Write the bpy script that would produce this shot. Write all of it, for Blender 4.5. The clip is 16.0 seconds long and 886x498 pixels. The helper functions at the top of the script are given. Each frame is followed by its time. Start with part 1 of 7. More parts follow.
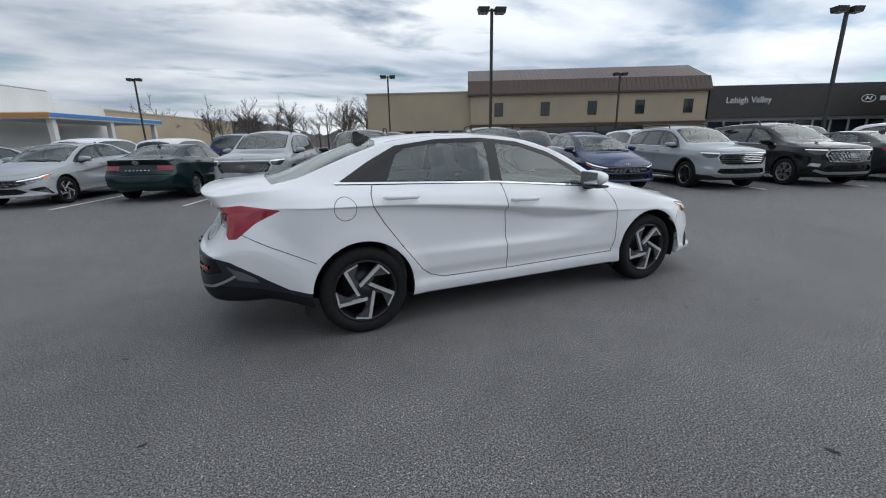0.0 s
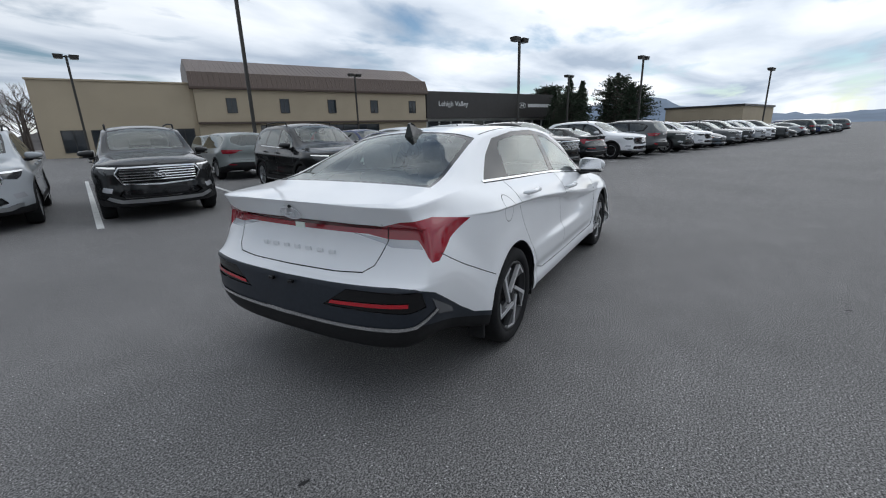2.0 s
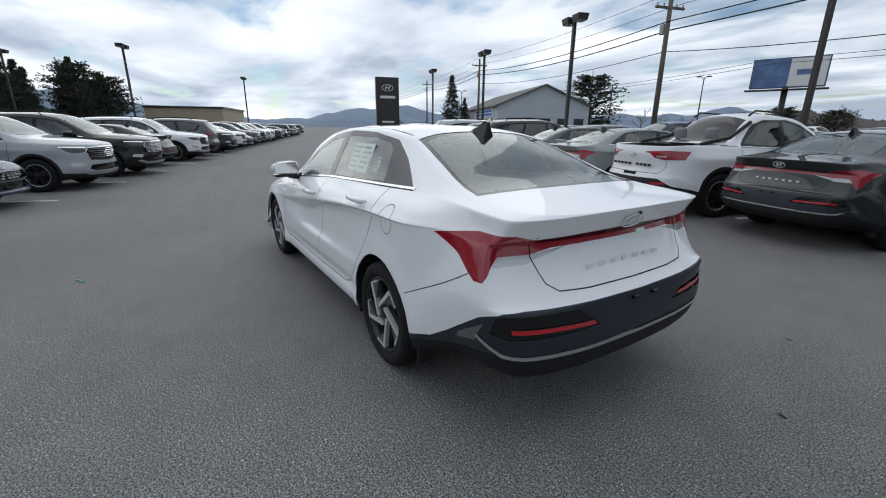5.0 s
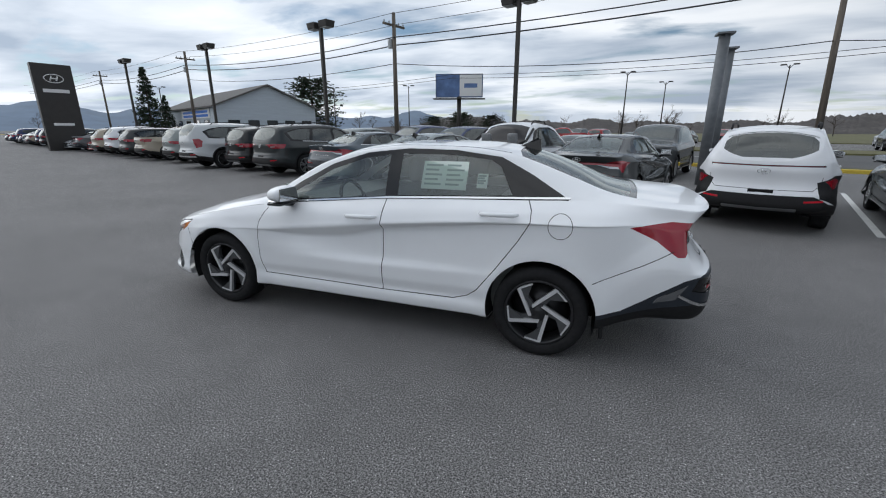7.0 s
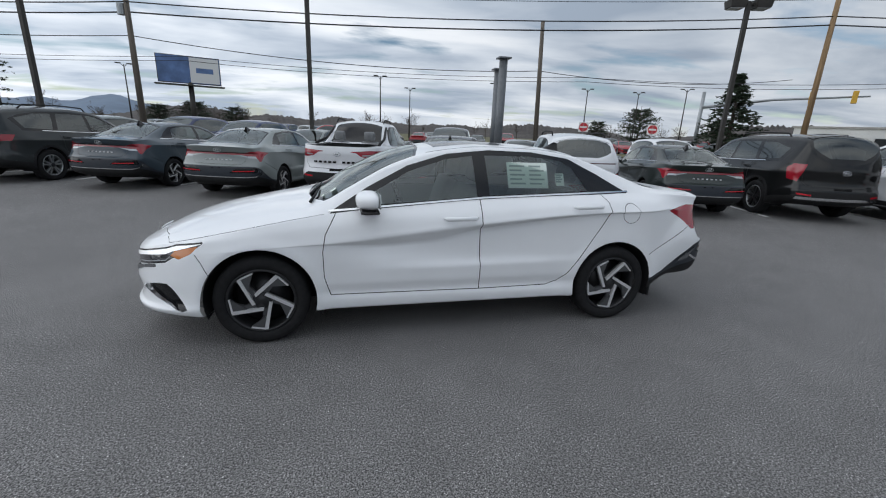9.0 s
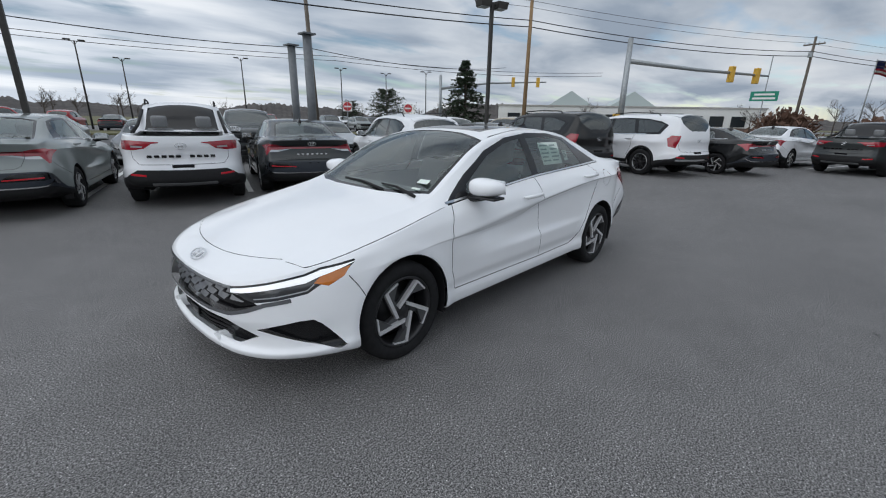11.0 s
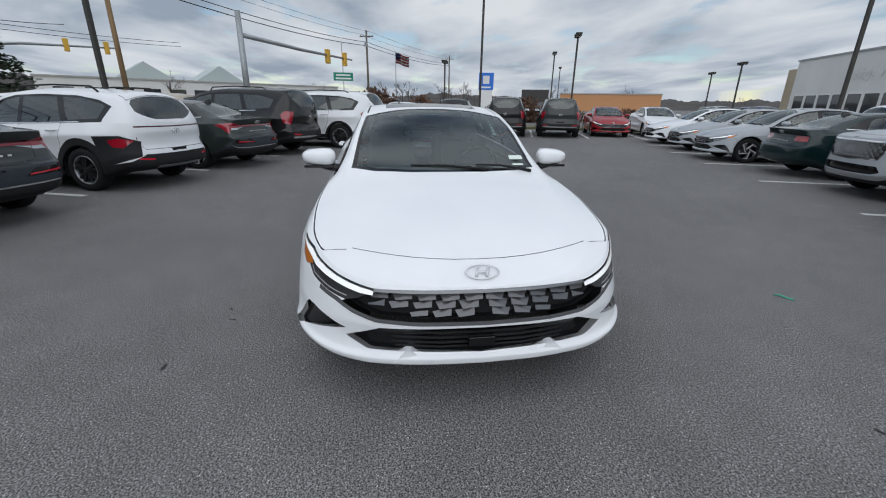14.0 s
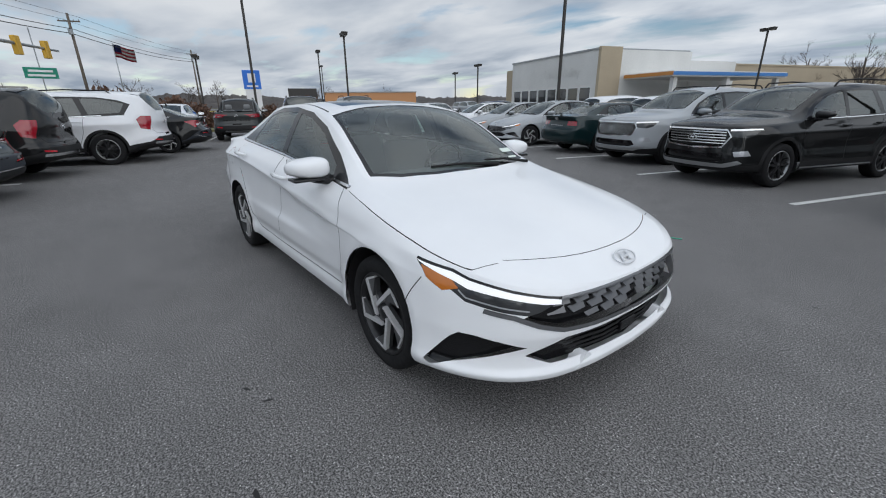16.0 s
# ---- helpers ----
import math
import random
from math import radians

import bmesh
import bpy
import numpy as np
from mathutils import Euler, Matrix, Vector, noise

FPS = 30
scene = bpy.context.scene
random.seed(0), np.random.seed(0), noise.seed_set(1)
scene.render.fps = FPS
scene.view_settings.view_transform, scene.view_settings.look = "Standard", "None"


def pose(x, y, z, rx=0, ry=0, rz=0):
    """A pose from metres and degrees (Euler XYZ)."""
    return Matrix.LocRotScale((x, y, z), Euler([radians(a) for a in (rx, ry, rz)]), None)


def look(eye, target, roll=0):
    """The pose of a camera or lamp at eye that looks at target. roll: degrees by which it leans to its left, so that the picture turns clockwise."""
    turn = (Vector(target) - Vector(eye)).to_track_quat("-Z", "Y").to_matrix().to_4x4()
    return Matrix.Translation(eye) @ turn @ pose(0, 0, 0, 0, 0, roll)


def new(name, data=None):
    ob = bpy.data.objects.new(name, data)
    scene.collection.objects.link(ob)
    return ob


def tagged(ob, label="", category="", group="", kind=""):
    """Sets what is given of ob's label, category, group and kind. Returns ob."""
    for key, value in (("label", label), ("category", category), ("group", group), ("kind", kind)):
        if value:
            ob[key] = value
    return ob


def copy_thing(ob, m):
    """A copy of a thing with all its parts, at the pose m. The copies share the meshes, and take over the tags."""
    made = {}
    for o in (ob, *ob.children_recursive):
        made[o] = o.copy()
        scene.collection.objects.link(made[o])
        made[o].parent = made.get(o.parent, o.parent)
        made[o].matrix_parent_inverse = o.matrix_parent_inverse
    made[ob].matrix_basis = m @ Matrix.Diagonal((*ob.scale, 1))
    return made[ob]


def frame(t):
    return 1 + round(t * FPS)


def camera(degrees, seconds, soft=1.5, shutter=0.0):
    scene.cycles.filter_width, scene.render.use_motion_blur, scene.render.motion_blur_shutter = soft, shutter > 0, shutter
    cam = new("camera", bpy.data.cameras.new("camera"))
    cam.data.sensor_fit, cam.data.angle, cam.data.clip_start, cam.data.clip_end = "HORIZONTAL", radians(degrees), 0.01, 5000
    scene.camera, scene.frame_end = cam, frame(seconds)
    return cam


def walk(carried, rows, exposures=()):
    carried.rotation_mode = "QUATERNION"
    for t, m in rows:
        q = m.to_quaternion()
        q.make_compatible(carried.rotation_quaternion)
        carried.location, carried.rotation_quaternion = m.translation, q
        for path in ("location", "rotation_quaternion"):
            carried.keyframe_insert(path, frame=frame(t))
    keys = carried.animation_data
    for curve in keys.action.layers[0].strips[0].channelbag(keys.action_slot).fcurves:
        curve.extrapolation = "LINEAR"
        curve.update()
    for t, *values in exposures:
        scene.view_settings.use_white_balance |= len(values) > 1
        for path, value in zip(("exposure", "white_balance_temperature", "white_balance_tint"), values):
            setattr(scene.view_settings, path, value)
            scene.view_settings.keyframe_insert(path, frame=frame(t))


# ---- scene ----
cam = camera(93.7, 16.0, 1.1)
PATH = [
    (0, (-1.947, -3.662, 1.349), (-1.186, -1.884, 0.842), -1.0),
    (0.5, (-2.5, -3.307, 1.347), (-1.48, -1.66, 0.85), -1.4),
    (1, (-3.007, -2.906, 1.362), (-1.747, -1.436, 0.861), -1.7),
    (1.5, (-3.397, -2.379, 1.348), (-1.927, -1.124, 0.833), -1.8),
    (2, (-3.77, -1.821, 1.362), (-2.124, -0.822, 0.822), -1.6),
    (2.5, (-3.961, -1.202, 1.372), (-2.177, -0.493, 0.811), -1.3),
    (3, (-4.097, -0.612, 1.388), (-2.218, -0.239, 0.814), -0.5),
    (3.5, (-4.054, 0.069, 1.391), (-2.139, 0.068, 0.814), 0.1),
    (4, (-3.96, 0.685, 1.399), (-2.084, 0.303, 0.823), 0.5),
    (4.5, (-3.79, 1.291, 1.413), (-2.021, 0.552, 0.842), 0.6),
    (5, (-3.458, 1.823, 1.391), (-1.85, 0.776, 0.83), 0.5),
    (5.2, (-3.327, 2.035, 1.388), (-1.794, 0.88, 0.828), 0.3),
    (7.5, (-1.029, 3.718, 1.511), (-0.651, 1.832, 0.964), 0.7),
    (7.8, (-0.651, 3.812, 1.496), (-0.445, 1.898, 0.953), 1.3),
    (8, (-0.414, 3.862, 1.521), (-0.321, 1.938, 0.982), 1.7),
    (10.3, (2.271, 3.176, 1.43), (1.166, 1.611, 0.855), 1.7),
    (10.5, (2.462, 3.043, 1.457), (1.272, 1.545, 0.875), 1.6),
    (11, (2.905, 2.655, 1.459), (1.513, 1.348, 0.865), 1.2),
    (11.5, (3.249, 2.193, 1.451), (1.689, 1.1, 0.841), 1.0),
    (12, (3.544, 1.677, 1.437), (1.853, 0.815, 0.807), 0.7),
    (12.5, (3.75, 1.155, 1.421), (1.959, 0.541, 0.775), 0.8),
    (13, (3.908, 0.578, 1.398), (2.048, 0.242, 0.744), 1.0),
    (13.5, (3.962, 0.081, 1.396), (2.074, 0.047, 0.739), 1.0),
    (14, (3.947, -0.443, 1.411), (2.078, -0.17, 0.752), 0.9),
    (14.5, (3.778, -0.861, 1.397), (1.974, -0.302, 0.739), 0.7),
    (15, (3.569, -1.263, 1.38), (1.86, -0.458, 0.724), 0.5),
    (15.5, (3.354, -1.579, 1.373), (1.757, -0.57, 0.716), 0.1),
    (16, (3.13, -1.856, 1.38), (1.648, -0.686, 0.719), -0.6),
]
walk(cam, [(t, look(eye, target, roll)) for t, eye, target, roll in PATH], [(0, 0.13), (16, 0.13)])

# ---------------------------------------------------------------- sky and sun
LOT = -18.5  # degrees by which the parking rows are turned from the white saloon's axis


def lot(u, v, z=0.0, turn=0.0):
    """A pose in the parking lot: u along the aisle, v across it to the north."""
    a = radians(LOT)
    return pose(u * math.cos(a) - v * math.sin(a), u * math.sin(a) + v * math.cos(a), z, 0, 0, LOT + turn)


SUN_AZ, SUN_EL = -8.0, 27.0
world = bpy.data.worlds.new("sky")
scene.world = world
world.use_nodes = True
wn, wl = world.node_tree.nodes, world.node_tree.links
wn.clear()


def wnode(kind, **values):
    n = wn.new(kind)
    for key, value in values.items():
        n.inputs[key].default_value = value
    return n


w_out = wn.new("ShaderNodeOutputWorld")
w_bg = wnode("ShaderNodeBackground", Strength=1.0)
w_sky = wn.new("ShaderNodeTexSky")
w_sky.sky_type = "NISHITA"
w_sky.sun_disc = False
w_sky.dust_density, w_sky.ozone_density = 0.0, 2.0
w_sky.sun_elevation, w_sky.sun_rotation = radians(SUN_EL), radians(90 - SUN_AZ)
w_skydim = wn.new("ShaderNodeVectorMath")
w_skydim.operation = "SCALE"
w_skydim.inputs["Scale"].default_value = 0.075
wl.new(w_sky.outputs["Color"], w_skydim.inputs[0])
w_co = wn.new("ShaderNodeTexCoord")
# the cloud sheet: the direction is laid onto a flat ceiling of cloud
w_sep = wn.new("ShaderNodeSeparateXYZ")
wl.new(w_co.outputs["Generated"], w_sep.inputs[0])
w_zc = wn.new("ShaderNodeMath")
w_zc.operation = "MAXIMUM"
w_zc.inputs[1].default_value = 0.03
wl.new(w_sep.outputs["Z"], w_zc.inputs[0])
w_za = wn.new("ShaderNodeMath")
w_za.operation = "ADD"
w_za.inputs[1].default_value = 0.10
wl.new(w_zc.outputs[0], w_za.inputs[0])
w_plane = wn.new("ShaderNodeVectorMath")
w_plane.operation = "DIVIDE"
w_comb = wn.new("ShaderNodeCombineXYZ")
for k in range(3):
    wl.new(w_za.outputs[0], w_comb.inputs[k])
wl.new(w_co.outputs["Generated"], w_plane.inputs[0])
wl.new(w_comb.outputs[0], w_plane.inputs[1])
w_map = wn.new("ShaderNodeMapping")
w_map.inputs["Rotation"].default_value = (0, 0, radians(18))
w_map.inputs["Scale"].default_value = (0.62, 1.0, 0.0)
w_map.inputs["Location"].default_value = (3.3, 1.7, 0.0)
wl.new(w_plane.outputs[0], w_map.inputs[0])
w_n1 = wnode("ShaderNodeTexNoise", Scale=1.5, Detail=9.0, Roughness=0.52, Distortion=0.25)
w_n2 = wnode("ShaderNodeTexNoise", Scale=0.85, Detail=8.0, Roughness=0.5, Distortion=0.3)
wl.new(w_map.outputs[0], w_n1.inputs["Vector"])
wl.new(w_map.outputs[0], w_n2.inputs["Vector"])
w_tone = wn.new("ShaderNodeValToRGB")
w_tone.color_ramp.elements[0].position, w_tone.color_ramp.elements[0].color = 0.36, (0.82, 0.86, 0.91, 1)
w_tone.color_ramp.elements[1].position, w_tone.color_ramp.elements[1].color = 0.64, (0.35, 0.42, 0.52, 1)
e_mid = w_tone.color_ramp.elements.new(0.49)
e_mid.color = (0.62, 0.68, 0.76, 1)
wl.new(w_n2.outputs["Fac"], w_tone.inputs[0])
w_hole = wn.new("ShaderNodeMapRange")
w_hole.inputs["From Min"].default_value, w_hole.inputs["From Max"].default_value = 0.30, 0.46
wl.new(w_n1.outputs["Fac"], w_hole.inputs["Value"])
# the bright veil round the hidden sun
w_dot = wn.new("ShaderNodeVectorMath")
w_dot.operation = "DOT_PRODUCT"
w_dot.inputs[1].default_value = (math.cos(radians(SUN_EL)) * math.cos(radians(SUN_AZ)), math.cos(radians(SUN_EL)) * math.sin(radians(SUN_AZ)), math.sin(radians(SUN_EL)))
w_nrm = wn.new("ShaderNodeVectorMath")
w_nrm.operation = "NORMALIZE"
wl.new(w_co.outputs["Generated"], w_nrm.inputs[0])
wl.new(w_nrm.outputs[0], w_dot.inputs[0])
w_glow = wn.new("ShaderNodeMapRange")
w_glow.interpolation_type = "SMOOTHSTEP"
w_glow.inputs["From Min"].default_value, w_glow.inputs["From Max"].default_value = -0.9, 1.0
w_glow.inputs["To Min"].default_value, w_glow.inputs["To Max"].default_value = 0.76, 1.20
wl.new(w_dot.outputs["Value"], w_glow.inputs["Value"])
w_lit = wn.new("ShaderNodeVectorMath")
w_lit.operation = "SCALE"
wl.new(w_tone.outputs[0], w_lit.inputs[0])
# an overcast sky is brightest overhead
w_zen = wn.new("ShaderNodeMapRange")
w_zen.interpolation_type = "SMOOTHSTEP"
w_zen.inputs["From Min"].default_value, w_zen.inputs["From Max"].default_value = 0.38, 0.95
w_zen.inputs["To Min"].default_value, w_zen.inputs["To Max"].default_value = 1.0, 1.15
wl.new(w_sep.outputs["Z"], w_zen.inputs["Value"])
w_gain = wn.new("ShaderNodeMath")
w_gain.operation = "MULTIPLY"
wl.new(w_glow.outputs[0], w_gain.inputs[0])
wl.new(w_zen.outputs[0], w_gain.inputs[1])
wl.new(w_gain.outputs[0], w_lit.inputs["Scale"])
w_mix = wn.new("ShaderNodeMix")
w_mix.data_type = "RGBA"
wl.new(w_hole.outputs[0], w_mix.inputs[0])
wl.new(w_skydim.outputs[0], w_mix.inputs[6])
wl.new(w_lit.outputs[0], w_mix.inputs[7])
wl.new(w_mix.outputs[2], w_bg.inputs["Color"])
wl.new(w_bg.outputs[0], w_out.inputs[0])

sun_data = bpy.data.lights.new("sun", "SUN")
sun_data.energy, sun_data.angle, sun_data.color = 0.8, radians(75), (1.0, 0.975, 0.94)
sun = new("sun", sun_data)
sun.matrix_world = look((60 * math.cos(radians(SUN_AZ)), 60 * math.sin(radians(SUN_AZ)), 60 * math.tan(radians(SUN_EL))), (0, 0, 0))


# ---------------------------------------------------------------- materials
def material(name, color, rough=0.5, metal=0.0, coat=0.0, spec=0.5):
    m = bpy.data.materials.new(name)
    m.use_nodes = True
    b = m.node_tree.nodes["Principled BSDF"]
    b.inputs["Base Color"].default_value = (*color, 1)
    b.inputs["Roughness"].default_value = rough
    b.inputs["Metallic"].default_value = metal
    b.inputs["Coat Weight"].default_value = coat
    b.inputs["Coat Roughness"].default_value = 0.03
    b.inputs["Specular IOR Level"].default_value = spec
    return m


def grain(m, scale, amount, bump=0.0, scale2=None, amount2=0.0, bumpscale=None, spread=0.0, stretch=(1, 1, 1)):
    """Breaks up a material's colour at two scales and gives it fine relief."""
    t = m.node_tree
    b = t.nodes["Principled BSDF"]
    base = b.inputs["Base Color"].default_value[:]
    co = t.nodes.new("ShaderNodeTexCoord")
    mp = t.nodes.new("ShaderNodeMapping")
    mp.inputs["Scale"].default_value = stretch
    t.links.new(co.outputs["Object"], mp.inputs[0])
    n1 = t.nodes.new("ShaderNodeTexNoise")
    n1.inputs["Scale"].default_value, n1.inputs["Detail"].default_value = scale, 4
    t.links.new(mp.outputs[0], n1.inputs["Vector"])
    r = t.nodes.new("ShaderNodeMapRange")
    r.inputs["From Min"].default_value, r.inputs["From Max"].default_value = 0.25, 0.75
    r.inputs["To Min"].default_value, r.inputs["To Max"].default_value = 1 - amount, 1 + amount
    t.links.new(n1.outputs["Fac"], r.inputs["Value"])
    last = r.outputs[0]
    if scale2:
        n2 = t.nodes.new("ShaderNodeTexNoise")
        n2.inputs["Scale"].default_value, n2.inputs["Detail"].default_value = scale2, 5
        t.links.new(mp.outputs[0], n2.inputs["Vector"])
        r2 = t.nodes.new("ShaderNodeMapRange")
        r2.inputs["From Min"].default_value, r2.inputs["From Max"].default_value = 0.3, 0.7
        r2.inputs["To Min"].default_value, r2.inputs["To Max"].default_value = 1 - amount2, 1 + amount2
        t.links.new(n2.outputs["Fac"], r2.inputs["Value"])
        mul = t.nodes.new("ShaderNodeMath")
        mul.operation = "MULTIPLY"
        t.links.new(last, mul.inputs[0])
        t.links.new(r2.outputs[0], mul.inputs[1])
        last = mul.outputs[0]
    if spread:
        oi = t.nodes.new("ShaderNodeObjectInfo")
        r3 = t.nodes.new("ShaderNodeMapRange")
        r3.inputs["To Min"].default_value, r3.inputs["To Max"].default_value = 1 - spread, 1 + spread
        t.links.new(oi.outputs["Random"], r3.inputs["Value"])
        mul2 = t.nodes.new("ShaderNodeMath")
        mul2.operation = "MULTIPLY"
        t.links.new(last, mul2.inputs[0])
        t.links.new(r3.outputs[0], mul2.inputs[1])
        last = mul2.outputs[0]
    sc = t.nodes.new("ShaderNodeVectorMath")
    sc.operation = "SCALE"
    sc.inputs[0].default_value = base[:3]
    t.links.new(last, sc.inputs["Scale"])
    t.links.new(sc.outputs[0], b.inputs["Base Color"])
    if bump:
        n3 = t.nodes.new("ShaderNodeTexNoise")
        n3.inputs["Scale"].default_value, n3.inputs["Detail"].default_value = bumpscale or scale, 3
        t.links.new(mp.outputs[0], n3.inputs["Vector"])
        bp = t.nodes.new("ShaderNodeBump")
        bp.inputs["Strength"].default_value, bp.inputs["Distance"].default_value = bump, 0.01
        t.links.new(n3.outputs["Fac"], bp.inputs["Height"])
        t.links.new(bp.outputs[0], b.inputs["Normal"])
    return m


def paint_material():
    """Car paint under clear lacquer; the colour is the object's own."""
    m = material("car_paint", (0.8, 0.8, 0.8), 0.5, 0.0, 0.8, 0.08)
    t = m.node_tree
    b = t.nodes["Principled BSDF"]
    oi = t.nodes.new("ShaderNodeObjectInfo")
    co = t.nodes.new("ShaderNodeTexCoord")
    n = t.nodes.new("ShaderNodeTexNoise")
    n.inputs["Scale"].default_value, n.inputs["Detail"].default_value = 3.0, 5
    t.links.new(co.outputs["Object"], n.inputs["Vector"])
    r = t.nodes.new("ShaderNodeMapRange")
    r.inputs["To Min"].default_value, r.inputs["To Max"].default_value = 0.95, 1.04
    t.links.new(n.outputs["Fac"], r.inputs["Value"])
    sc = t.nodes.new("ShaderNodeVectorMath")
    sc.operation = "SCALE"
    t.links.new(oi.outputs["Color"], sc.inputs[0])
    t.links.new(r.outputs[0], sc.inputs["Scale"])
    t.links.new(sc.outputs[0], b.inputs["Base Color"])
    return m


def glass_material(name, tint):
    m = bpy.data.materials.new(name)
    m.use_nodes = True
    t = m.node_tree
    t.nodes.clear()
    out = t.nodes.new("ShaderNodeOutputMaterial")
    tr = t.nodes.new("ShaderNodeBsdfTransparent")
    tr.inputs["Color"].default_value = (*tint, 1)
    gl = t.nodes.new("ShaderNodeBsdfGlossy")
    gl.inputs["Roughness"].default_value = 0.01
    gl.inputs["Color"].default_value = (0.93, 0.97, 0.95, 1)
    fr = t.nodes.new("ShaderNodeFresnel")
    fr.inputs["IOR"].default_value = 2.0
    mx = t.nodes.new("ShaderNodeMixShader")
    t.links.new(fr.outputs[0], mx.inputs[0])
    t.links.new(tr.outputs[0], mx.inputs[1])
    t.links.new(gl.outputs[0], mx.inputs[2])
    t.links.new(mx.outputs[0], out.inputs[0])
    return m


PAINT = paint_material()
GLASS = glass_material("tinted_glass", (0.86, 0.93, 0.91))
DARK_GLASS = glass_material("privacy_glass", (0.10, 0.11, 0.11))
GLOSS_BLACK = material("gloss_black", (0.008, 0.008, 0.009), 0.10, 0, 0.0, 0.45)
BLACK_PLASTIC = grain(material("black_plastic", (0.016, 0.016, 0.017), 0.6, 0, 0, 0.25), 40, 0.2, 0.1)
SEAM = material("panel_gap", (0.02, 0.02, 0.02), 0.9)
CHROME = material("chrome", (0.75, 0.76, 0.77), 0.12, 1.0)
MACHINED = grain(material("machined_alloy", (0.66, 0.66, 0.67), 0.30, 0.35), 60, 0.08)
DARK_ALLOY = material("dark_alloy", (0.03, 0.03, 0.032), 0.35, 0.4)
SPOKE_DARK = material("spoke_grey", (0.10, 0.102, 0.106), 0.35, 0.4)
SILVER_ALLOY = material("silver_alloy", (0.42, 0.43, 0.44), 0.35, 0.8)
TYRE = grain(material("tyre_rubber", (0.016, 0.016, 0.017), 0.8, 0, 0, 0.2), 30, 0.25, 0.2)
RED_LENS = material("red_lens", (0.30, 0.006, 0.018), 0.12, 0, 0.8)
REFLECTOR = material("red_reflector", (0.52, 0.010, 0.022), 0.15, 0, 0.8)
DARK_RED = material("dark_red_lens", (0.10, 0.006, 0.010), 0.10, 0, 0.8)
CLEAR_LENS = material("clear_lens", (0.50, 0.51, 0.53), 0.14, 0.3, 0.8)
DARK_LENS = material("smoked_lens", (0.045, 0.047, 0.05), 0.1, 0.1, 0.9)
WHITE_LENS = material("white_lamp_lens", (0.86, 0.88, 0.90), 0.18, 0, 0.8)
WHITE_LENS.node_tree.nodes["Principled BSDF"].inputs["Emission Color"].default_value = (1, 1, 1, 1)
WHITE_LENS.node_tree.nodes["Principled BSDF"].inputs["Emission Strength"].default_value = 0.35  # daytime lights are lit
AMBER = material("amber_lens", (0.55, 0.16, 0.015), 0.15, 0, 0.8)
GUNMETAL = material("grey_trim", (0.20, 0.205, 0.215), 0.25, 0.6)
BLADE_GREY = material("grille_grey", (0.14, 0.142, 0.148), 0.30, 0.6)
DIFFUSER = grain(material("dark_grey_bumper", (0.024, 0.029, 0.038), 0.38, 0, 0.0, 0.35), 50, 0.15)
CABIN = grain(material("cabin_trim", (0.22, 0.235, 0.235), 0.8), 25, 0.2)
HEADLINER = material("headliner", (0.32, 0.33, 0.33), 0.9)
SEAT_CLOTH = grain(material("seat_cloth", (0.20, 0.205, 0.21), 0.85), 80, 0.3, 0.2)
BADGE = material("badge_metal", (0.70, 0.71, 0.73), 0.3, 0.3)
LETTER = material("white_letter", (0.66, 0.67, 0.69), 0.35)
STICKER = material("window_sticker", (0.72, 0.80, 0.74), 0.7)
STICKER_INK = material("sticker_print", (0.28, 0.36, 0.33), 0.7)


# ---------------------------------------------------------------- mesh helpers
def finish(name, me, mat, parent=None, label="", smooth=True):
    me.materials.append(mat)
    if smooth:
        me.shade_smooth()
    ob = new(name, me)
    if parent is not None:
        ob.parent = parent
    if label:
        ob["label"] = label
    return ob


def part(name, bm, mat, parent=None, label="", smooth=False):
    me = bpy.data.meshes.new(name)
    bm.to_mesh(me)
    bm.free()
    return finish(name, me, mat, parent, label, smooth)


def thing(name, m, label, category, group="", kind=""):
    ob = new(name)
    ob.empty_display_size = 0.1
    ob.matrix_basis = m
    return tagged(ob, label, category, group, kind)


def box(bm, x0, x1, y0, y1, z0, z1, bevel=0.0, m=None):
    r = bmesh.ops.create_cube(bm, size=1)
    vs = r["verts"]
    for v in vs:
        v.co = Vector(((x0 + x1) / 2 + v.co.x * (x1 - x0), (y0 + y1) / 2 + v.co.y * (y1 - y0), (z0 + z1) / 2 + v.co.z * (z1 - z0)))
    if bevel:
        es = list({e for v in vs for e in v.link_edges})
        r2 = bmesh.ops.bevel(bm, geom=es, offset=bevel, segments=2, affect="EDGES", profile=0.5)
        vs = list({v for f in r2["faces"] for v in f.verts} | {v for v in vs if v.is_valid})
    if m is not None:
        for v in vs:
            v.co = m @ v.co
    return bm


def boxed(*a, **k):
    return box(bmesh.new(), *a, **k)


def prism(bm, pts, axis, lo, hi):
    """A plate with the outline pts, drawn out along an axis (0 x, 1 y, 2 z) from lo to hi."""
    def at(p, d):
        c = [p[0], p[1]]
        c.insert(axis, d)
        return bm.verts.new(c)
    a = [at(p, lo) for p in pts]
    b = [at(p, hi) for p in pts]
    n = len(pts)
    fs = [bm.faces.new(a), bm.faces.new(b[::-1])]
    for i in range(n):
        fs.append(bm.faces.new((a[i], b[i], b[(i + 1) % n], a[(i + 1) % n])))
    bmesh.ops.recalc_face_normals(bm, faces=fs)
    return bm


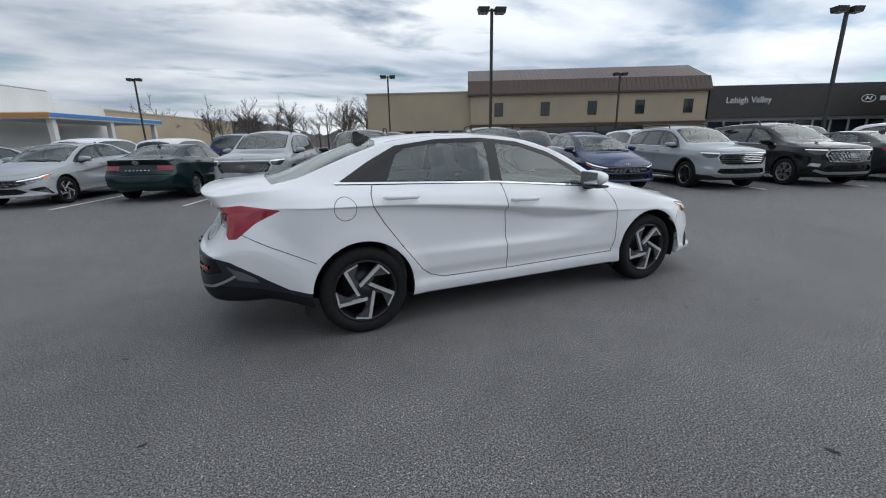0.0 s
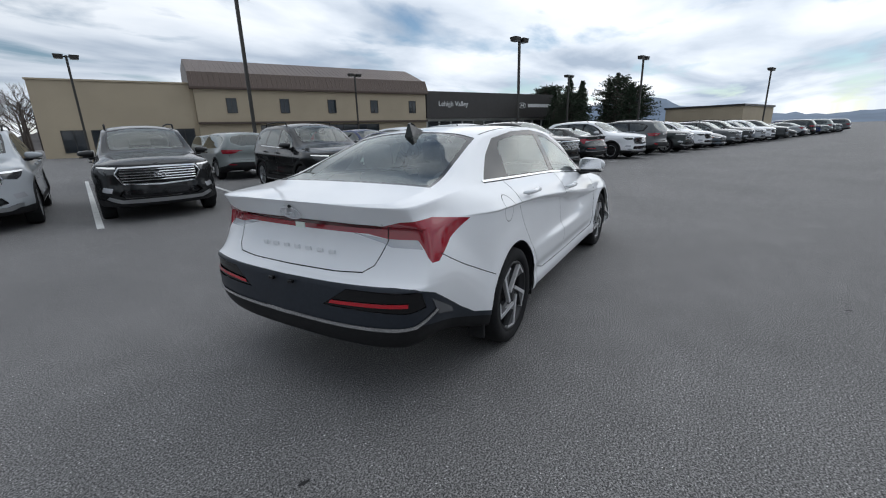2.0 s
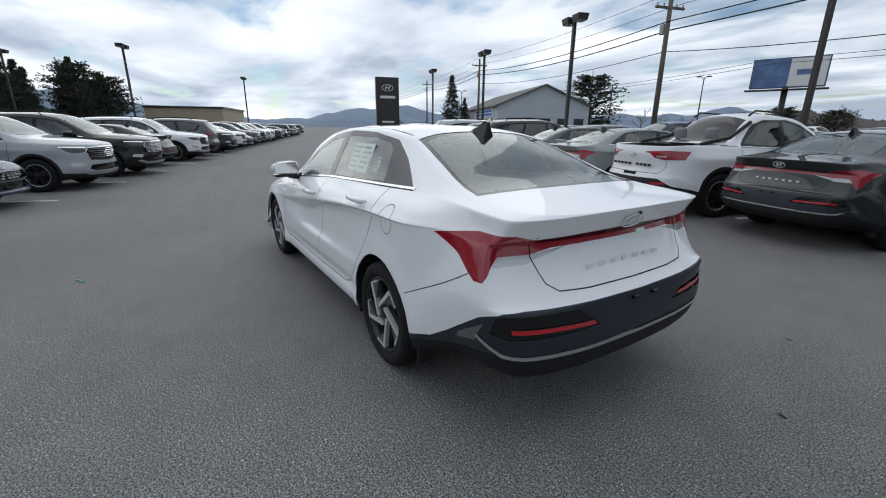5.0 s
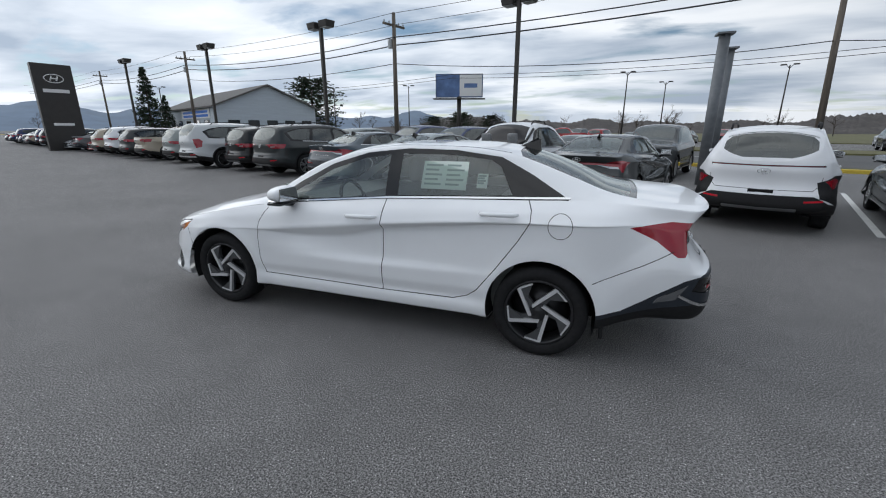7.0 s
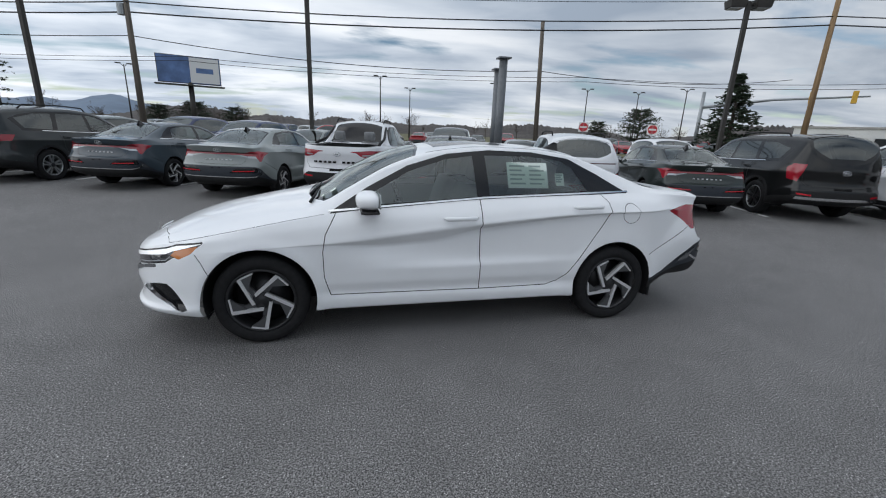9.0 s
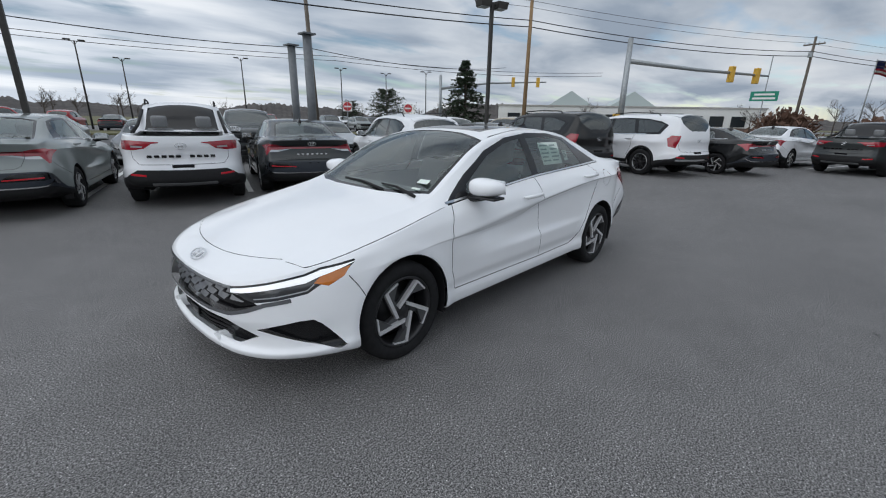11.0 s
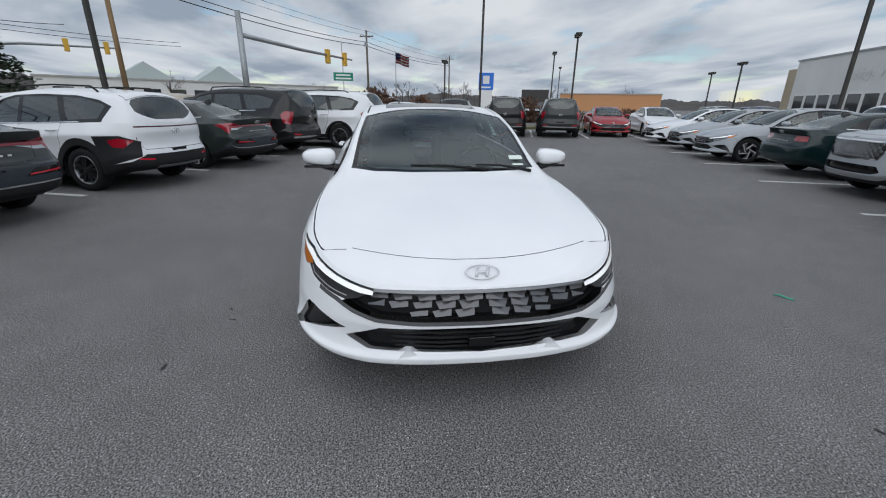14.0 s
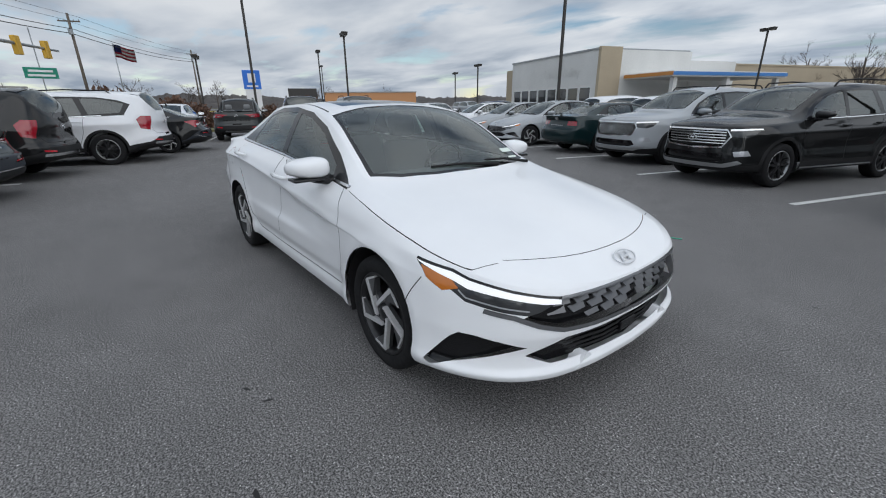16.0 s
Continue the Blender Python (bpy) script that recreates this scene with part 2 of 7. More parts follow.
def lathe(bm, profile, n=32, m=None):
    """Turns (radius, y) points round the y axis."""
    rings = []
    for r, y in profile:
        if r < 1e-6:
            rings.append([bm.verts.new((0, y, 0))])
        else:
            rings.append([bm.verts.new((r * math.cos(2 * math.pi * i / n), y, r * math.sin(2 * math.pi * i / n))) for i in range(n)])
    fs = []
    for a, b in zip(rings, rings[1:]):
        for i in range(n):
            j = (i + 1) % n
            if len(a) == 1 and len(b) == 1:
                continue
            if len(a) == 1:
                fs.append(bm.faces.new((a[0], b[i], b[j])))
            elif len(b) == 1:
                fs.append(bm.faces.new((a[i], b[0], a[j])))
            else:
                fs.append(bm.faces.new((a[i], b[i], b[j], a[j])))
    bmesh.ops.recalc_face_normals(bm, faces=fs)
    if m is not None:
        for v in {v for f in fs for v in f.verts}:
            v.co = m @ v.co
    return bm


def tube(bm, pts, radii, n=10):
    """A round bar through pts with a radius at each, closed at both ends."""
    rings = []
    for i, p in enumerate(pts):
        p = Vector(p)
        d = (Vector(pts[min(i + 1, len(pts) - 1)]) - Vector(pts[max(i - 1, 0)])).normalized()
        s = d.cross(Vector((0, 0, 1)) if abs(d.z) < 0.9 else Vector((1, 0, 0))).normalized()
        t = d.cross(s)
        r = radii[i] if hasattr(radii, "__len__") else radii
        rings.append([bm.verts.new(p + (s * math.cos(2 * math.pi * k / n) + t * math.sin(2 * math.pi * k / n)) * r) for k in range(n)])
    for a, b in zip(rings, rings[1:]):
        for k in range(n):
            bm.faces.new((a[k], a[(k + 1) % n], b[(k + 1) % n], b[k]))
    bm.faces.new(rings[0][::-1])
    bm.faces.new(rings[-1])
    bmesh.ops.recalc_face_normals(bm, faces=bm.faces[:])
    return bm


def pchip(pts, x):
    """A smooth curve without overshoot through (x, value) points."""
    p = sorted(pts)
    xs, ys = np.array([a for a, _ in p], float), np.array([b for _, b in p], float)
    h, d = np.diff(xs), np.diff(ys) / np.diff(xs)
    s = np.zeros(len(xs))
    for i in range(1, len(xs) - 1):
        if d[i - 1] * d[i] > 0:
            w1, w2 = 2 * h[i] + h[i - 1], h[i] + 2 * h[i - 1]
            s[i] = (w1 + w2) / (w1 / d[i - 1] + w2 / d[i])
    s[0], s[-1] = d[0], d[-1]
    x = np.clip(np.asarray(x, float), xs[0], xs[-1])
    k = np.clip(np.searchsorted(xs, x) - 1, 0, len(h) - 1)
    t = (x - xs[k]) / h[k]
    return (1 + 2 * t) * (1 - t) ** 2 * ys[k] + t * (1 - t) ** 2 * h[k] * s[k] + t * t * (3 - 2 * t) * ys[k + 1] + t * t * (t - 1) * h[k] * s[k + 1]


def smooth01(a, b, x):
    t = np.clip((x - a) / (b - a), 0, 1)
    return t * t * (3 - 2 * t)


# ---------------------------------------------------------------- car bodies
# A body is lofted: a shoulder line runs round the car; from it rows go down over the flanks and bumpers and up over
# bonnet, glass and roof. The loft is then cut along the outlines of doors, windows and lamps.
def loft(sp, n_st, n_low, n_glass, n_top):
    P = np.array(sp["shoulder"], float)
    seg = np.r_[0, np.cumsum(np.linalg.norm(np.diff(P, axis=0), axis=1))]
    s = np.linspace(0, seg[-1], n_st)
    px, py, pz = (pchip(list(zip(seg, P[:, k])), s) for k in range(3))
    arc = np.r_[0, np.cumsum(np.hypot(np.diff(px), np.diff(py)))]
    xf, xr = sp["wrap"]
    af, ar = np.interp(-xf, -px, arc), np.interp(-xr, -px, arc)
    U = np.where(px > xf, xf + (af - arc), np.where(px < xr, xr - (arc - ar), px))
    tx, ty = np.gradient(px), np.gradient(py)
    ln = np.hypot(tx, ty)
    nx, ny = ty / ln, -tx / ln
    # flanks
    K = len(sp["side"])
    k = np.linspace(0, K - 1, n_low)
    ki = list(range(K))
    low = np.zeros((n_low, n_st, 3))
    wf = smooth01(xf - 0.05, xf + 0.40, px)
    wr = smooth01(-(xr + 0.05), -(xr - 0.45), -px)
    f_q = pchip([(i, r[0]) for i, r in enumerate(sp["front"])], k)
    f_d = pchip([(i, r[1]) for i, r in enumerate(sp["front"])], k)
    r_q = pchip([(i, r[0]) for i, r in enumerate(sp["rear"])], k)
    r_d = pchip([(i, r[1]) for i, r in enumerate(sp["rear"])], k)
    f_w = pchip(list(zip(ki, sp["front_w"])), k)
    r_w = pchip(list(zip(ki, sp["rear_w"])), k)
    side_z = np.array([pz if r[0] is None else pchip(r[0], px) for r in sp["side"]])
    side_y = np.array([pchip(r[1], px) if isinstance(r[1], list) else np.full(n_st, r[1]) for r in sp["side"]])
    wide = sp["wide"]
    if "crease" in sp:  # the flank breaks sharply near this row
        crease = np.exp(-(np.maximum(np.abs(k - sp["crease"]) - 0.7, 0) / 0.6) ** 2)
    for i in range(n_st):
        zs = pchip(list(zip(ki, side_z[:, i])), k)
        ys = pchip(list(zip(ki, side_y[:, i])), k)
        if "crease" in sp:
            zs = zs + (np.interp(k, ki, side_z[:, i]) - zs) * crease
            ys = ys + (np.interp(k, ki, side_y[:, i]) - ys) * crease
        ys = py[i] + ys * max(wide - py[i], 0.02)
        zf = pz[i] - f_q * (pz[i] - sp["front_floor"])
        zr = pz[i] - r_q * (pz[i] - sp["rear_floor"])
        ws = 1 - wf[i] - wr[i]
        low[:, i, 0] = ws * px[i] + wf[i] * (px[i] + nx[i] * f_d) + wr[i] * (px[i] + nx[i] * r_d)
        low[:, i, 1] = ws * ys + wf[i] * py[i] * f_w + wr[i] * py[i] * r_w
        low[:, i, 2] = ws * zs + wf[i] * zf + wr[i] * zr
    for hx in sp["axles"]:
        r = np.hypot(low[..., 0] - hx, low[..., 2] - sp["hub"])
        low[..., 1] += np.sign(low[..., 1]) * sp["flare"] * np.exp(-((r - sp["arch"] - 0.02) / 0.055) ** 2) * (low[..., 2] > 0.15)
    low[:, 0, 1] = low[:, -1, 1] = 0
    # bonnet, glass, roof
    yb = lambda x: np.interp(-x, -px, py)
    zb = lambda x: np.interp(-x, -px, pz)
    rho_at = lambda x: np.minimum(pchip(sp["rail_y"], x) / np.maximum(yb(x), 1e-4), 0.86)
    xc = np.where(px > xf, px[0] + (xf - px[0]) * arc / af, np.where(px < xr, px[-1] + (xr - px[-1]) * (arc[-1] - arc) / (arc[-1] - ar), px))
    rho = np.minimum(pchip(sp["rail_y"], px) / np.maximum(py, 1e-4), 0.86)
    up = np.zeros((n_glass + n_top + 1, n_st, 3))
    for j in range(n_glass + n_top + 1):
        f = 1 - (1 - rho) * j / n_glass if j <= n_glass else rho * (1 - (j - n_glass) / n_top)
        x = xc + (px - xc) * f
        y = py * f
        u = y / np.maximum(yb(x), 1e-4)
        rh = rho_at(x)
        zc, zr_, zb_ = pchip(sp["top_z"], x), pchip(sp["rail_z"], x), zb(x)
        t = np.clip((u - rh) / (1 - rh), 0, 1)
        side = zr_ + (zb_ - zr_) * t + 0.10 * (zr_ - zb_) * np.sin(np.pi * t) * 0.5
        top = zc - (zc - zr_) * np.clip(u / rh, 0, 1) ** 2.3
        up[j, :, 0], up[j, :, 1], up[j, :, 2] = x, y, np.where(u > rh, side, top)
    up[0, :, 0], up[0, :, 1], up[0, :, 2] = px, py, pz
    G = np.concatenate([low[::-1], up[1:]], axis=0)
    du, dv = np.gradient(G, axis=1), np.gradient(G, axis=0)
    N = np.cross(du, dv)
    N /= np.maximum(np.linalg.norm(N, axis=2, keepdims=True), 1e-9)
    if N[n_low + n_glass + n_top // 2, n_st // 2, 2] < 0:
        N = -N
    for e in (0, -1):
        N[:, e, 1] = 0
    N[-1, :, 1] = 0
    N /= np.maximum(np.linalg.norm(N, axis=2, keepdims=True), 1e-9)
    return dict(G=G, N=N, U=U, px=px, py=py, pz=pz, n_low=n_low, n_glass=n_glass, yb=yb, zb=zb)


def cut_sheet(L, rows, domain, cuts, default, far=0.12):
    """Cuts one sheet of a loft, laid flat in a domain of two coordinates, along outlines. Gives faces by part name."""
    G, N = L["G"][rows], L["N"][rows]
    D = domain(G)
    bm = bmesh.new()
    lp, lnm = bm.verts.layers.float_vector.new("place"), bm.verts.layers.float_vector.new("normal")
    V = [[None] * G.shape[1] for _ in range(G.shape[0])]
    for j in range(G.shape[0]):
        for i in range(G.shape[1]):
            v = bm.verts.new((D[j, i, 0], D[j, i, 1], 0))
            v[lp], v[lnm] = Vector(G[j, i]), Vector(N[j, i])
            V[j][i] = v
    for j in range(G.shape[0] - 1):
        for i in range(G.shape[1] - 1):
            q = (V[j][i], V[j][i + 1], V[j + 1][i + 1], V[j + 1][i])
            bm.faces.new(q)
    polys = []
    for name, pts, width in cuts:
        if width:
            a, b = [], []
            for i, p in enumerate(pts):
                p0, p1 = Vector(pts[max(i - 1, 0)]), Vector(pts[min(i + 1, len(pts) - 1)])
                d = (p1 - p0).normalized()
                w = Vector((-d.y, d.x)) * width / 2
                a.append(tuple(Vector(p) + w))
                b.append(tuple(Vector(p) - w))
            pts = a + b[::-1]
        polys.append((name, pts))
        for p, q in zip(pts, pts[1:] + pts[:1]):
            x0, x1, y0, y1 = min(p[0], q[0]), max(p[0], q[0]), min(p[1], q[1]), max(p[1], q[1])
            d = Vector((q[0] - p[0], q[1] - p[1], 0))
            if d.length < 1e-5:
                continue
            near = []
            for f in bm.faces:
                vs = [v.co for v in f.verts]
                if max(c.x for c in vs) > x0 and min(c.x for c in vs) < x1 + 1e-9 or abs(x1 - x0) < 1e-6:
                    if max(c.x for c in vs) >= x0 and min(c.x for c in vs) <= x1 and max(c.y for c in vs) >= y0 and min(c.y for c in vs) <= y1:
                        near.append(f)
            geom = list({e for f in near for e in f.edges}) + near + list({v for f in near for v in f.verts})
            if near:
                bmesh.ops.bisect_plane(bm, geom=geom, dist=2e-5, plane_co=Vector((p[0], p[1], 0)), plane_no=Vector((-d.y, d.x, 0)).normalized())
    out = {}
    for f in bm.faces:
        c = f.calc_center_median()
        name = default(c.x, c.y)
        for n, pts in polys:
            inside = False
            for (ax, ay), (bx, by) in zip(pts, pts[1:] + pts[:1]):
                if (ay > c.y) != (by > c.y) and c.x < (bx - ax) * (c.y - ay) / (by - ay) + ax:
                    inside = not inside
            if inside:
                name = n
                break
        if name:
            out.setdefault(name, []).append([(v.index, tuple(v[lp]), tuple(v[lnm])) for v in f.verts])
    bm.free()
    return out


def sheet_mesh(name, faces, push=0.0, sides=(1, -1)):
    """A mesh of cut faces, on the left, the right or both sides of the car, with the loft's own normals."""
    vs, ns, fs = [], [], []
    for sd in sides:
        seen = {}
        for f in faces:
            ids = []
            for _, p, n in f:
                key = (round(p[0], 5), round(p[1], 5), round(p[2], 5))
                if key not in seen:
                    seen[key] = len(vs)
                    vs.append((p[0] - n[0] * push, (p[1] - n[1] * push) * sd, p[2] - n[2] * push))
                    ns.append((n[0], n[1] * sd, n[2]))
                if seen[key] not in ids:
                    ids.append(seen[key])
            if len(ids) < 3:
                continue
            a, b, c = (Vector(vs[i]) for i in ids[:3])
            nn = Vector()
            for q in range(1, len(ids) - 1):
                nn += (Vector(vs[ids[q]]) - a).cross(Vector(vs[ids[q + 1]]) - a)
            fs.append(ids if nn.dot(Vector(ns[ids[0]])) >= 0 else ids[::-1])
    me = bpy.data.meshes.new(name)
    me.from_pydata(vs, [], fs)
    me.validate()
    me.shade_smooth()
    if len(me.vertices) == len(ns):
        me.normals_split_custom_set_from_vertices([Vector(n).normalized() for n in ns])
    return me


def wheel_part(parent, m, r, rim_r, width, style, simple=False):
    """A wheel whose outer face looks along -y of m: tyre, rim, blades, hub, brake disc."""
    hubob = new("wheel")
    hubob.parent = parent
    hubob.matrix_basis = m
    hw = width / 2
    n = 40 if style == "blade" else 28
    if simple:
        bm = lathe(bmesh.new(), [(0.0, hw), (r - 0.03, hw), (r, hw * 0.55), (r, -hw * 0.55), (r - 0.03, -hw), (rim_r, -hw)], 20)
        part("tyre", bm, TYRE, hubob, "", True)
        bm = lathe(bmesh.new(), [(rim_r, -hw), (rim_r - 0.02, -hw * 0.9), (rim_r - 0.05, -hw * 0.75), (0.05, -hw * 0.8), (0.0, -hw * 0.85)], 20)
        part("rim", bm, SILVER_ALLOY if style == "silver" else DARK_ALLOY, hubob, "", True)
        return hubob
    bm = lathe(bmesh.new(), [(rim_r, hw * 0.9), (r - 0.03, hw), (r - 0.008, hw * 0.86), (r, hw * 0.55), (r, -hw * 0.55), (r - 0.008, -hw * 0.86), (r - 0.03, -hw * 0.99), (rim_r + 0.035, -hw), (rim_r + 0.006, -hw * 0.94), (rim_r, -hw * 0.85)], n)
    part("tyre", bm, TYRE, hubob, "", True)
    bm = lathe(bmesh.new(), [(rim_r, -hw * 0.86), (rim_r - 0.008, -hw * 0.93), (rim_r - 0.018, -hw * 0.86), (rim_r - 0.026, -hw * 0.4), (rim_r - 0.03, hw * 0.2)], n)
    part("rim", bm, DARK_ALLOY if style == "blade" else SILVER_ALLOY, hubob, "", True)
    bm = lathe(bmesh.new(), [(0.0, -hw * 0.05), (rim_r - 0.06, -hw * 0.05), (rim_r - 0.06, 0.04), (rim_r - 0.02, 0.05)], n)
    part("brake_disc", bm, DARK_ALLOY, hubob, "", True)
    bl, dk = bmesh.new(), bmesh.new()
    R = rim_r - 0.016
    count = 5
    for i in range(count):
        a0 = 2 * math.pi * i / count + 0.3

        def pt(rr, ang):
            return (rr * math.cos(a0 + ang), rr * math.sin(a0 + ang))

        def xy(x, z):
            return (R * (x * math.cos(a0) - z * math.sin(a0)), R * (x * math.sin(a0) + z * math.cos(a0)))
        if style == "blade":
            prism(bl, [xy(-0.32, -0.03), xy(-0.22, -0.05), xy(-0.33, 0.93), xy(-0.44, 0.89)], 1, -hw * 0.93, -hw * 0.72)
            prism(bl, [xy(-0.36, 0.925), xy(0.07, 0.985), xy(0.07, 0.935), xy(-0.35, 0.87)], 1, -hw * 0.92, -hw * 0.74)
            prism(dk, [xy(-0.34, 0.88), xy(0.06, 0.94), xy(-0.265, 0.45)], 1, -hw * 0.88, -hw * 0.70)
            prism(dk, [xy(-0.30, -0.08), xy(0.02, 0.02), xy(-0.18, 0.55), xy(-0.05, 0.97), xy(-0.42, 0.88)], 1, -hw * 0.72, -hw * 0.5)
        else:
            for off in (-0.22, 0.22):
                prism(bl, [pt(0.05, off - 0.35), pt(0.05, off + 0.35), pt(R, off * 0.9 + 0.085), pt(R, off * 0.9 - 0.085)], 1, -hw * 0.86, -hw * 0.5)
    part("spoke_face", bl, MACHINED if style == "blade" else (SILVER_ALLOY if style == "silver" else DARK_ALLOY), hubob, "machined bright spokes")
    if style == "blade":
        part("spoke_back", dk, SPOKE_DARK, hubob)
    else:
        dk.free()
    bm = lathe(bmesh.new(), [(0, -hw * 0.88), (0.024, -hw * 0.88), (0.032, -hw * 0.82), (0.06, -hw * 0.8), (0.07, -hw * 0.6)], 20)
    for i in range(5):
        a = 2 * math.pi * i / 5
        lathe(bm, [(0, -hw * 0.84), (0.008, -hw * 0.84), (0.009, -hw * 0.6)], 8, Matrix.Translation((0.046 * math.cos(a), 0, 0.046 * math.sin(a))))
    part("hub", bm, DARK_ALLOY, hubob, "", True)
    return hubob


def arch_poly(hx, hz, r, seg=26):
    return [(hx + r * math.cos(math.pi * (1.12 - 1.24 * i / seg)), hz + r * math.sin(math.pi * (1.12 - 1.24 * i / seg))) for i in range(seg + 1)] + [(hx + r, -0.3), (hx - r, -0.3)]


PAINTED = {"body", "bonnet", "roof", "boot_lid", "bumper", "front_door", "rear_door", "sill", "mirror", "fuel_flap", "tailgate", "door_handle", "front_bumper", "spoiler"}


FAR_PARTS = {"front_door": "wing", "rear_door": "wing", "quarter_panel": "wing", "sill": "wing", "fuel_flap": "wing", "front_bumper": "roof", "rear_bumper": "roof", "bonnet": "roof", "boot_lid": "roof", "tailgate": "roof", "spoiler": "roof", "bonnet_side": "wing",
             "roof_side": "wing", "haunch": "wing", "seam": "void", "lamp_rim": "headlamp", "indicator": "headlamp", "grille_frame": "grille", "lower_grille": "grille", "intake": "headlamp", "light_bar": "tail_lamp", "windscreen_band": "windscreen", "back_window_band": "back_window",
             "sunroof": "roof", "light_strip": "headlamp", "chrome_strip": "front_window", "pillar_trim": "front_window", "clear_lens": "tail_lamp", "roof_moulding": "wing", "rear_window": "front_window", "quarter_window": "front_window", "corner_trim": "headlamp", "rear_pod": "rear_valance", "diffuser": "rear_valance", "skid_plate": "cladding", "rear_skid": "cladding", "reflector": "tail_lamp", "fog_lamp": "headlamp"}


def build_car(sp, res, wheel_style, simple=False):
    """Builds one car with its parts. It faces +x and stands on z = 0; the origin lies midway between the axles."""
    root = new("car")
    L = loft(sp, *res)
    nl, ng = L["n_low"], L["n_glass"]
    X = lambda x: float(np.interp(-x, -L["px"], L["U"]))
    half = int(np.argmax(L["py"]))
    F = lambda y: float(np.interp(y, L["py"][:half], L["U"][:half]))
    R = lambda y: float(np.interp(y, L["py"][half:][::-1], L["U"][half:][::-1]))
    rows = {
        "low": (slice(0, nl), lambda G: np.dstack([np.broadcast_to(L["U"], G.shape[:2]), G[..., 2]])),
        "glass": (slice(nl - 1, nl + ng), lambda G: np.dstack([G[..., 0], G[..., 2]])),
        "top": (slice(nl + ng - 1, None), lambda G: np.dstack([G[..., 0], G[..., 1]])),
    }
    spec = sp["cuts"](X, F, R, L)
    groups = {}
    for key, (sl, dom) in rows.items():
        cuts, default = spec[key]
        for name, faces in cut_sheet(L, sl, dom, cuts, default).items():
            groups.setdefault(name, []).extend(faces)
    if simple:
        joined = {}
        for name, faces in groups.items():
            joined.setdefault(FAR_PARTS.get(name, name), []).extend(faces)
        groups = joined
    for name, faces in groups.items():
        if name == "void":
            continue
        base, mat, push, both, label = sp["parts"][name]
        if simple:
            base, mat, both, label = {"wing": "body_side", "roof": "body_top"}.get(name, base), DARK_GLASS if mat is GLASS else mat, name not in ("front_window", "headlamp", "light_strip"), ""
        for sides in (((1, -1),) if both else ((1,), (-1,))):
            me = sheet_mesh(base, faces, push, sides)
            if len(me.polygons):
                ob = finish(base, me, mat, root, label, False)
    # wheels and arches
    for hx in sp["axles"]:
        for sd in (1, -1):
            m = Matrix.Translation((hx, sd * sp["track"], sp["hub"])) @ (Matrix.Rotation(math.pi, 4, "Z") if sd > 0 else Matrix())
            wheel_part(root, m, sp["hub"], sp["rim"], 0.225, wheel_style, simple)
            if simple:
                continue
            bm = bmesh.new()
            arc = [(hx + sp["arch"] * 1.0 * math.cos(a), sp["hub"] + 0.01 + sp["arch"] * math.sin(a)) for a in np.linspace(-0.35, math.pi + 0.35, 22)]
            rim = [[bm.verts.new((x, sd * y, z)) for x, z in arc] for y in (sp["wide"] - 0.012, 0.55)]
            for i in range(len(arc) - 1):
                bm.faces.new((rim[0][i], rim[0][i + 1], rim[1][i + 1], rim[1][i]))
            bm.faces.new(rim[1])
            part("arch_liner", bm, BLACK_PLASTIC, root, "", True)
    return root, L


def cabin(root, sp):
    """Seats, dashboard, steering wheel, door cards, floor and headliner."""
    fl, bz, w = sp["floor"], sp["belt_in"], sp["inside"]
    x0, x1 = sp["cabin_x"]
    part("cabin_floor", boxed(x0, x1, -w, w, fl - 0.05, fl, 0.01), CABIN, root)
    for sd in (1, -1):
        part("door_card", boxed(x0 + 0.1, x1 - 0.05, sd * w - 0.02, sd * w + 0.02, fl, bz, 0.01), CABIN, root)
    bm = bmesh.new()
    prism(bm, [(x1 - 0.02, fl), (x1 - 0.02, bz - 0.02), (x1 - 0.30, bz + 0.0), (x1 - 0.52, bz - 0.05), (x1 - 0.55, bz - 0.22), (x1 - 0.35, fl + 0.2)], 1, -w, w)
    part("dashboard", bm, CABIN, root)
    sw = bmesh.new()
    n = 24
    tube(sw, [(x1 - 0.66 + 0.055 * math.sin(2 * math.pi * i / n), 0.36 + 0.18 * math.cos(2 * math.pi * i / n), bz - 0.05 + 0.17 * math.sin(2 * math.pi * i / n)) for i in range(n + 1)], 0.016, 6)
    box(sw, x1 - 0.67, x1 - 0.62, 0.20, 0.52, bz - 0.08, bz - 0.03)
    part("steering_wheel", sw, GLOSS_BLACK, root, "", True)
    for x, ys in ((sp["seat_x"][0], (0.36, -0.36)), (sp["seat_x"][1], (0.36, -0.36))):
        for y in ys:
            bm = boxed(x - 0.05, x + 0.45, y - 0.24, y + 0.24, fl + 0.12, fl + 0.28, 0.05)
            box(bm, -0.07, 0.07, y - 0.23, y + 0.23, 0, 0.62, 0.05, Matrix.Translation((x - 0.05, 0, fl + 0.2)) @ Matrix.Rotation(radians(-18), 4, "Y"))
            box(bm, -0.05, 0.05, y - 0.13, y + 0.13, 0.0, 0.19, 0.04, Matrix.Translation((x - 0.27, 0, fl + 0.82)) @ Matrix.Rotation(radians(-10), 4, "Y"))
            part("seat", bm, SEAT_CLOTH, root, "", True)
    part("parcel_shelf", boxed(x0 - 0.45, x0 + 0.1, -w + 0.08, w - 0.08, bz - 0.06, bz - 0.03), CABIN, root)


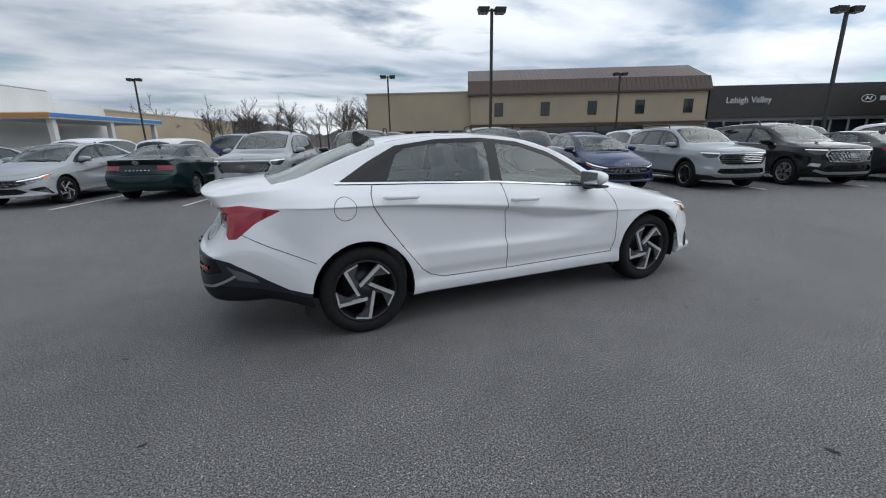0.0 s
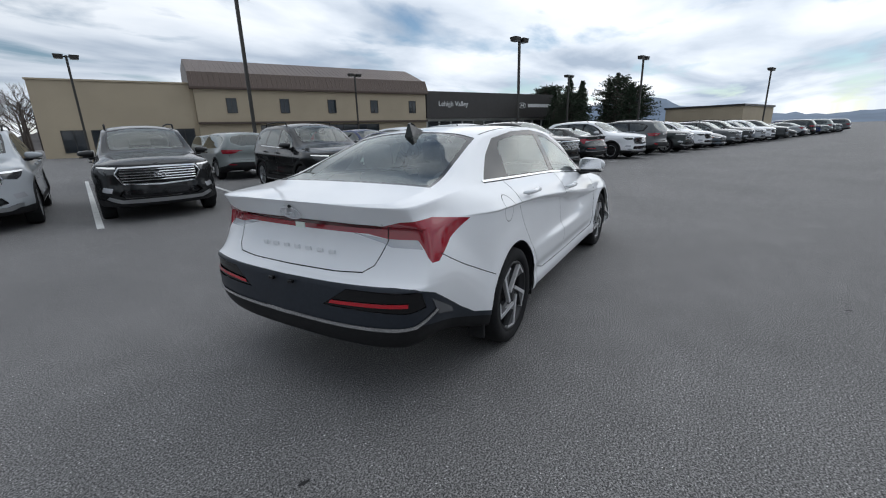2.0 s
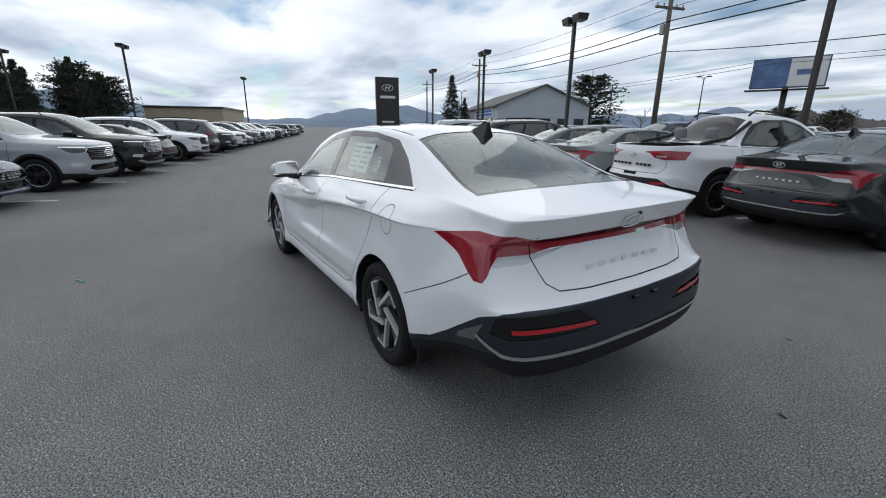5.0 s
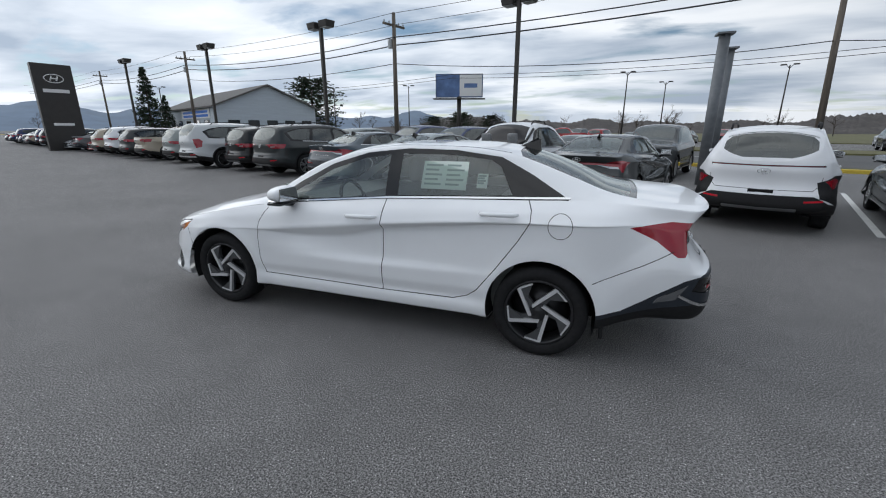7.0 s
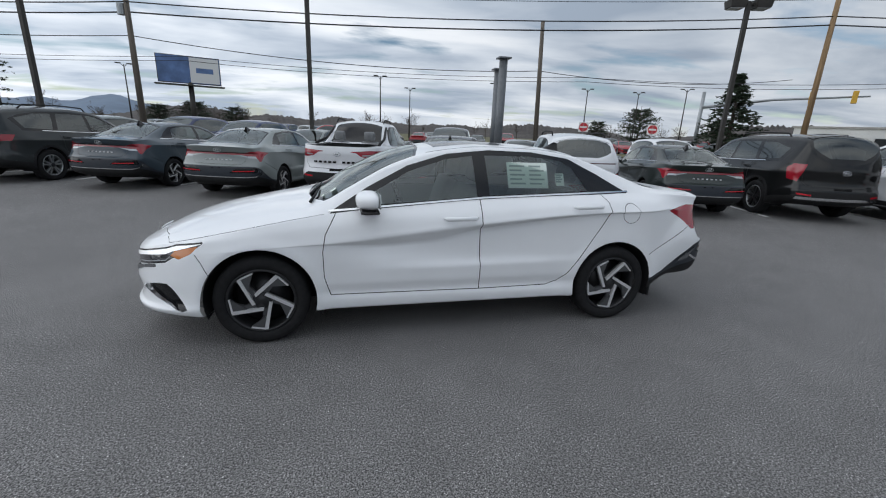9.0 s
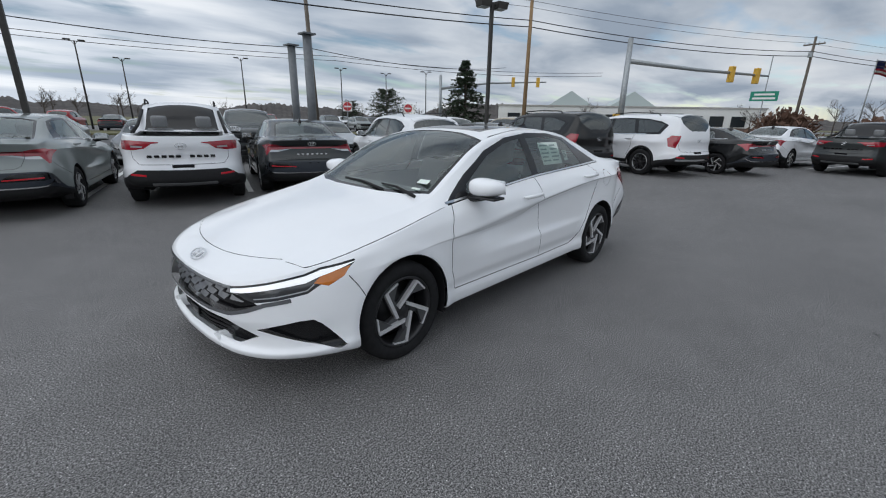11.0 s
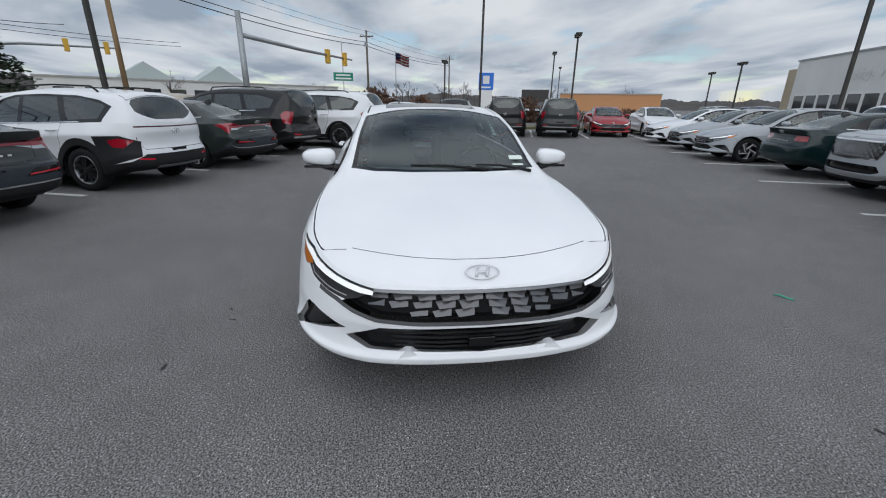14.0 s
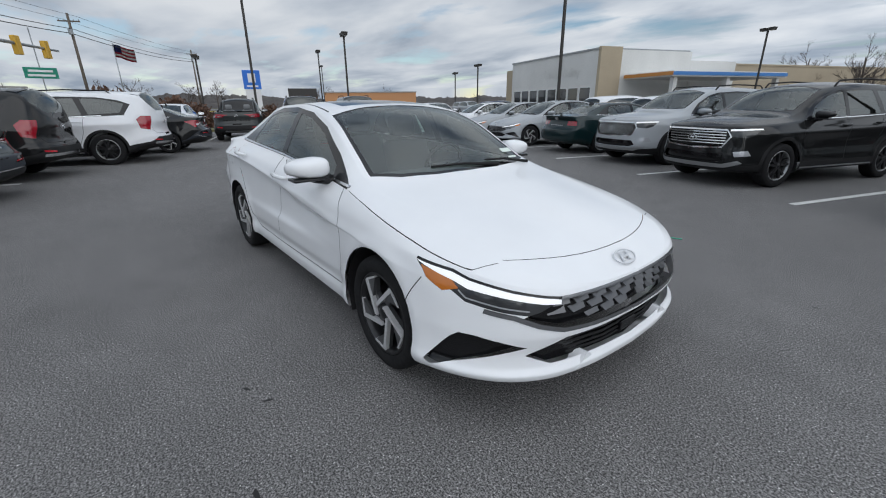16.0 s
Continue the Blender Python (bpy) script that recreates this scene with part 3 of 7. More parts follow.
# ---------------------------------------------------------------- body shapes
def sedan_cuts(coupe):
    def cuts(X, F, R, L):
        yb = lambda x: float(L["yb"](x))
        door_line = [(0.82, 1.00), (0.86, 0.90), (0.925, 0.78), (0.945, 0.66), (0.94, 0.48), (0.90, 0.345)]
        bottom = [(0.90, 0.345), (-0.20, 0.338), (-0.76, 0.345)]
        rear_line = [(-0.76, 0.345), (-0.86, 0.375), (-0.93, 0.43), (-1.06, 0.60), (-1.20, 0.80), (-1.275, 0.93), (-1.27, 1.00), (-1.21, 1.10)]
        fuel = [(-1.46 + 0.075 * math.cos(a), 0.915 + 0.078 * math.sin(a)) for a in np.linspace(0, 2 * math.pi, 25)]
        lamp_top = [(F(0.49), 0.606), (F(0.55), 0.615), (F(0.66), 0.640), (F(0.76), 0.676), (X(1.86), 0.702), (X(1.69), 0.728)]
        lamp_low = [(X(1.76), 0.676), (X(1.88), 0.626), (F(0.76), 0.590), (F(0.68), 0.562), (F(0.60), 0.548), (F(0.56), 0.562)]
        strip = lamp_top + [(X(1.78), 0.700), (X(1.88), 0.668), (F(0.76), 0.644), (F(0.66), 0.616), (F(0.55), 0.592), (F(0.49), 0.588)]
        tail_top = [(R(0.0), 0.930), (R(0.53), 0.932), (R(0.64), 0.958), (X(-2.10), 0.968), (X(-1.86), 0.930)]
        low = [
            ("void", arch_poly(1.36, 0.325, 0.368), 0),
            ("void", arch_poly(-1.36, 0.325, 0.362), 0),
            ("seam", door_line, 0.006),
            ("seam", bottom, 0.006),
            ("seam", rear_line, 0.006),
            ("seam", [(-0.205, 1.10), (-0.198, 0.80), (-0.20, 0.338)], 0.007),
            ("seam", fuel, 0.004),
            ("seam", [(R(0.535), 0.945), (R(0.525), 0.86), (R(0.47), 0.745), (R(0.42), 0.712), (R(0.28), 0.704), (R(0.0), 0.702)], 0.005),
            ("seam", [(X(-2.13), 0.80), (X(-1.95), 0.70), (X(-1.68), 0.57)], 0.005),
            ("seam", [(X(1.74), 0.66), (X(1.70), 0.60), (X(1.66), 0.52)], 0.005),
            ("lamp_rim", [(u, z + 0.007) for u, z in lamp_top], 0.010),
            ("lamp_line", [(F(0.60), 0.566), (F(0.68), 0.580), (F(0.76), 0.606), (X(1.90), 0.634)], 0.006),
            ("light_strip", strip, 0),
            ("indicator", [(X(1.72), 0.712), (X(1.86), 0.680), (X(1.90), 0.640), (X(1.84), 0.622), (X(1.76), 0.665)], 0),
            ("headlamp", lamp_top + lamp_low, 0),
            ("grille_frame", [(F(0.0), 0.612), (F(0.30), 0.612), (F(0.50), 0.612)], 0.014),
            ("grille_frame", [(F(0.0), 0.460), (F(0.30), 0.462), (F(0.46), 0.472), (F(0.56), 0.502), (F(0.64), 0.540), (F(0.72), 0.562)], 0.020),
            ("grille", [(F(0.0), 0.61), (F(0.50), 0.606), (F(0.62), 0.535), (F(0.56), 0.504), (F(0.46), 0.475), (F(0.0), 0.462)], 0),
            ("lower_grille", [(F(0.0), 0.438), (F(0.44), 0.434), (F(0.58), 0.362), (F(0.48), 0.312), (F(0.0), 0.298)], 0),
            ("intake", [(F(0.58), 0.402), (F(0.66), 0.430), (X(1.99), 0.452), (X(1.93), 0.455), (X(1.90), 0.430), (X(1.80), 0.300), (X(1.83), 0.285), (X(1.93), 0.320), (X(2.03), 0.352)], 0),
            ("clear_lens", [(R(0.34), 0.884), (R(0.53), 0.866), (R(0.665), 0.866), (R(0.685), 0.825), (R(0.54), 0.828), (R(0.50), 0.845)], 0),
            ("light_bar", [(R(0.0), 0.932), (R(0.50), 0.934), (R(0.50), 0.912), (R(0.0), 0.908)], 0),
            ("tail_lamp", tail_top + [(X(-2.02), 0.855), (X(-2.15), 0.765), (X(-2.20), 0.765), (R(0.665), 0.865), (R(0.53), 0.865), (R(0.42), 0.884), (R(0.0), 0.884)], 0),
            ("reflector", [(R(0.30), 0.578), (R(0.66), 0.596), (R(0.66), 0.576), (R(0.29), 0.560)], 0),
            ("rear_pod", [(R(0.38), 0.645), (R(0.68), 0.650), (X(-2.24), 0.640), (X(-2.22), 0.560), (R(0.66), 0.545), (R(0.25), 0.545)], 0),
            ("bumper_trim", [(R(0.0), 0.455), (R(0.40), 0.457), (R(0.62), 0.463), (X(-2.25), 0.472), (X(-2.16), 0.530)], 0.017),
            ("corner_trim", [(X(-2.20), 0.600), (X(-2.06), 0.505), (X(-2.04), 0.470), (X(-2.15), 0.500)], 0),
            ("diffuser", [(R(0.0), 0.455), (R(0.62), 0.463), (X(-2.25), 0.472), (X(-2.10), 0.440), (X(-1.86), 0.370), (X(-1.68), 0.320), (X(-1.66), -0.2), (R(0.0), -0.2)], 0),
            ("rear_valance", [(R(0.0), 0.664), (R(0.40), 0.668), (R(0.60), 0.670), (X(-2.26), 0.664), (X(-2.18), 0.622), (X(-1.98), 0.475), (X(-1.86), 0.400), (X(-1.68), 0.350), (X(-1.66), -0.2), (R(0.0), -0.2)], 0),
            ("front_door", [(0.80, 1.3)] + door_line + [(0.90, 0.345), (-0.20, 0.338), (-0.198, 0.80), (-0.205, 1.3)], 0),
            ("rear_door", [(-0.205, 1.3), (-0.198, 0.80), (-0.20, 0.338)] + rear_line + [(-1.21, 1.3)], 0),
            ("fuel_flap", fuel, 0),
        ]
        if coupe:  # an older shape: separate square tail lamps, bumper in body colour
            old = {"clear_lens", "light_bar", "tail_lamp", "reflector", "rear_pod", "corner_trim", "bumper_trim", "diffuser", "rear_valance"}
            low = [c for c in low if c[0] not in old] + [("tail_lamp", [(R(0.40), 0.905), (R(0.67), 0.905), (X(-2.22), 0.90), (X(-2.22), 0.80), (R(0.67), 0.79), (R(0.40), 0.79)], 0)]

        def low_rest(u, z):
            if u > X(1.72):
                return "front_bumper"
            if u < X(-1.70):
                return "rear_bumper" if z < 0.93 else "quarter_panel"
            if abs(u) < 1.0 and z < 0.36:
                return "sill"
            return "wing" if u > 0 else "quarter_panel"

        frame_out = [(0.90, 0.88), (0.885, 0.925), (0.62, 1.090), (0.33, 1.240), (0.03, 1.330), (-0.31, 1.365), (-0.68, 1.358), (-1.01, 1.315), (-1.24, 1.205), (-1.49, 1.066), (-1.49, 0.9)]
        zb = lambda x: float(L["zb"](x))
        glass = [
            ("seam", [(x, zb(x) + 0.0025) for x in (1.90, 1.75, 1.6, 1.45, 1.3, 1.15, 1.02, 0.93)], 0.0018),
            ("seam", [(1.966, 0.7275), (1.945, 0.722), (1.925, zb(1.925) + 0.004), (1.90, zb(1.90) + 0.0025)], 0.0025),
            ("chrome_strip", [(0.90, 0.925), (0.3, 0.976), (-0.23, 1.021), (-0.8, 1.046), (-1.24, 1.062), (-1.50, 1.072)], 0.012),
            ("front_window", [(0.66, 0.965), (0.645, 1.02), (0.33, 1.198), (0.05, 1.290), (-0.17, 1.322), (-0.185, 1.03), (0.3, 0.990)], 0),
            ("rear_window", [(-0.285, 1.04), (-0.27, 1.328), (-0.66, 1.328), (-0.94, 1.297), (-1.02, 1.25), (-1.125, 1.075), (-0.8, 1.060)], 0),
            ("pillar_trim", frame_out, 0),
        ]
        ws = [(1.075, -0.1), (1.065, 0.25), (1.02, 0.50), (0.935, 0.665), (0.60, 0.620), (0.26, 0.565), (0.20, 0.3), (0.18, -0.1)]
        top = [
            ("windscreen", [(1.045, -0.1), (1.03, 0.25), (0.985, 0.48), (0.915, 0.630), (0.60, 0.595), (0.285, 0.545), (0.225, 0.3), (0.205, -0.1)], 0),
            ("windscreen_band", ws, 0),
            ("back_window", [(-1.12, -0.1), (-1.14, 0.33), (-1.19, 0.470), (-1.5, 0.525), (-1.85, 0.580), (-1.88, 0.3), (-1.89, -0.1)], 0),
            ("back_window_band", [(-1.085, -0.1), (-1.10, 0.35), (-1.14, 0.500), (-1.5, 0.555), (-1.895, 0.612), (-1.92, 0.3), (-1.93, -0.1)], 0),
            ("sunroof", [(0.10, -0.1), (0.09, 0.40), (-0.52, 0.40), (-0.54, -0.1)], 0),
            ("seam", [(2.112 - 0.165 * (y / 0.64) ** 2.3, y) for y in (0.0, 0.12, 0.22, 0.32, 0.40, 0.47, 0.53, 0.58, 0.63, 0.68)], 0.004),
            ("seam", [(-1.90, 0.62), (-1.98, 0.645), (-2.12, 0.68), (-2.20, yb(-2.2) + 0.02)], 0.006),
            ("roof_moulding", [(0.18, 0.555), (-0.3, 0.530), (-0.8, 0.508), (-1.06, 0.490)], 0.014),
            ("bonnet", [(2.112, -0.1), (2.110, 0.15), (2.085, 0.35), (2.03, 0.52), (1.955, 0.64), (1.84, 0.82), (1.6, 0.835), (1.3, 0.84), (1.05, 0.82), (0.95, 0.70), (1.02, 0.5), (1.07, 0.2), (1.08, -0.1)], 0),
        ]

        def top_rest(x, y):
            return "front_bumper" if x > 1.7 else ("boot_lid" if x < -1.93 and y < 0.70 else "roof")

        return {"low": (low, low_rest), "glass": (glass, lambda x, z: "bonnet_side" if x > 0.9 else ("roof_side" if x > -1.6 else "haunch")), "top": (top, top_rest)}
    return cuts


SEDAN = dict(
    shoulder=[(2.265, 0, .625), (2.255, .2, .627), (2.21, .45, .637), (2.10, .64, .665), (1.90, .775, .715), (1.70, .835, .76), (1.40, .853, .822), (1.06, .828, .885), (.85, .80, .915), (.30, .785, .965), (-.23, .78, 1.01),
              (-.80, .77, 1.035), (-1.24, .755, 1.05), (-1.5, .742, 1.06), (-1.8, .738, 1.058), (-2.05, .735, 1.045), (-2.235, .70, 1.03), (-2.325, .5, 1.035), (-2.354, .25, 1.043), (-2.36, 0, 1.045)],
    wrap=(1.55, -1.65), wide=.905, hub=.318, rim=.231, axles=(1.36, -1.36), arch=.365, flare=.016, track=.785,
    side=[(None, 0.0),
          ([(2.0, .69), (1.36, .775), (.9, .83), (-.2, .925), (-1.2, .99), (-2.0, 1.0)], .62),
          ([(2.0, .62), (1.36, .70), (.93, .72), (-.2, .842), (-1.13, .92), (-2.0, .945)], 1.0),
          ([(2.0, .60), (1.36, .685), (.93, .705), (.58, .690), (.17, .712), (-.2, .795), (-.6, .845), (-1.3, .912), (-2.0, .93)], [(1.4, .98), (.93, .93), (.45, .48), (-.2, .52), (-.9, .72), (-1.5, .95)]),
          ([(2.0, .56), (-2.0, .62)], [(1.4, .99), (.93, .97), (0.0, .66), (-1.3, .95)]),
          ([(2.0, .50), (-2.0, .54)], .95), ([(2.0, .43), (-2.0, .45)], .95), ([(2.0, .365), (-2.0, .365)], [(1.1, .95), (.85, .84), (-.85, .84), (-1.1, .95)]), ([(2.0, .30), (-2.0, .30)], .95), ([(2.0, .24), (-2.0, .24)], .88), ([(2.0, .20), (-2.0, .20)], -1.2)],
    front=[(0, 0), (.05, .012), (.1625, .022), (.3125, .028), (.4625, .03), (.55, .02), (.6875, .006), (.8125, .012), (.875, .035), (.95, .03), (1, -.15)], front_floor=.225, front_w=(1, 1.02, 1.045, 1.07, 1.09, 1.105, 1.115, 1.135, 1.16, 1.13, .88),
    rear_w=(1, 1.015, 1.05, 1.06, 1.085, 1.115, 1.14, 1.14, 1.105, 1.04, .8),
    rear=[(0, 0), (.077, -.045), (.138, -.085), (.155, -.112), (.232, -.10), (.342, -.06), (.452, .01), (.490, .055), (.768, .075), (.885, .055), (1, -.12)], rear_floor=.265,
    top_z=[(2.265, .625), (2.18, .674), (2.05, .735), (1.77, .830), (1.4, .905), (1.08, .962), (.98, 1.005), (.77, 1.145), (.40, 1.315), (.10, 1.385), (-.3, 1.415), (-.7, 1.408), (-1.05, 1.375), (-1.22, 1.335), (-1.5, 1.237), (-1.76, 1.128), (-1.9, 1.098), (-2.2, 1.065), (-2.36, 1.045)],
    rail_y=[(2.27, .55), (1.9, .62), (1.4, .66), (1.05, .70), (.60, .65), (.2, .60), (-.3, .575), (-.8, .555), (-1.1, .54), (-1.5, .595), (-1.78, .625), (-2.1, .61), (-2.36, .6)],
    rail_z=[(2.27, .625), (2.1, .69), (1.9, .752), (1.4, .868), (1.05, .935), (.90, .985), (.77, 1.06), (.40, 1.253), (.10, 1.34), (-.3, 1.382), (-.7, 1.375), (-1.05, 1.335), (-1.25, 1.275), (-1.5, 1.185), (-1.78, 1.095), (-2.1, 1.058), (-2.36, 1.045)],
    cuts=sedan_cuts(False), crease=2.4, floor=.28, belt_in=.95, inside=.70, cabin_x=(-1.25, 1.0), seat_x=(.0, -.85))

SEDAN["parts"] = {
    "seam": ("panel_gap", SEAM, 0.0035, True, ""), "lamp_rim": ("lamp_rim", GLOSS_BLACK, 0.001, False, ""), "lamp_line": ("lamp_reflector", CLEAR_LENS, 0.001, False, ""), "light_strip": ("light_strip", WHITE_LENS, -0.002, False, "white daytime light strip"), "indicator": ("indicator", AMBER, 0.002, False, "amber indicator lens"),
    "headlamp": ("headlamp", DARK_LENS, 0.003, False, "smoked headlamp glass"), "grille_frame": ("grille_frame", GUNMETAL, -0.003, True, "satin grey grille frame"), "grille": ("grille", GLOSS_BLACK, 0.045, True, "black faceted grille"),
    "lower_grille": ("lower_grille", GLOSS_BLACK, 0.04, True, ""), "intake": ("air_intake", GLOSS_BLACK, 0.03, False, ""), "clear_lens": ("reversing_lamp", CLEAR_LENS, 0.002, False, "clear reversing lamp lens"),
    "light_bar": ("light_bar", DARK_RED, 0.012, True, "dark red light bar"), "tail_lamp": ("tail_lamp", RED_LENS, 0.0, True, "red full-width tail lamp"), "reflector": ("reflector", REFLECTOR, -0.003, False, "red reflector"),
    "bumper_trim": ("bumper_trim", CHROME, -0.006, True, "chrome strip"), "corner_trim": ("corner_trim", GUNMETAL, -0.004, False, ""), "rear_pod": ("bumper_inset", GLOSS_BLACK, 0.006, False, "gloss black bumper inset"), "diffuser": ("rear_diffuser", BLACK_PLASTIC, 0.004, True, "black lower diffuser"),
    "rear_valance": ("rear_valance", DIFFUSER, 0.0, True, "dark grey lower bumper"),
    "front_door": ("front_door", PAINT, 0.0, False, ""), "rear_door": ("rear_door", PAINT, 0.0, False, ""), "fuel_flap": ("fuel_flap", PAINT, 0.0, False, ""), "front_bumper": ("front_bumper", PAINT, 0.0, True, ""),
    "rear_bumper": ("rear_bumper", PAINT, 0.0, True, ""), "quarter_panel": ("quarter_panel", PAINT, 0.0, False, ""), "sill": ("sill", PAINT, 0.0, False, ""), "wing": ("front_wing", PAINT, 0.0, False, ""),
    "chrome_strip": ("window_strip", CHROME, -0.004, False, "chrome window strip"), "front_window": ("front_window", GLASS, 0.003, False, ""), "rear_window": ("rear_window", GLASS, 0.003, False, ""), "pillar_trim": ("pillar_trim", GLOSS_BLACK, 0.001, False, "gloss black pillar trim"),
    "windscreen": ("windscreen", GLASS, 0.003, True, ""), "windscreen_band": ("windscreen_band", GLOSS_BLACK, 0.003, True, ""), "back_window": ("back_window", GLASS, 0.003, True, ""), "back_window_band": ("back_window_band", GLOSS_BLACK, 0.003, True, ""),
    "sunroof": ("sunroof", GLOSS_BLACK, 0.0, True, "dark glass sunroof"), "roof_moulding": ("roof_moulding", BLACK_PLASTIC, 0.002, False, ""), "bonnet": ("bonnet", PAINT, 0.0, True, ""), "boot_lid": ("boot_lid", PAINT, 0.0, True, ""),
    "roof": ("roof", PAINT, 0.0, True, ""), "bonnet_side": ("wing_top", PAINT, 0.0, False, ""), "roof_side": ("roof_side", PAINT, 0.0, False, ""), "haunch": ("haunch", PAINT, 0.0, False, ""),
}


def suv_cuts(shape):
    pickup = shape == "pickup"

    def cuts(X, F, R, L):
        yb = lambda x: float(L["yb"](x))
        low = [
            ("void", arch_poly(1.38, 0.365, 0.41), 0), ("void", arch_poly(-1.38, 0.365, 0.41), 0),
            ("cladding", arch_poly(1.38, 0.365, 0.465), 0), ("cladding", arch_poly(-1.38, 0.365, 0.465), 0),
            ("seam", [(0.96, 1.2), (0.98, 0.9), (0.93, 0.43)], 0.008), ("seam", [(-0.14, 1.2), (-0.14, 0.43)], 0.008), ("seam", [(-0.86, 0.43), (-1.0, 0.80), (-1.05, 1.2)], 0.008),
            ("light_strip", [(F(0.60), 0.955), (F(0.78), 0.965), (X(1.84), 0.965), (X(1.84), 0.945), (F(0.78), 0.938), (F(0.60), 0.925)], 0),
            ("headlamp", [(F(0.60), 0.955), (F(0.78), 0.965), (X(1.84), 0.965), (X(1.95), 0.86), (F(0.76), 0.82), (F(0.62), 0.84)], 0),
            ("fog_lamp", [(F(0.66), 0.60), (F(0.78), 0.62), (F(0.80), 0.54), (F(0.68), 0.52)], 0),
            ("grille_frame", [(F(0.0), 0.945), (F(0.56), 0.94), (F(0.62), 0.84), (F(0.52), 0.67), (F(0.0), 0.64)], 0.025),
            ("grille", [(F(0.0), 0.945), (F(0.56), 0.94), (F(0.62), 0.84), (F(0.52), 0.67), (F(0.0), 0.64)], 0),
            ("lower_grille", [(F(0.0), 0.56), (F(0.54), 0.56), (F(0.60), 0.47), (F(0.50), 0.43), (F(0.0), 0.42)], 0),
            ("skid_plate", [(F(0.0), 0.40), (F(0.56), 0.40), (F(0.72), 0.46), (F(0.76), 0.42), (F(0.6), 0.34), (F(0.0), 0.33)], 0),
            ("cladding", [(F(0.0), 0.34), (X(1.8), 0.40), (X(1.8), -0.2), (F(0.0), -0.2)], 0),
            ("clear_lens", [(R(0.52), 0.985), (R(0.68), 0.995), (R(0.68), 0.965), (R(0.52), 0.958)], 0),
            ("tail_lamp", [(R(0.30), 1.045), (R(0.68), 1.07), (X(-2.02), 1.06), (X(-2.10), 0.93), (R(0.64), 0.925), (R(0.50), 0.95), (R(0.40), 1.02), (R(0.30), 1.03)], 0),
            ("seam", [(R(0.0), 0.70), (R(0.58), 0.71), (R(0.66), 0.80), (R(0.68), 0.92)], 0.008),
            ("reflector", [(R(0.50), 0.56), (R(0.70), 0.58), (R(0.70), 0.55), (R(0.50), 0.53)], 0),
            ("rear_skid", [(R(0.0), 0.42), (R(0.45), 0.43), (R(0.5), 0.37), (R(0.0), 0.36)], 0),
            ("cladding", [(R(0.0), 0.62), (R(0.60), 0.63), (R(0.76), 0.52), (X(-1.9), 0.46), (X(-1.75), 0.40), (X(-1.75), -0.2), (R(0.0), -0.2)], 0),
            ("cladding", [(1.3, 0.42), (-1.3, 0.42), (-1.3, 0.335), (1.3, 0.335)], 0),
            ("bumper_trim", [(1.0, 0.325), (-1.0, 0.325), (-1.0, 0.30), (1.0, 0.30)], 0),
            ("cladding", [(1.3, 0.42), (-1.3, 0.42), (-1.3, -0.2), (1.3, -0.2)], 0),
            ("front_door", [(0.96, 1.3), (0.98, 0.9), (0.93, 0.43), (-0.14, 0.43), (-0.14, 1.3)], 0),
            ("rear_door", [(-0.14, 1.3), (-0.14, 0.43), (-0.86, 0.43), (-1.0, 0.80), (-1.05, 1.3)], 0),
        ]

        if shape == "boxy":  # upright lamps at the corners, chrome bar across the bumper
            low = [c for c in low if c[0] not in ("tail_lamp", "clear_lens", "rear_skid")]
            low[3:3] = [("tail_lamp", [(R(0.66), 1.125), (X(-2.16), 1.135), (X(-2.06), 1.05), (X(-2.12), 0.84), (R(0.72), 0.80), (R(0.70), 0.90)], 0), ("rear_skid", [(R(0.0), 0.50), (R(0.70), 0.51), (R(0.72), 0.46), (R(0.0), 0.45)], 0)]
        elif shape == "small":  # heavy black arches that hold the lamps, a thin red bar under the glass
            low = [c for c in low if c[0] not in ("tail_lamp", "clear_lens")]
            low[2:2] = [("tail_lamp", [(X(-1.93), 0.86), (X(-2.10), 0.90), (R(0.70), 0.86), (X(-2.16), 0.74), (X(-2.0), 0.76)], 0), ("light_bar", [(R(0.0), 1.085), (R(0.70), 1.095), (R(0.70), 1.070), (R(0.0), 1.060)], 0),
                        ("cladding", arch_poly(1.38, 0.365, 0.50), 0), ("cladding", [(X(-1.70), 0.93), (X(-2.12), 0.94), (R(0.62), 0.84), (R(0.66), 0.60), (X(-1.75), 0.40)], 0), ("cladding", arch_poly(-1.38, 0.365, 0.53), 0)]

        def low_rest(u, z):
            if u > X(1.80):
                return "front_bumper"
            if u < X(-1.85):
                return "tailgate" if z > 0.70 and u < R(0.66) else "rear_bumper"
            return "wing" if u > 0 else "quarter_panel"

        glass = [
            ("chrome_strip", [(0.92, 1.082), (0.3, 1.102), (-0.6, 1.122), (-1.4, 1.150)], 0.014),
            ("front_window", [(0.76, 1.115), (0.60, 1.30), (0.30, 1.455), (0.0, 1.525), (-0.09, 1.53), (-0.10, 1.13)], 0),
            ("rear_window", [(-0.19, 1.135), (-0.18, 1.538), (-0.88, 1.545), (-1.02, 1.16)] if not pickup else [(-0.19, 1.135), (-0.18, 1.53), (-0.60, 1.50), (-0.95, 1.18)], 0),
        ]
        if not pickup:
            glass += [("quarter_window", [(-1.14, 1.175), (-1.0, 1.54), (-1.40, 1.525), (-1.86, 1.42), (-1.76, 1.21)], 0),
                      ("pillar_trim", [(0.94, 1.02), (0.93, 1.09), (0.62, 1.335), (0.30, 1.49), (0.0, 1.56), (-0.6, 1.585), (-1.3, 1.565), (-1.72, 1.50), (-1.98, 1.40), (-1.85, 1.185), (-1.85, 1.0)], 0)]
        else:
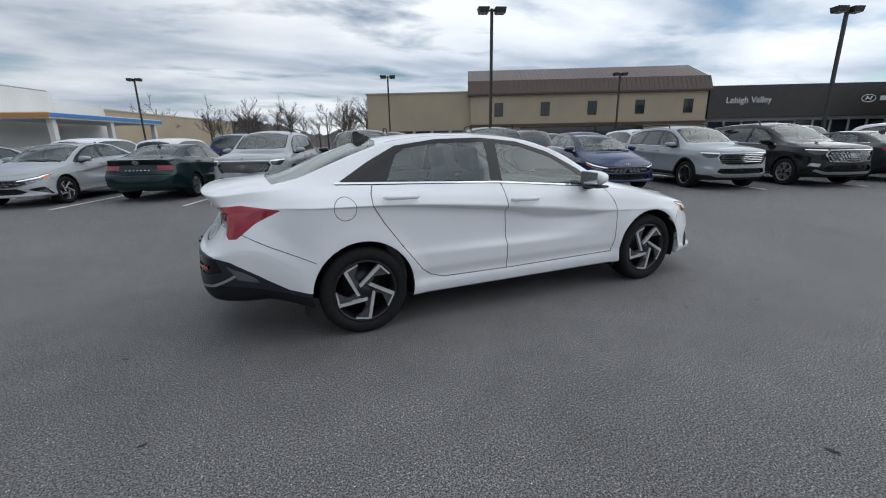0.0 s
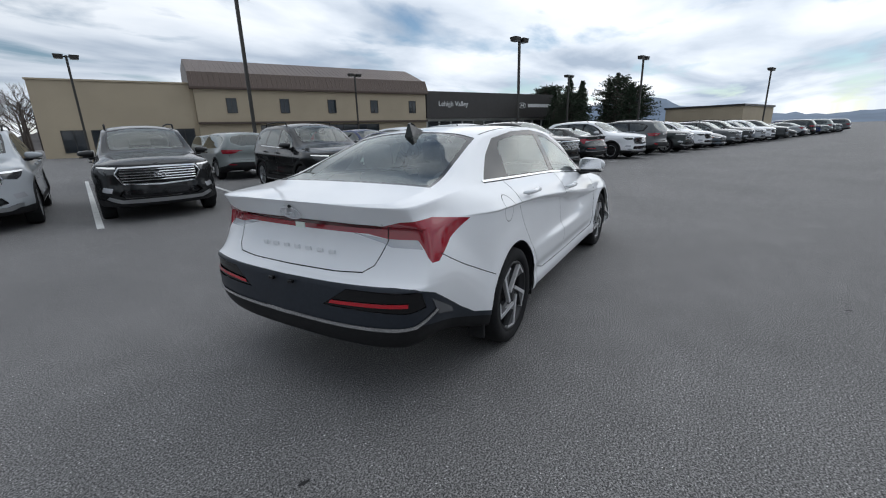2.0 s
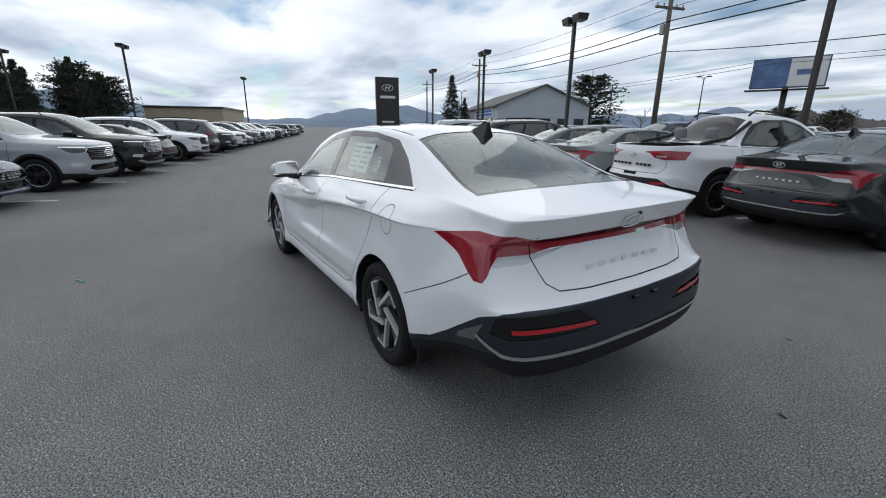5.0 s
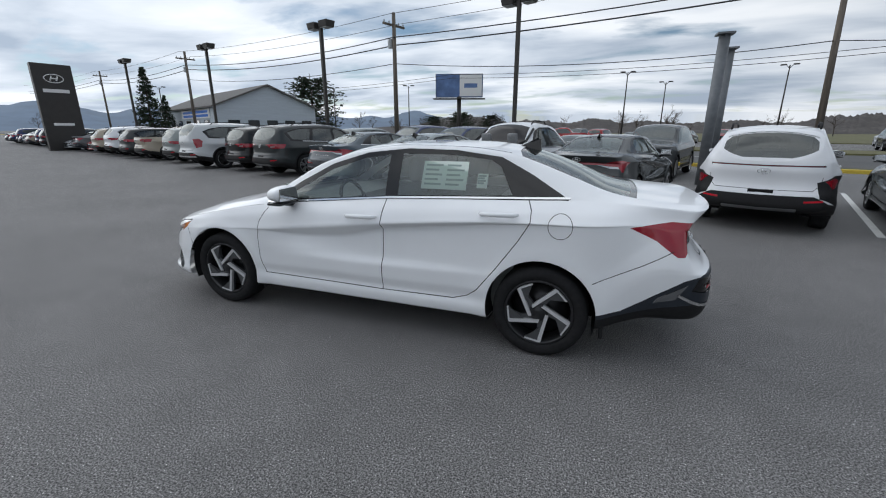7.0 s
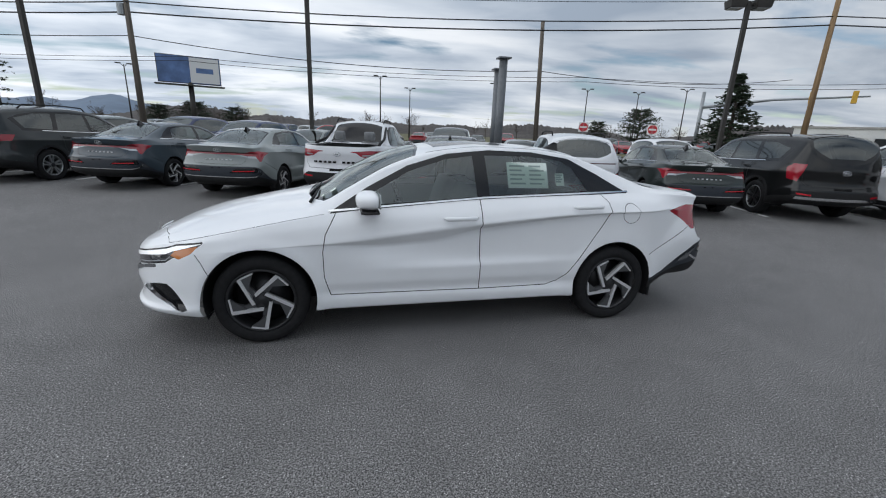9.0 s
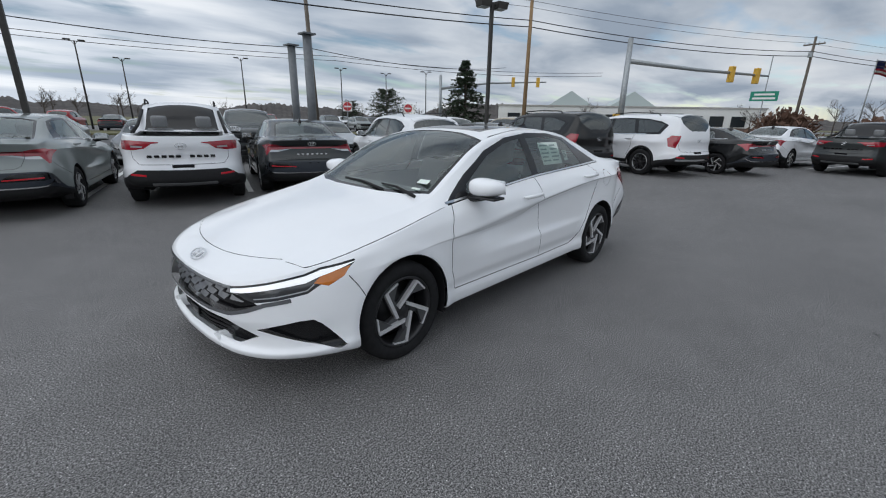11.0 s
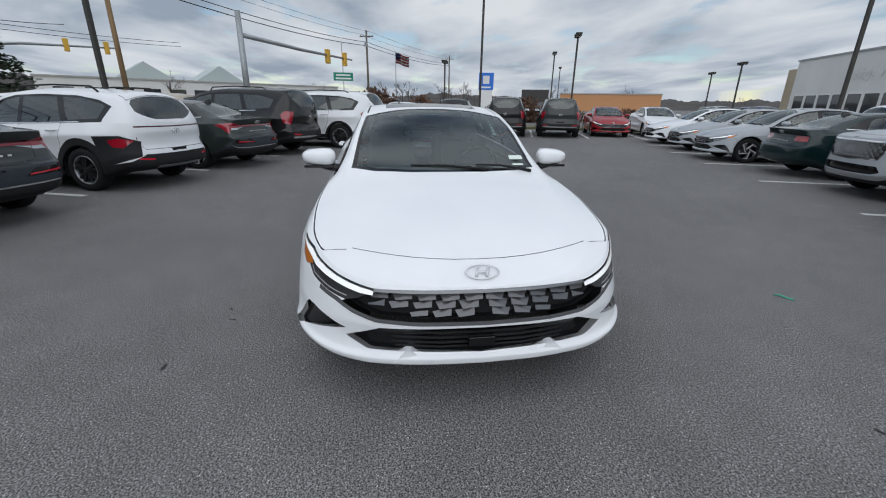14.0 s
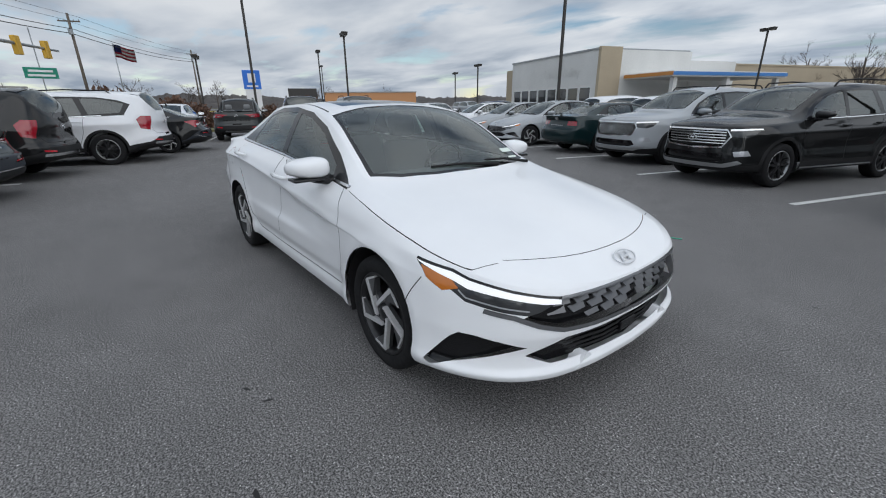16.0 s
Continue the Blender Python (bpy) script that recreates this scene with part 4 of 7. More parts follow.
            glass += [("pillar_trim", [(0.94, 1.02), (0.93, 1.09), (0.62, 1.335), (0.30, 1.49), (0.0, 1.56), (-0.5, 1.555), (-0.72, 1.48), (-1.02, 1.17), (-1.02, 1.0)], 0)]
        top = [
            ("windscreen", [(0.985, -0.1), (0.965, 0.4), (0.90, 0.61), (0.6, 0.60), (0.34, 0.57), (0.29, 0.3), (0.28, -0.1)], 0),
            ("windscreen_band", [(1.03, -0.1), (1.01, 0.4), (0.93, 0.645), (0.6, 0.63), (0.31, 0.60), (0.26, 0.3), (0.25, -0.1)], 0),
            ("seam", [(2.19, -0.1), (2.17, 0.3), (2.08, 0.58), (1.90, 0.74), (1.6, 0.80), (1.1, 0.80)], 0.008),
        ]
        if pickup:
            top += [("back_window", [(-0.72, -0.1), (-0.72, 0.55), (-1.14, 0.61), (-1.14, -0.1)], 0),
                    ("void", [(-1.32, -0.1), (-1.32, 0.60), (-2.30, 0.60), (-2.30, -0.1)], 0),
                    ("cladding", [(-1.28, -0.1), (-1.28, 0.66), (-2.34, 0.66), (-2.34, -0.1)], 0)]
        else:
            top += [("back_window", [(-2.15, -0.1), (-2.15, 0.50), (-2.19, 0.57), (-2.385, 0.60), (-2.395, -0.1)], 0),
                    ("spoiler", [(-1.98, -0.1), (-1.98, 0.55), (-2.14, 0.56), (-2.14, -0.1)], 0)]

        def top_rest(x, y):
            return "bonnet" if x > 0.95 else ("tailgate" if x < (-2.14 if not pickup else -2.34) else "roof")

        return {"low": (low, low_rest), "glass": (glass, lambda x, z: "bonnet_side" if x > 0.9 else "roof_side"), "top": (top, top_rest)}
    return cuts


SUV = dict(
    shoulder=[(2.30, 0, .985), (2.285, .3, .985), (2.23, .55, .99), (2.09, .74, .995), (1.85, .83, 1.01), (1.4, .875, 1.035), (.95, .865, 1.065), (.3, .855, 1.085), (-.5, .855, 1.105), (-1.4, .85, 1.135), (-2.0, .825, 1.155), (-2.27, .74, 1.145), (-2.39, .5, 1.135), (-2.42, .25, 1.13), (-2.425, 0, 1.13)],
    wrap=(1.6, -1.75), wide=.945, hub=.362, rim=.245, axles=(1.38, -1.38), arch=.405, flare=.018, track=.82,
    side=[(None, 0.0), ([(2.2, .95), (-2.2, 1.06)], .5), ([(2.2, .88), (-2.2, .97)], .95), ([(2.2, .84), (-2.2, .93)], 1.0), ([(2.2, .72), (-2.2, .78)], .78), ([(2.2, .62), (-2.2, .64)], .80),
          ([(2.2, .52), (-2.2, .52)], .95), ([(2.2, .44), (-2.2, .44)], 1.0), ([(2.2, .36), (-2.2, .36)], .98), ([(2.2, .28), (-2.2, .28)], .85), ([(2.2, .25), (-2.2, .25)], -1.2)],
    front=[(0, 0), (.06, .02), (.15, .03), (.3, .035), (.42, .035), (.52, .04), (.62, .045), (.75, .05), (.86, .03), (.95, 0), (1, -.2)], front_floor=.25, front_w=(1, 1.01, 1.02, 1.03, 1.04, 1.05, 1.06, 1.06, 1.04, 1.0, .8),
    rear_w=(1, 1.01, 1.02, 1.03, 1.04, 1.05, 1.06, 1.08, 1.08, 1.03, .8),
    rear=[(0, 0), (.08, .012), (.18, .02), (.25, .012), (.35, .0), (.45, .005), (.55, .035), (.63, .06), (.8, .07), (.9, .04), (1, -.2)], rear_floor=.33,
    top_z=[(2.30, .985), (2.15, 1.05), (1.7, 1.12), (1.15, 1.175), (1.0, 1.215), (.7, 1.41), (.35, 1.60), (.1, 1.66), (-.4, 1.70), (-1.2, 1.69), (-1.9, 1.645), (-2.12, 1.60), (-2.2, 1.50), (-2.33, 1.31), (-2.425, 1.13)],
    rail_y=[(2.3, .55), (1.2, .70), (1.0, .72), (.4, .665), (-.3, .645), (-1.3, .635), (-2.0, .61), (-2.15, .62), (-2.43, .62)],
    rail_z=[(2.3, .985), (2.1, 1.035), (1.6, 1.095), (1.1, 1.145), (.9, 1.225), (.6, 1.40), (.3, 1.545), (0, 1.605), (-.5, 1.635), (-1.3, 1.62), (-1.95, 1.565), (-2.1, 1.51), (-2.22, 1.39), (-2.34, 1.24), (-2.43, 1.13)],
    cuts=suv_cuts("suv"), floor=.42, belt_in=1.03, inside=.76, cabin_x=(-1.5, 1.0), seat_x=(.0, -.9))
SUV["parts"] = dict(SEDAN["parts"])
SUV["parts"].update({
    "cladding": ("cladding", BLACK_PLASTIC, -0.002, True, "black plastic cladding"), "skid_plate": ("skid_plate", SILVER_ALLOY, -0.006, True, "silver skid plate"), "rear_skid": ("rear_skid_plate", SILVER_ALLOY, -0.006, True, ""), "fog_lamp": ("fog_lamp", CLEAR_LENS, 0.0, False, ""),
    "tail_lamp": ("tail_lamp", RED_LENS, -0.004, False, "red tail lamp"), "rear_window": ("rear_window", DARK_GLASS, 0.003, False, ""), "quarter_window": ("quarter_window", DARK_GLASS, 0.003, False, ""), "tailgate": ("tailgate", PAINT, 0.0, True, ""),
    "back_window": ("back_window", DARK_GLASS, 0.0, True, ""), "spoiler": ("spoiler", PAINT, -0.01, True, ""), "grille": ("grille", GLOSS_BLACK, 0.03, True, "dark mesh grille"), "grille_frame": ("grille_frame", CHROME, -0.004, True, "chrome grille frame"),
    "bumper_trim": ("side_strip", SILVER_ALLOY, -0.004, False, "")})
PICKUP = dict(SUV)
PICKUP["cuts"] = suv_cuts("pickup")
PICKUP["parts"] = dict(SUV["parts"])
PICKUP["parts"]["back_window"] = ("back_window", GLOSS_BLACK, 0.0, True, "black cab window")
PICKUP["top_z"] = SUV["top_z"][:7] + [(.1, 1.655), (-.3, 1.68), (-.6, 1.655), (-.78, 1.60), (-1.12, 1.20), (-1.25, 1.165), (-2.425, 1.13)]
PICKUP["rail_z"] = SUV["rail_z"][:7] + [(0, 1.60), (-.4, 1.61), (-.65, 1.56), (-.85, 1.43), (-1.15, 1.18), (-1.6, 1.16), (-2.43, 1.13)]
PICKUP["rail_y"] = [(2.3, .55), (1.2, .70), (1.0, .72), (.4, .665), (-.3, .645), (-.8, .64), (-1.2, .72), (-2.43, .70)]


BOXY = dict(SUV)
BOXY["cuts"] = suv_cuts("boxy")
BOXY["parts"] = dict(SUV["parts"])
BOXY["parts"]["rear_skid"] = ("bumper_bar", CHROME, -0.006, True, "chrome bumper bar")
BOXY["top_z"] = SUV["top_z"][:7] + [(.1, 1.665), (-.4, 1.71), (-1.2, 1.715), (-1.9, 1.695), (-2.18, 1.66), (-2.27, 1.56), (-2.36, 1.36), (-2.425, 1.13)]
BOXY["rail_z"] = SUV["rail_z"][:7] + [(0, 1.61), (-.5, 1.65), (-1.3, 1.65), (-1.95, 1.62), (-2.14, 1.58), (-2.26, 1.46), (-2.37, 1.26), (-2.43, 1.13)]
SMALL = dict(SUV)
SMALL["cuts"] = suv_cuts("small")
COUPE = dict(SEDAN)
COUPE["cuts"] = sedan_cuts(True)


def door_handles(root, places, y, size=0.13):
    for x, z in places:
        for sd in (1, -1):
            bm = bmesh.new()
            tube(bm, [(x + size, sd * (y - 0.012), z), (x + size * 0.8, sd * (y + 0.016), z), (x, sd * (y + 0.024), z + 0.003), (x - size * 0.8, sd * (y + 0.016), z + 0.004), (x - size, sd * (y - 0.012), z + 0.004)], [0.008, 0.016, 0.016, 0.016, 0.008], 8)
            part("door_handle", bm, PAINT, root, "", True)


def mirrors(root, x, y, z):
    for sd in (1, -1):
        bm = bmesh.new()
        bmesh.ops.create_uvsphere(bm, u_segments=18, v_segments=12, radius=1)
        for v in bm.verts:
            c = Vector([math.copysign(abs(a) ** 0.72, a) for a in v.co])
            k = 0.10 if c.x > 0 else 0.055
            v.co = Vector((x + c.x * k, sd * (y + 0.105 + c.y * 0.125 - 0.02 * c.x), z + 0.035 + c.z * (0.060 - 0.012 * c.y)))
        mi = part("mirror", bm, PAINT, root, "", True)
        bm = bmesh.new()
        tube(bm, [(x + 0.03, sd * (y - 0.06), z - 0.055), (x + 0.01, sd * (y + 0.08), z - 0.03)], [0.035, 0.028], 8)
        box(bm, x - 0.055, x + 0.07, sd * (y + 0.10) - 0.11, sd * (y + 0.10) + 0.11, z - 0.042, z - 0.022, 0.008)
        part("mirror_foot", bm, GLOSS_BLACK, mi, "", True)
        bm = bmesh.new()
        prism(bm, [(sd * (y + 0.005), z - 0.01), (sd * (y + 0.21), z - 0.005), (sd * (y + 0.20), z + 0.085), (sd * (y + 0.02), z + 0.09)], 0, x - 0.062, x - 0.054)
        part("mirror_glass", bm, CHROME, mi)


def emblem(root, m, w=0.075, mat=BADGE):
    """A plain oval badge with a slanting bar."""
    bm = bmesh.new()
    n = 28
    tube(bm, [m @ Vector((w * math.cos(2 * math.pi * i / n), w * 0.52 * math.sin(2 * math.pi * i / n), 0.004)) for i in range(n + 1)], w * 0.06, 6)
    for a, b in (((-0.42, -0.28), (-0.22, 0.30)), ((0.22, -0.30), (0.42, 0.28)), ((-0.30, 0.0), (0.30, 0.0))):
        tube(bm, [m @ Vector((a[0] * w, a[1] * w, 0.004)), m @ Vector((b[0] * w, b[1] * w, 0.004))], w * 0.09, 6)
    part("badge", bm, mat, root, "", True)


def facing(x, y, z, n, up=(0, 0, 1)):
    """A frame whose z points along n and whose y points up."""
    n = Vector(n).normalized()
    s = Vector(up).cross(n).normalized()
    t = n.cross(s)
    m = Matrix((s, t, n)).transposed().to_4x4()
    m.translation = (x, y, z)
    return m


def paint(root, color):
    for o in (root, *root.children_recursive):
        o.color = (*color, 1)


def sedan(res, style, hero=False, spec=SEDAN):
    root, L = build_car(spec, res, style)
    cabin(root, SEDAN)
    mirrors(root, 0.62, 0.82, 0.985)
    door_handles(root, ((-0.035, 0.885), (-1.065, 0.968)), 0.895)
    emblem(root, facing(2.196, 0, 0.672, (0.62, 0, 1), (-1, 0, 0.6)), 0.078)
    emblem(root, facing(-2.318, 0, 0.975, (-1, 0, -0.6)), 0.075)
    # shark-fin aerial
    bm = bmesh.new()
    prism(bm, [(-1.02, 1.365), (-1.10, 1.40), (-1.17, 1.436), (-1.20, 1.43), (-1.205, 1.335)], 1, -0.038, 0.038)
    for v in bm.verts:
        if v.co.z > 1.39:
            v.co.y *= 0.2
    part("roof_aerial", bm, GLOSS_BLACK, root)
    # grille: rows of slanted blades
    bm = bmesh.new()
    for r, (z0, z1, reach) in enumerate(((0.602, 0.564, 0.56), (0.562, 0.524, 0.56), (0.522, 0.482, 0.46))):
        for sd in (1, -1):
            for i in range(6):
                y0, y1 = 0.004 + i * 0.108 + 0.018 * r, 0.004 + (i + 1) * 0.108 + 0.018 * r - 0.010
                if y1 > reach:
                    continue
                pts = []
                for y, z, back in ((y0, z0, 0.030), (y1, z0 - 0.004, 0.034), (y1 - 0.020, z1, 0.002), (y0 + 0.004, z1 + 0.006, 0.008)):
                    xx = float(np.interp(y, (0, .2, .45, .64), (2.262, 2.252, 2.207, 2.10)))
                    pts.append((xx + 0.012 - back, sd * y, z))
                f, g = [bm.verts.new(p) for p in pts], [bm.verts.new((p[0] - 0.012, p[1], p[2])) for p in pts]
                fs = [bm.faces.new(f), bm.faces.new(g[::-1])] + [bm.faces.new((f[k], g[k], g[(k + 1) % 4], f[(k + 1) % 4])) for k in range(4)]
                bmesh.ops.recalc_face_normals(bm, faces=fs)
    part("grille_blade", bm, BLADE_GREY, root, "grey faceted grille blades")
    bm = bmesh.new()
    for z in (0.414, 0.388, 0.362, 0.336, 0.314):
        tube(bm, [(2.245, 0, z), (2.24, 0.2, z), (2.20, 0.40, z), (2.15, 0.52, z)], 0.006, 6)
        tube(bm, [(2.245, 0, z), (2.24, -0.2, z), (2.20, -0.40, z), (2.15, -0.52, z)], 0.006, 6)
    part("grille_slat", bm, BLACK_PLASTIC, root, "", True)
    part("radar_cover", boxed(2.23, 2.262, -0.065, 0.065, 0.318, 0.365, 0.004), GLOSS_BLACK, root)
    # mud flaps
    for x in (0.965, -1.76):
        for sd in (1, -1):
            part("mud_flap", boxed(x - 0.012, x + 0.012, sd * 0.82 - 0.05, sd * 0.82 + 0.05, 0.19, 0.36, 0.006), BLACK_PLASTIC, root)
    # plain blocks for the model lettering, mounting holes and sensor
    for i in range(7):
        part("letter_block", boxed(-2.308, -2.302, -0.26 + i * 0.087 - 0.02, -0.26 + i * 0.087 + 0.02, 0.775, 0.797, 0.002), PAINT if hero else LETTER, root)
    for y in (0.075, -0.075):
        part("plate_clip", boxed(-2.445, -2.425, y - 0.016, y + 0.016, 0.628, 0.645, 0.003), GLOSS_BLACK, root)
    # wipers
    bm = bmesh.new()
    tube(bm, [(1.045, 0.30, 0.975), (1.0, 0.0, 1.0), (0.985, -0.25, 1.0)], [0.012, 0.009, 0.006], 6)
    tube(bm, [(1.03, 0.62, 0.965), (0.995, 0.40, 1.0), (0.985, 0.22, 1.005)], [0.012, 0.009, 0.006], 6)
    part("wiper", bm, BLACK_PLASTIC, root, "", True)
    if hero:
        for name, m, w, h in (("window_sticker", facing(-0.62, 0.675, 1.185, (0, 1, 0.47)), 0.34, 0.21), ("barcode_label", facing(-0.90, 0.678, 1.155, (0, 1, 0.47)), 0.075, 0.105)):
            bm = bmesh.new()
            box(bm, -w / 2, w / 2, -h / 2, h / 2, -0.001, 0.001, 0, m)
            st = part(name, bm, STICKER, root, "pale green printed price sheet" if w > 0.2 else "white paper label")
            bm = bmesh.new()
            for r in range(5 if w > 0.2 else 4):
                for c in range(2 if w > 0.2 else 1):
                    y = h * (0.36 - 0.17 * r)
                    x0 = -w * 0.44 + c * w * 0.48
                    box(bm, x0, x0 + w * (0.38 if c == r % 2 else 0.30) * (1 if w > 0.2 else 2), y - 0.008, y + 0.006, 0.001, 0.002, 0, m)
            part("print_line", bm, STICKER_INK, st)
        for m, w, h in ((facing(0.870, 0.545, 1.040, (0.62, 0, 1)), 0.10, 0.045), (facing(0.945, 0.545, 0.998, (0.62, 0, 1)), 0.08, 0.018)):
            bm = bmesh.new()
            box(bm, -h / 2, h / 2, -w / 2, w / 2, 0.0, 0.002, 0, facing(m.translation.x, m.translation.y, m.translation.z, (0.62, 0, 1), (0, 1, 0)))
            part("windscreen_label", bm, STICKER, root, "small paper label in the windscreen")
        bm = bmesh.new()
        bmesh.ops.create_uvsphere(bm, u_segments=12, v_segments=8, radius=0.011)
        part("boot_button", bm, GLOSS_BLACK, root, "small black boot button", True).location = (-2.338, -0.02, 1.012)
        for y in (0.35, -0.35):
            bm = bmesh.new()
            prism(bm, [(y - 0.075, 0.262), (y + 0.075, 0.262), (y + 0.012, 0.312), (y - 0.012, 0.312)], 0, 2.20, 2.268)
            part("lip_fin", bm, PAINT, root)
        part("tag", boxed(-2.325, -2.32, -0.10, -0.035, 0.90, 0.93), STICKER, root, "small white paper tag")
    return root


def suv(res, style, spec=SUV, grille="mesh"):
    root, L = build_car(spec, res, style)
    cabin(root, spec)
    mirrors(root, 0.66, 0.87, 1.13)
    door_handles(root, ((-0.02, 0.985), (-0.90, 1.01)), 0.935, 0.11)
    emblem(root, facing(2.335, 0, 0.80, (1, 0, 0.05)), 0.085, CHROME)
    emblem(root, facing(-2.45, 0, 0.99, (-1, 0, 0.03)), 0.08, CHROME)
    bm = bmesh.new()
    if grille == "mesh":
        for r in range(5):
            for i in range(13):
                y = (i - 6 + 0.5 * (r % 2)) * 0.088
                z = 0.90 - r * 0.052
                if abs(y) < 0.58 - 0.02 * r:
                    xx = float(np.interp(abs(y), (0, .3, .55, .74), (2.318, 2.305, 2.25, 2.12)))
                    tube(bm, [(xx - 0.01, y - 0.035, z), (xx, y, z + 0.019), (xx - 0.01, y + 0.035, z), (xx, y, z - 0.019), (xx - 0.01, y - 0.035, z)], 0.006, 4)
    else:
        for z in (0.90, 0.855, 0.81, 0.765, 0.72):
            for sd in (1, -1):
                tube(bm, [(2.325, 0, z), (2.312, sd * 0.3, z), (2.265, sd * 0.50, z), (2.24, sd * 0.56, z)], 0.011, 5)
    part("grille_bar", bm, CHROME, root, "bright grille bars")
    if spec is not PICKUP:
        for sd in (1, -1):
            bm = bmesh.new()
            tube(bm, [(0.0, sd * 0.60, 1.62), (-0.08, sd * 0.60, 1.705), (-0.7, sd * 0.585, 1.735), (-1.5, sd * 0.575, 1.715), (-1.62, sd * 0.575, 1.63)], 0.016, 6)
            part("roof_rail", bm, BLACK_PLASTIC, root, "", True)
    else:
        # load bed, tonneau rails and the plain blocks of the tailgate lettering
        bm = bmesh.new()
        box(bm, -2.32, -1.30, -0.62, 0.62, 0.62, 0.66)
        box(bm, -1.32, -1.28, -0.62, 0.62, 0.62, 1.13)
        box(bm, -2.34, -2.30, -0.62, 0.62, 0.62, 1.12)
        for sd in (1, -1):
            box(bm, -2.32, -1.30, sd * 0.62 - 0.02, sd * 0.62 + 0.02, 0.62, 1.13)
        part("load_bed", bm, BLACK_PLASTIC, root)
        for i in range(10):
            if i != 5:
                part("letter_block", boxed(-2.460, -2.448, 0.455 - i * 0.101 - 0.036, 0.455 - i * 0.101 + 0.036, 0.812, 0.852, 0.006), GLOSS_BLACK, root)
        for sd in (1, -1):
            bm = bmesh.new()
            tube(bm, [(0.0, sd * 0.60, 1.60), (-0.1, sd * 0.60, 1.68), (-0.6, sd * 0.585, 1.70), (-0.72, sd * 0.585, 1.62)], 0.016, 6)
            part("roof_rail", bm, BLACK_PLASTIC, root, "", True)
            bm = bmesh.new()
            tube(bm, [(-0.72, sd * 0.645, 1.52), (-1.15, sd * 0.70, 1.27), (-1.75, sd * 0.72, 1.165)], 0.03, 6)
            part("bed_rail", bm, BLACK_PLASTIC, root, "", True)
    part("plate_panel", boxed(-2.475, -2.44, -0.16, 0.16, 0.60, 0.70, 0.006), GLOSS_BLACK, root)
    return root


LOW = (72, 26, 6, 8)
hero = sedan((150, 58, 14, 18), "blade", True)
hero.name = "white_saloon_car"
tagged(hero, "clean white saloon car with black two-tone alloy wheels", "car")
hero.matrix_basis = pose(0, 0, 0)
paint(hero, (0.84, 0.85, 0.865))

proto_sedan = sedan(LOW, "blade")
proto_suv = suv(LOW, "silver")
proto_suv2 = suv(LOW, "dark", SUV, "bars")
proto_pickup = suv(LOW, "dark", PICKUP, "bars")
proto_boxy = suv(LOW, "dark", BOXY, "bars")
proto_small = suv(LOW, "dark", SMALL, "bars")
proto_coupe = sedan(LOW, "silver", False, COUPE)

WHITE, BLACK, SILVER, GREY = (0.76, 0.77, 0.79), (0.007, 0.0075, 0.008), (0.36, 0.38, 0.40), (0.11, 0.115, 0.12)
DKGREEN, BLUE, RED, SAND, DKGREY, OLIVE, MIST, TEAL = (0.004, 0.018, 0.020), (0.012, 0.025, 0.09), (0.30, 0.012, 0.016), (0.38, 0.33, 0.26), (0.032, 0.036, 0.037), (0.028, 0.036, 0.034), (0.24, 0.265, 0.26), (0.050, 0.068, 0.085)
SILVERWHITE = (0.52, 0.54, 0.55)
used = set()


def park(proto, u, v, turn, color, name, label, group="cars parked in rows", scale=(1, 1, 1)):
    m = lot(u, v, 0.0, turn)
    if proto in used:
        ob = copy_thing(proto, m)
    else:
        ob = proto
        used.add(proto)
    ob.matrix_basis = m @ Matrix.Diagonal((*scale, 1))
    ob.name = name
    tagged(ob, label, "pickup" if "pickup" in name else "car", group)
    paint(ob, color)
    return ob


NORTH, AWAY = -90, -90
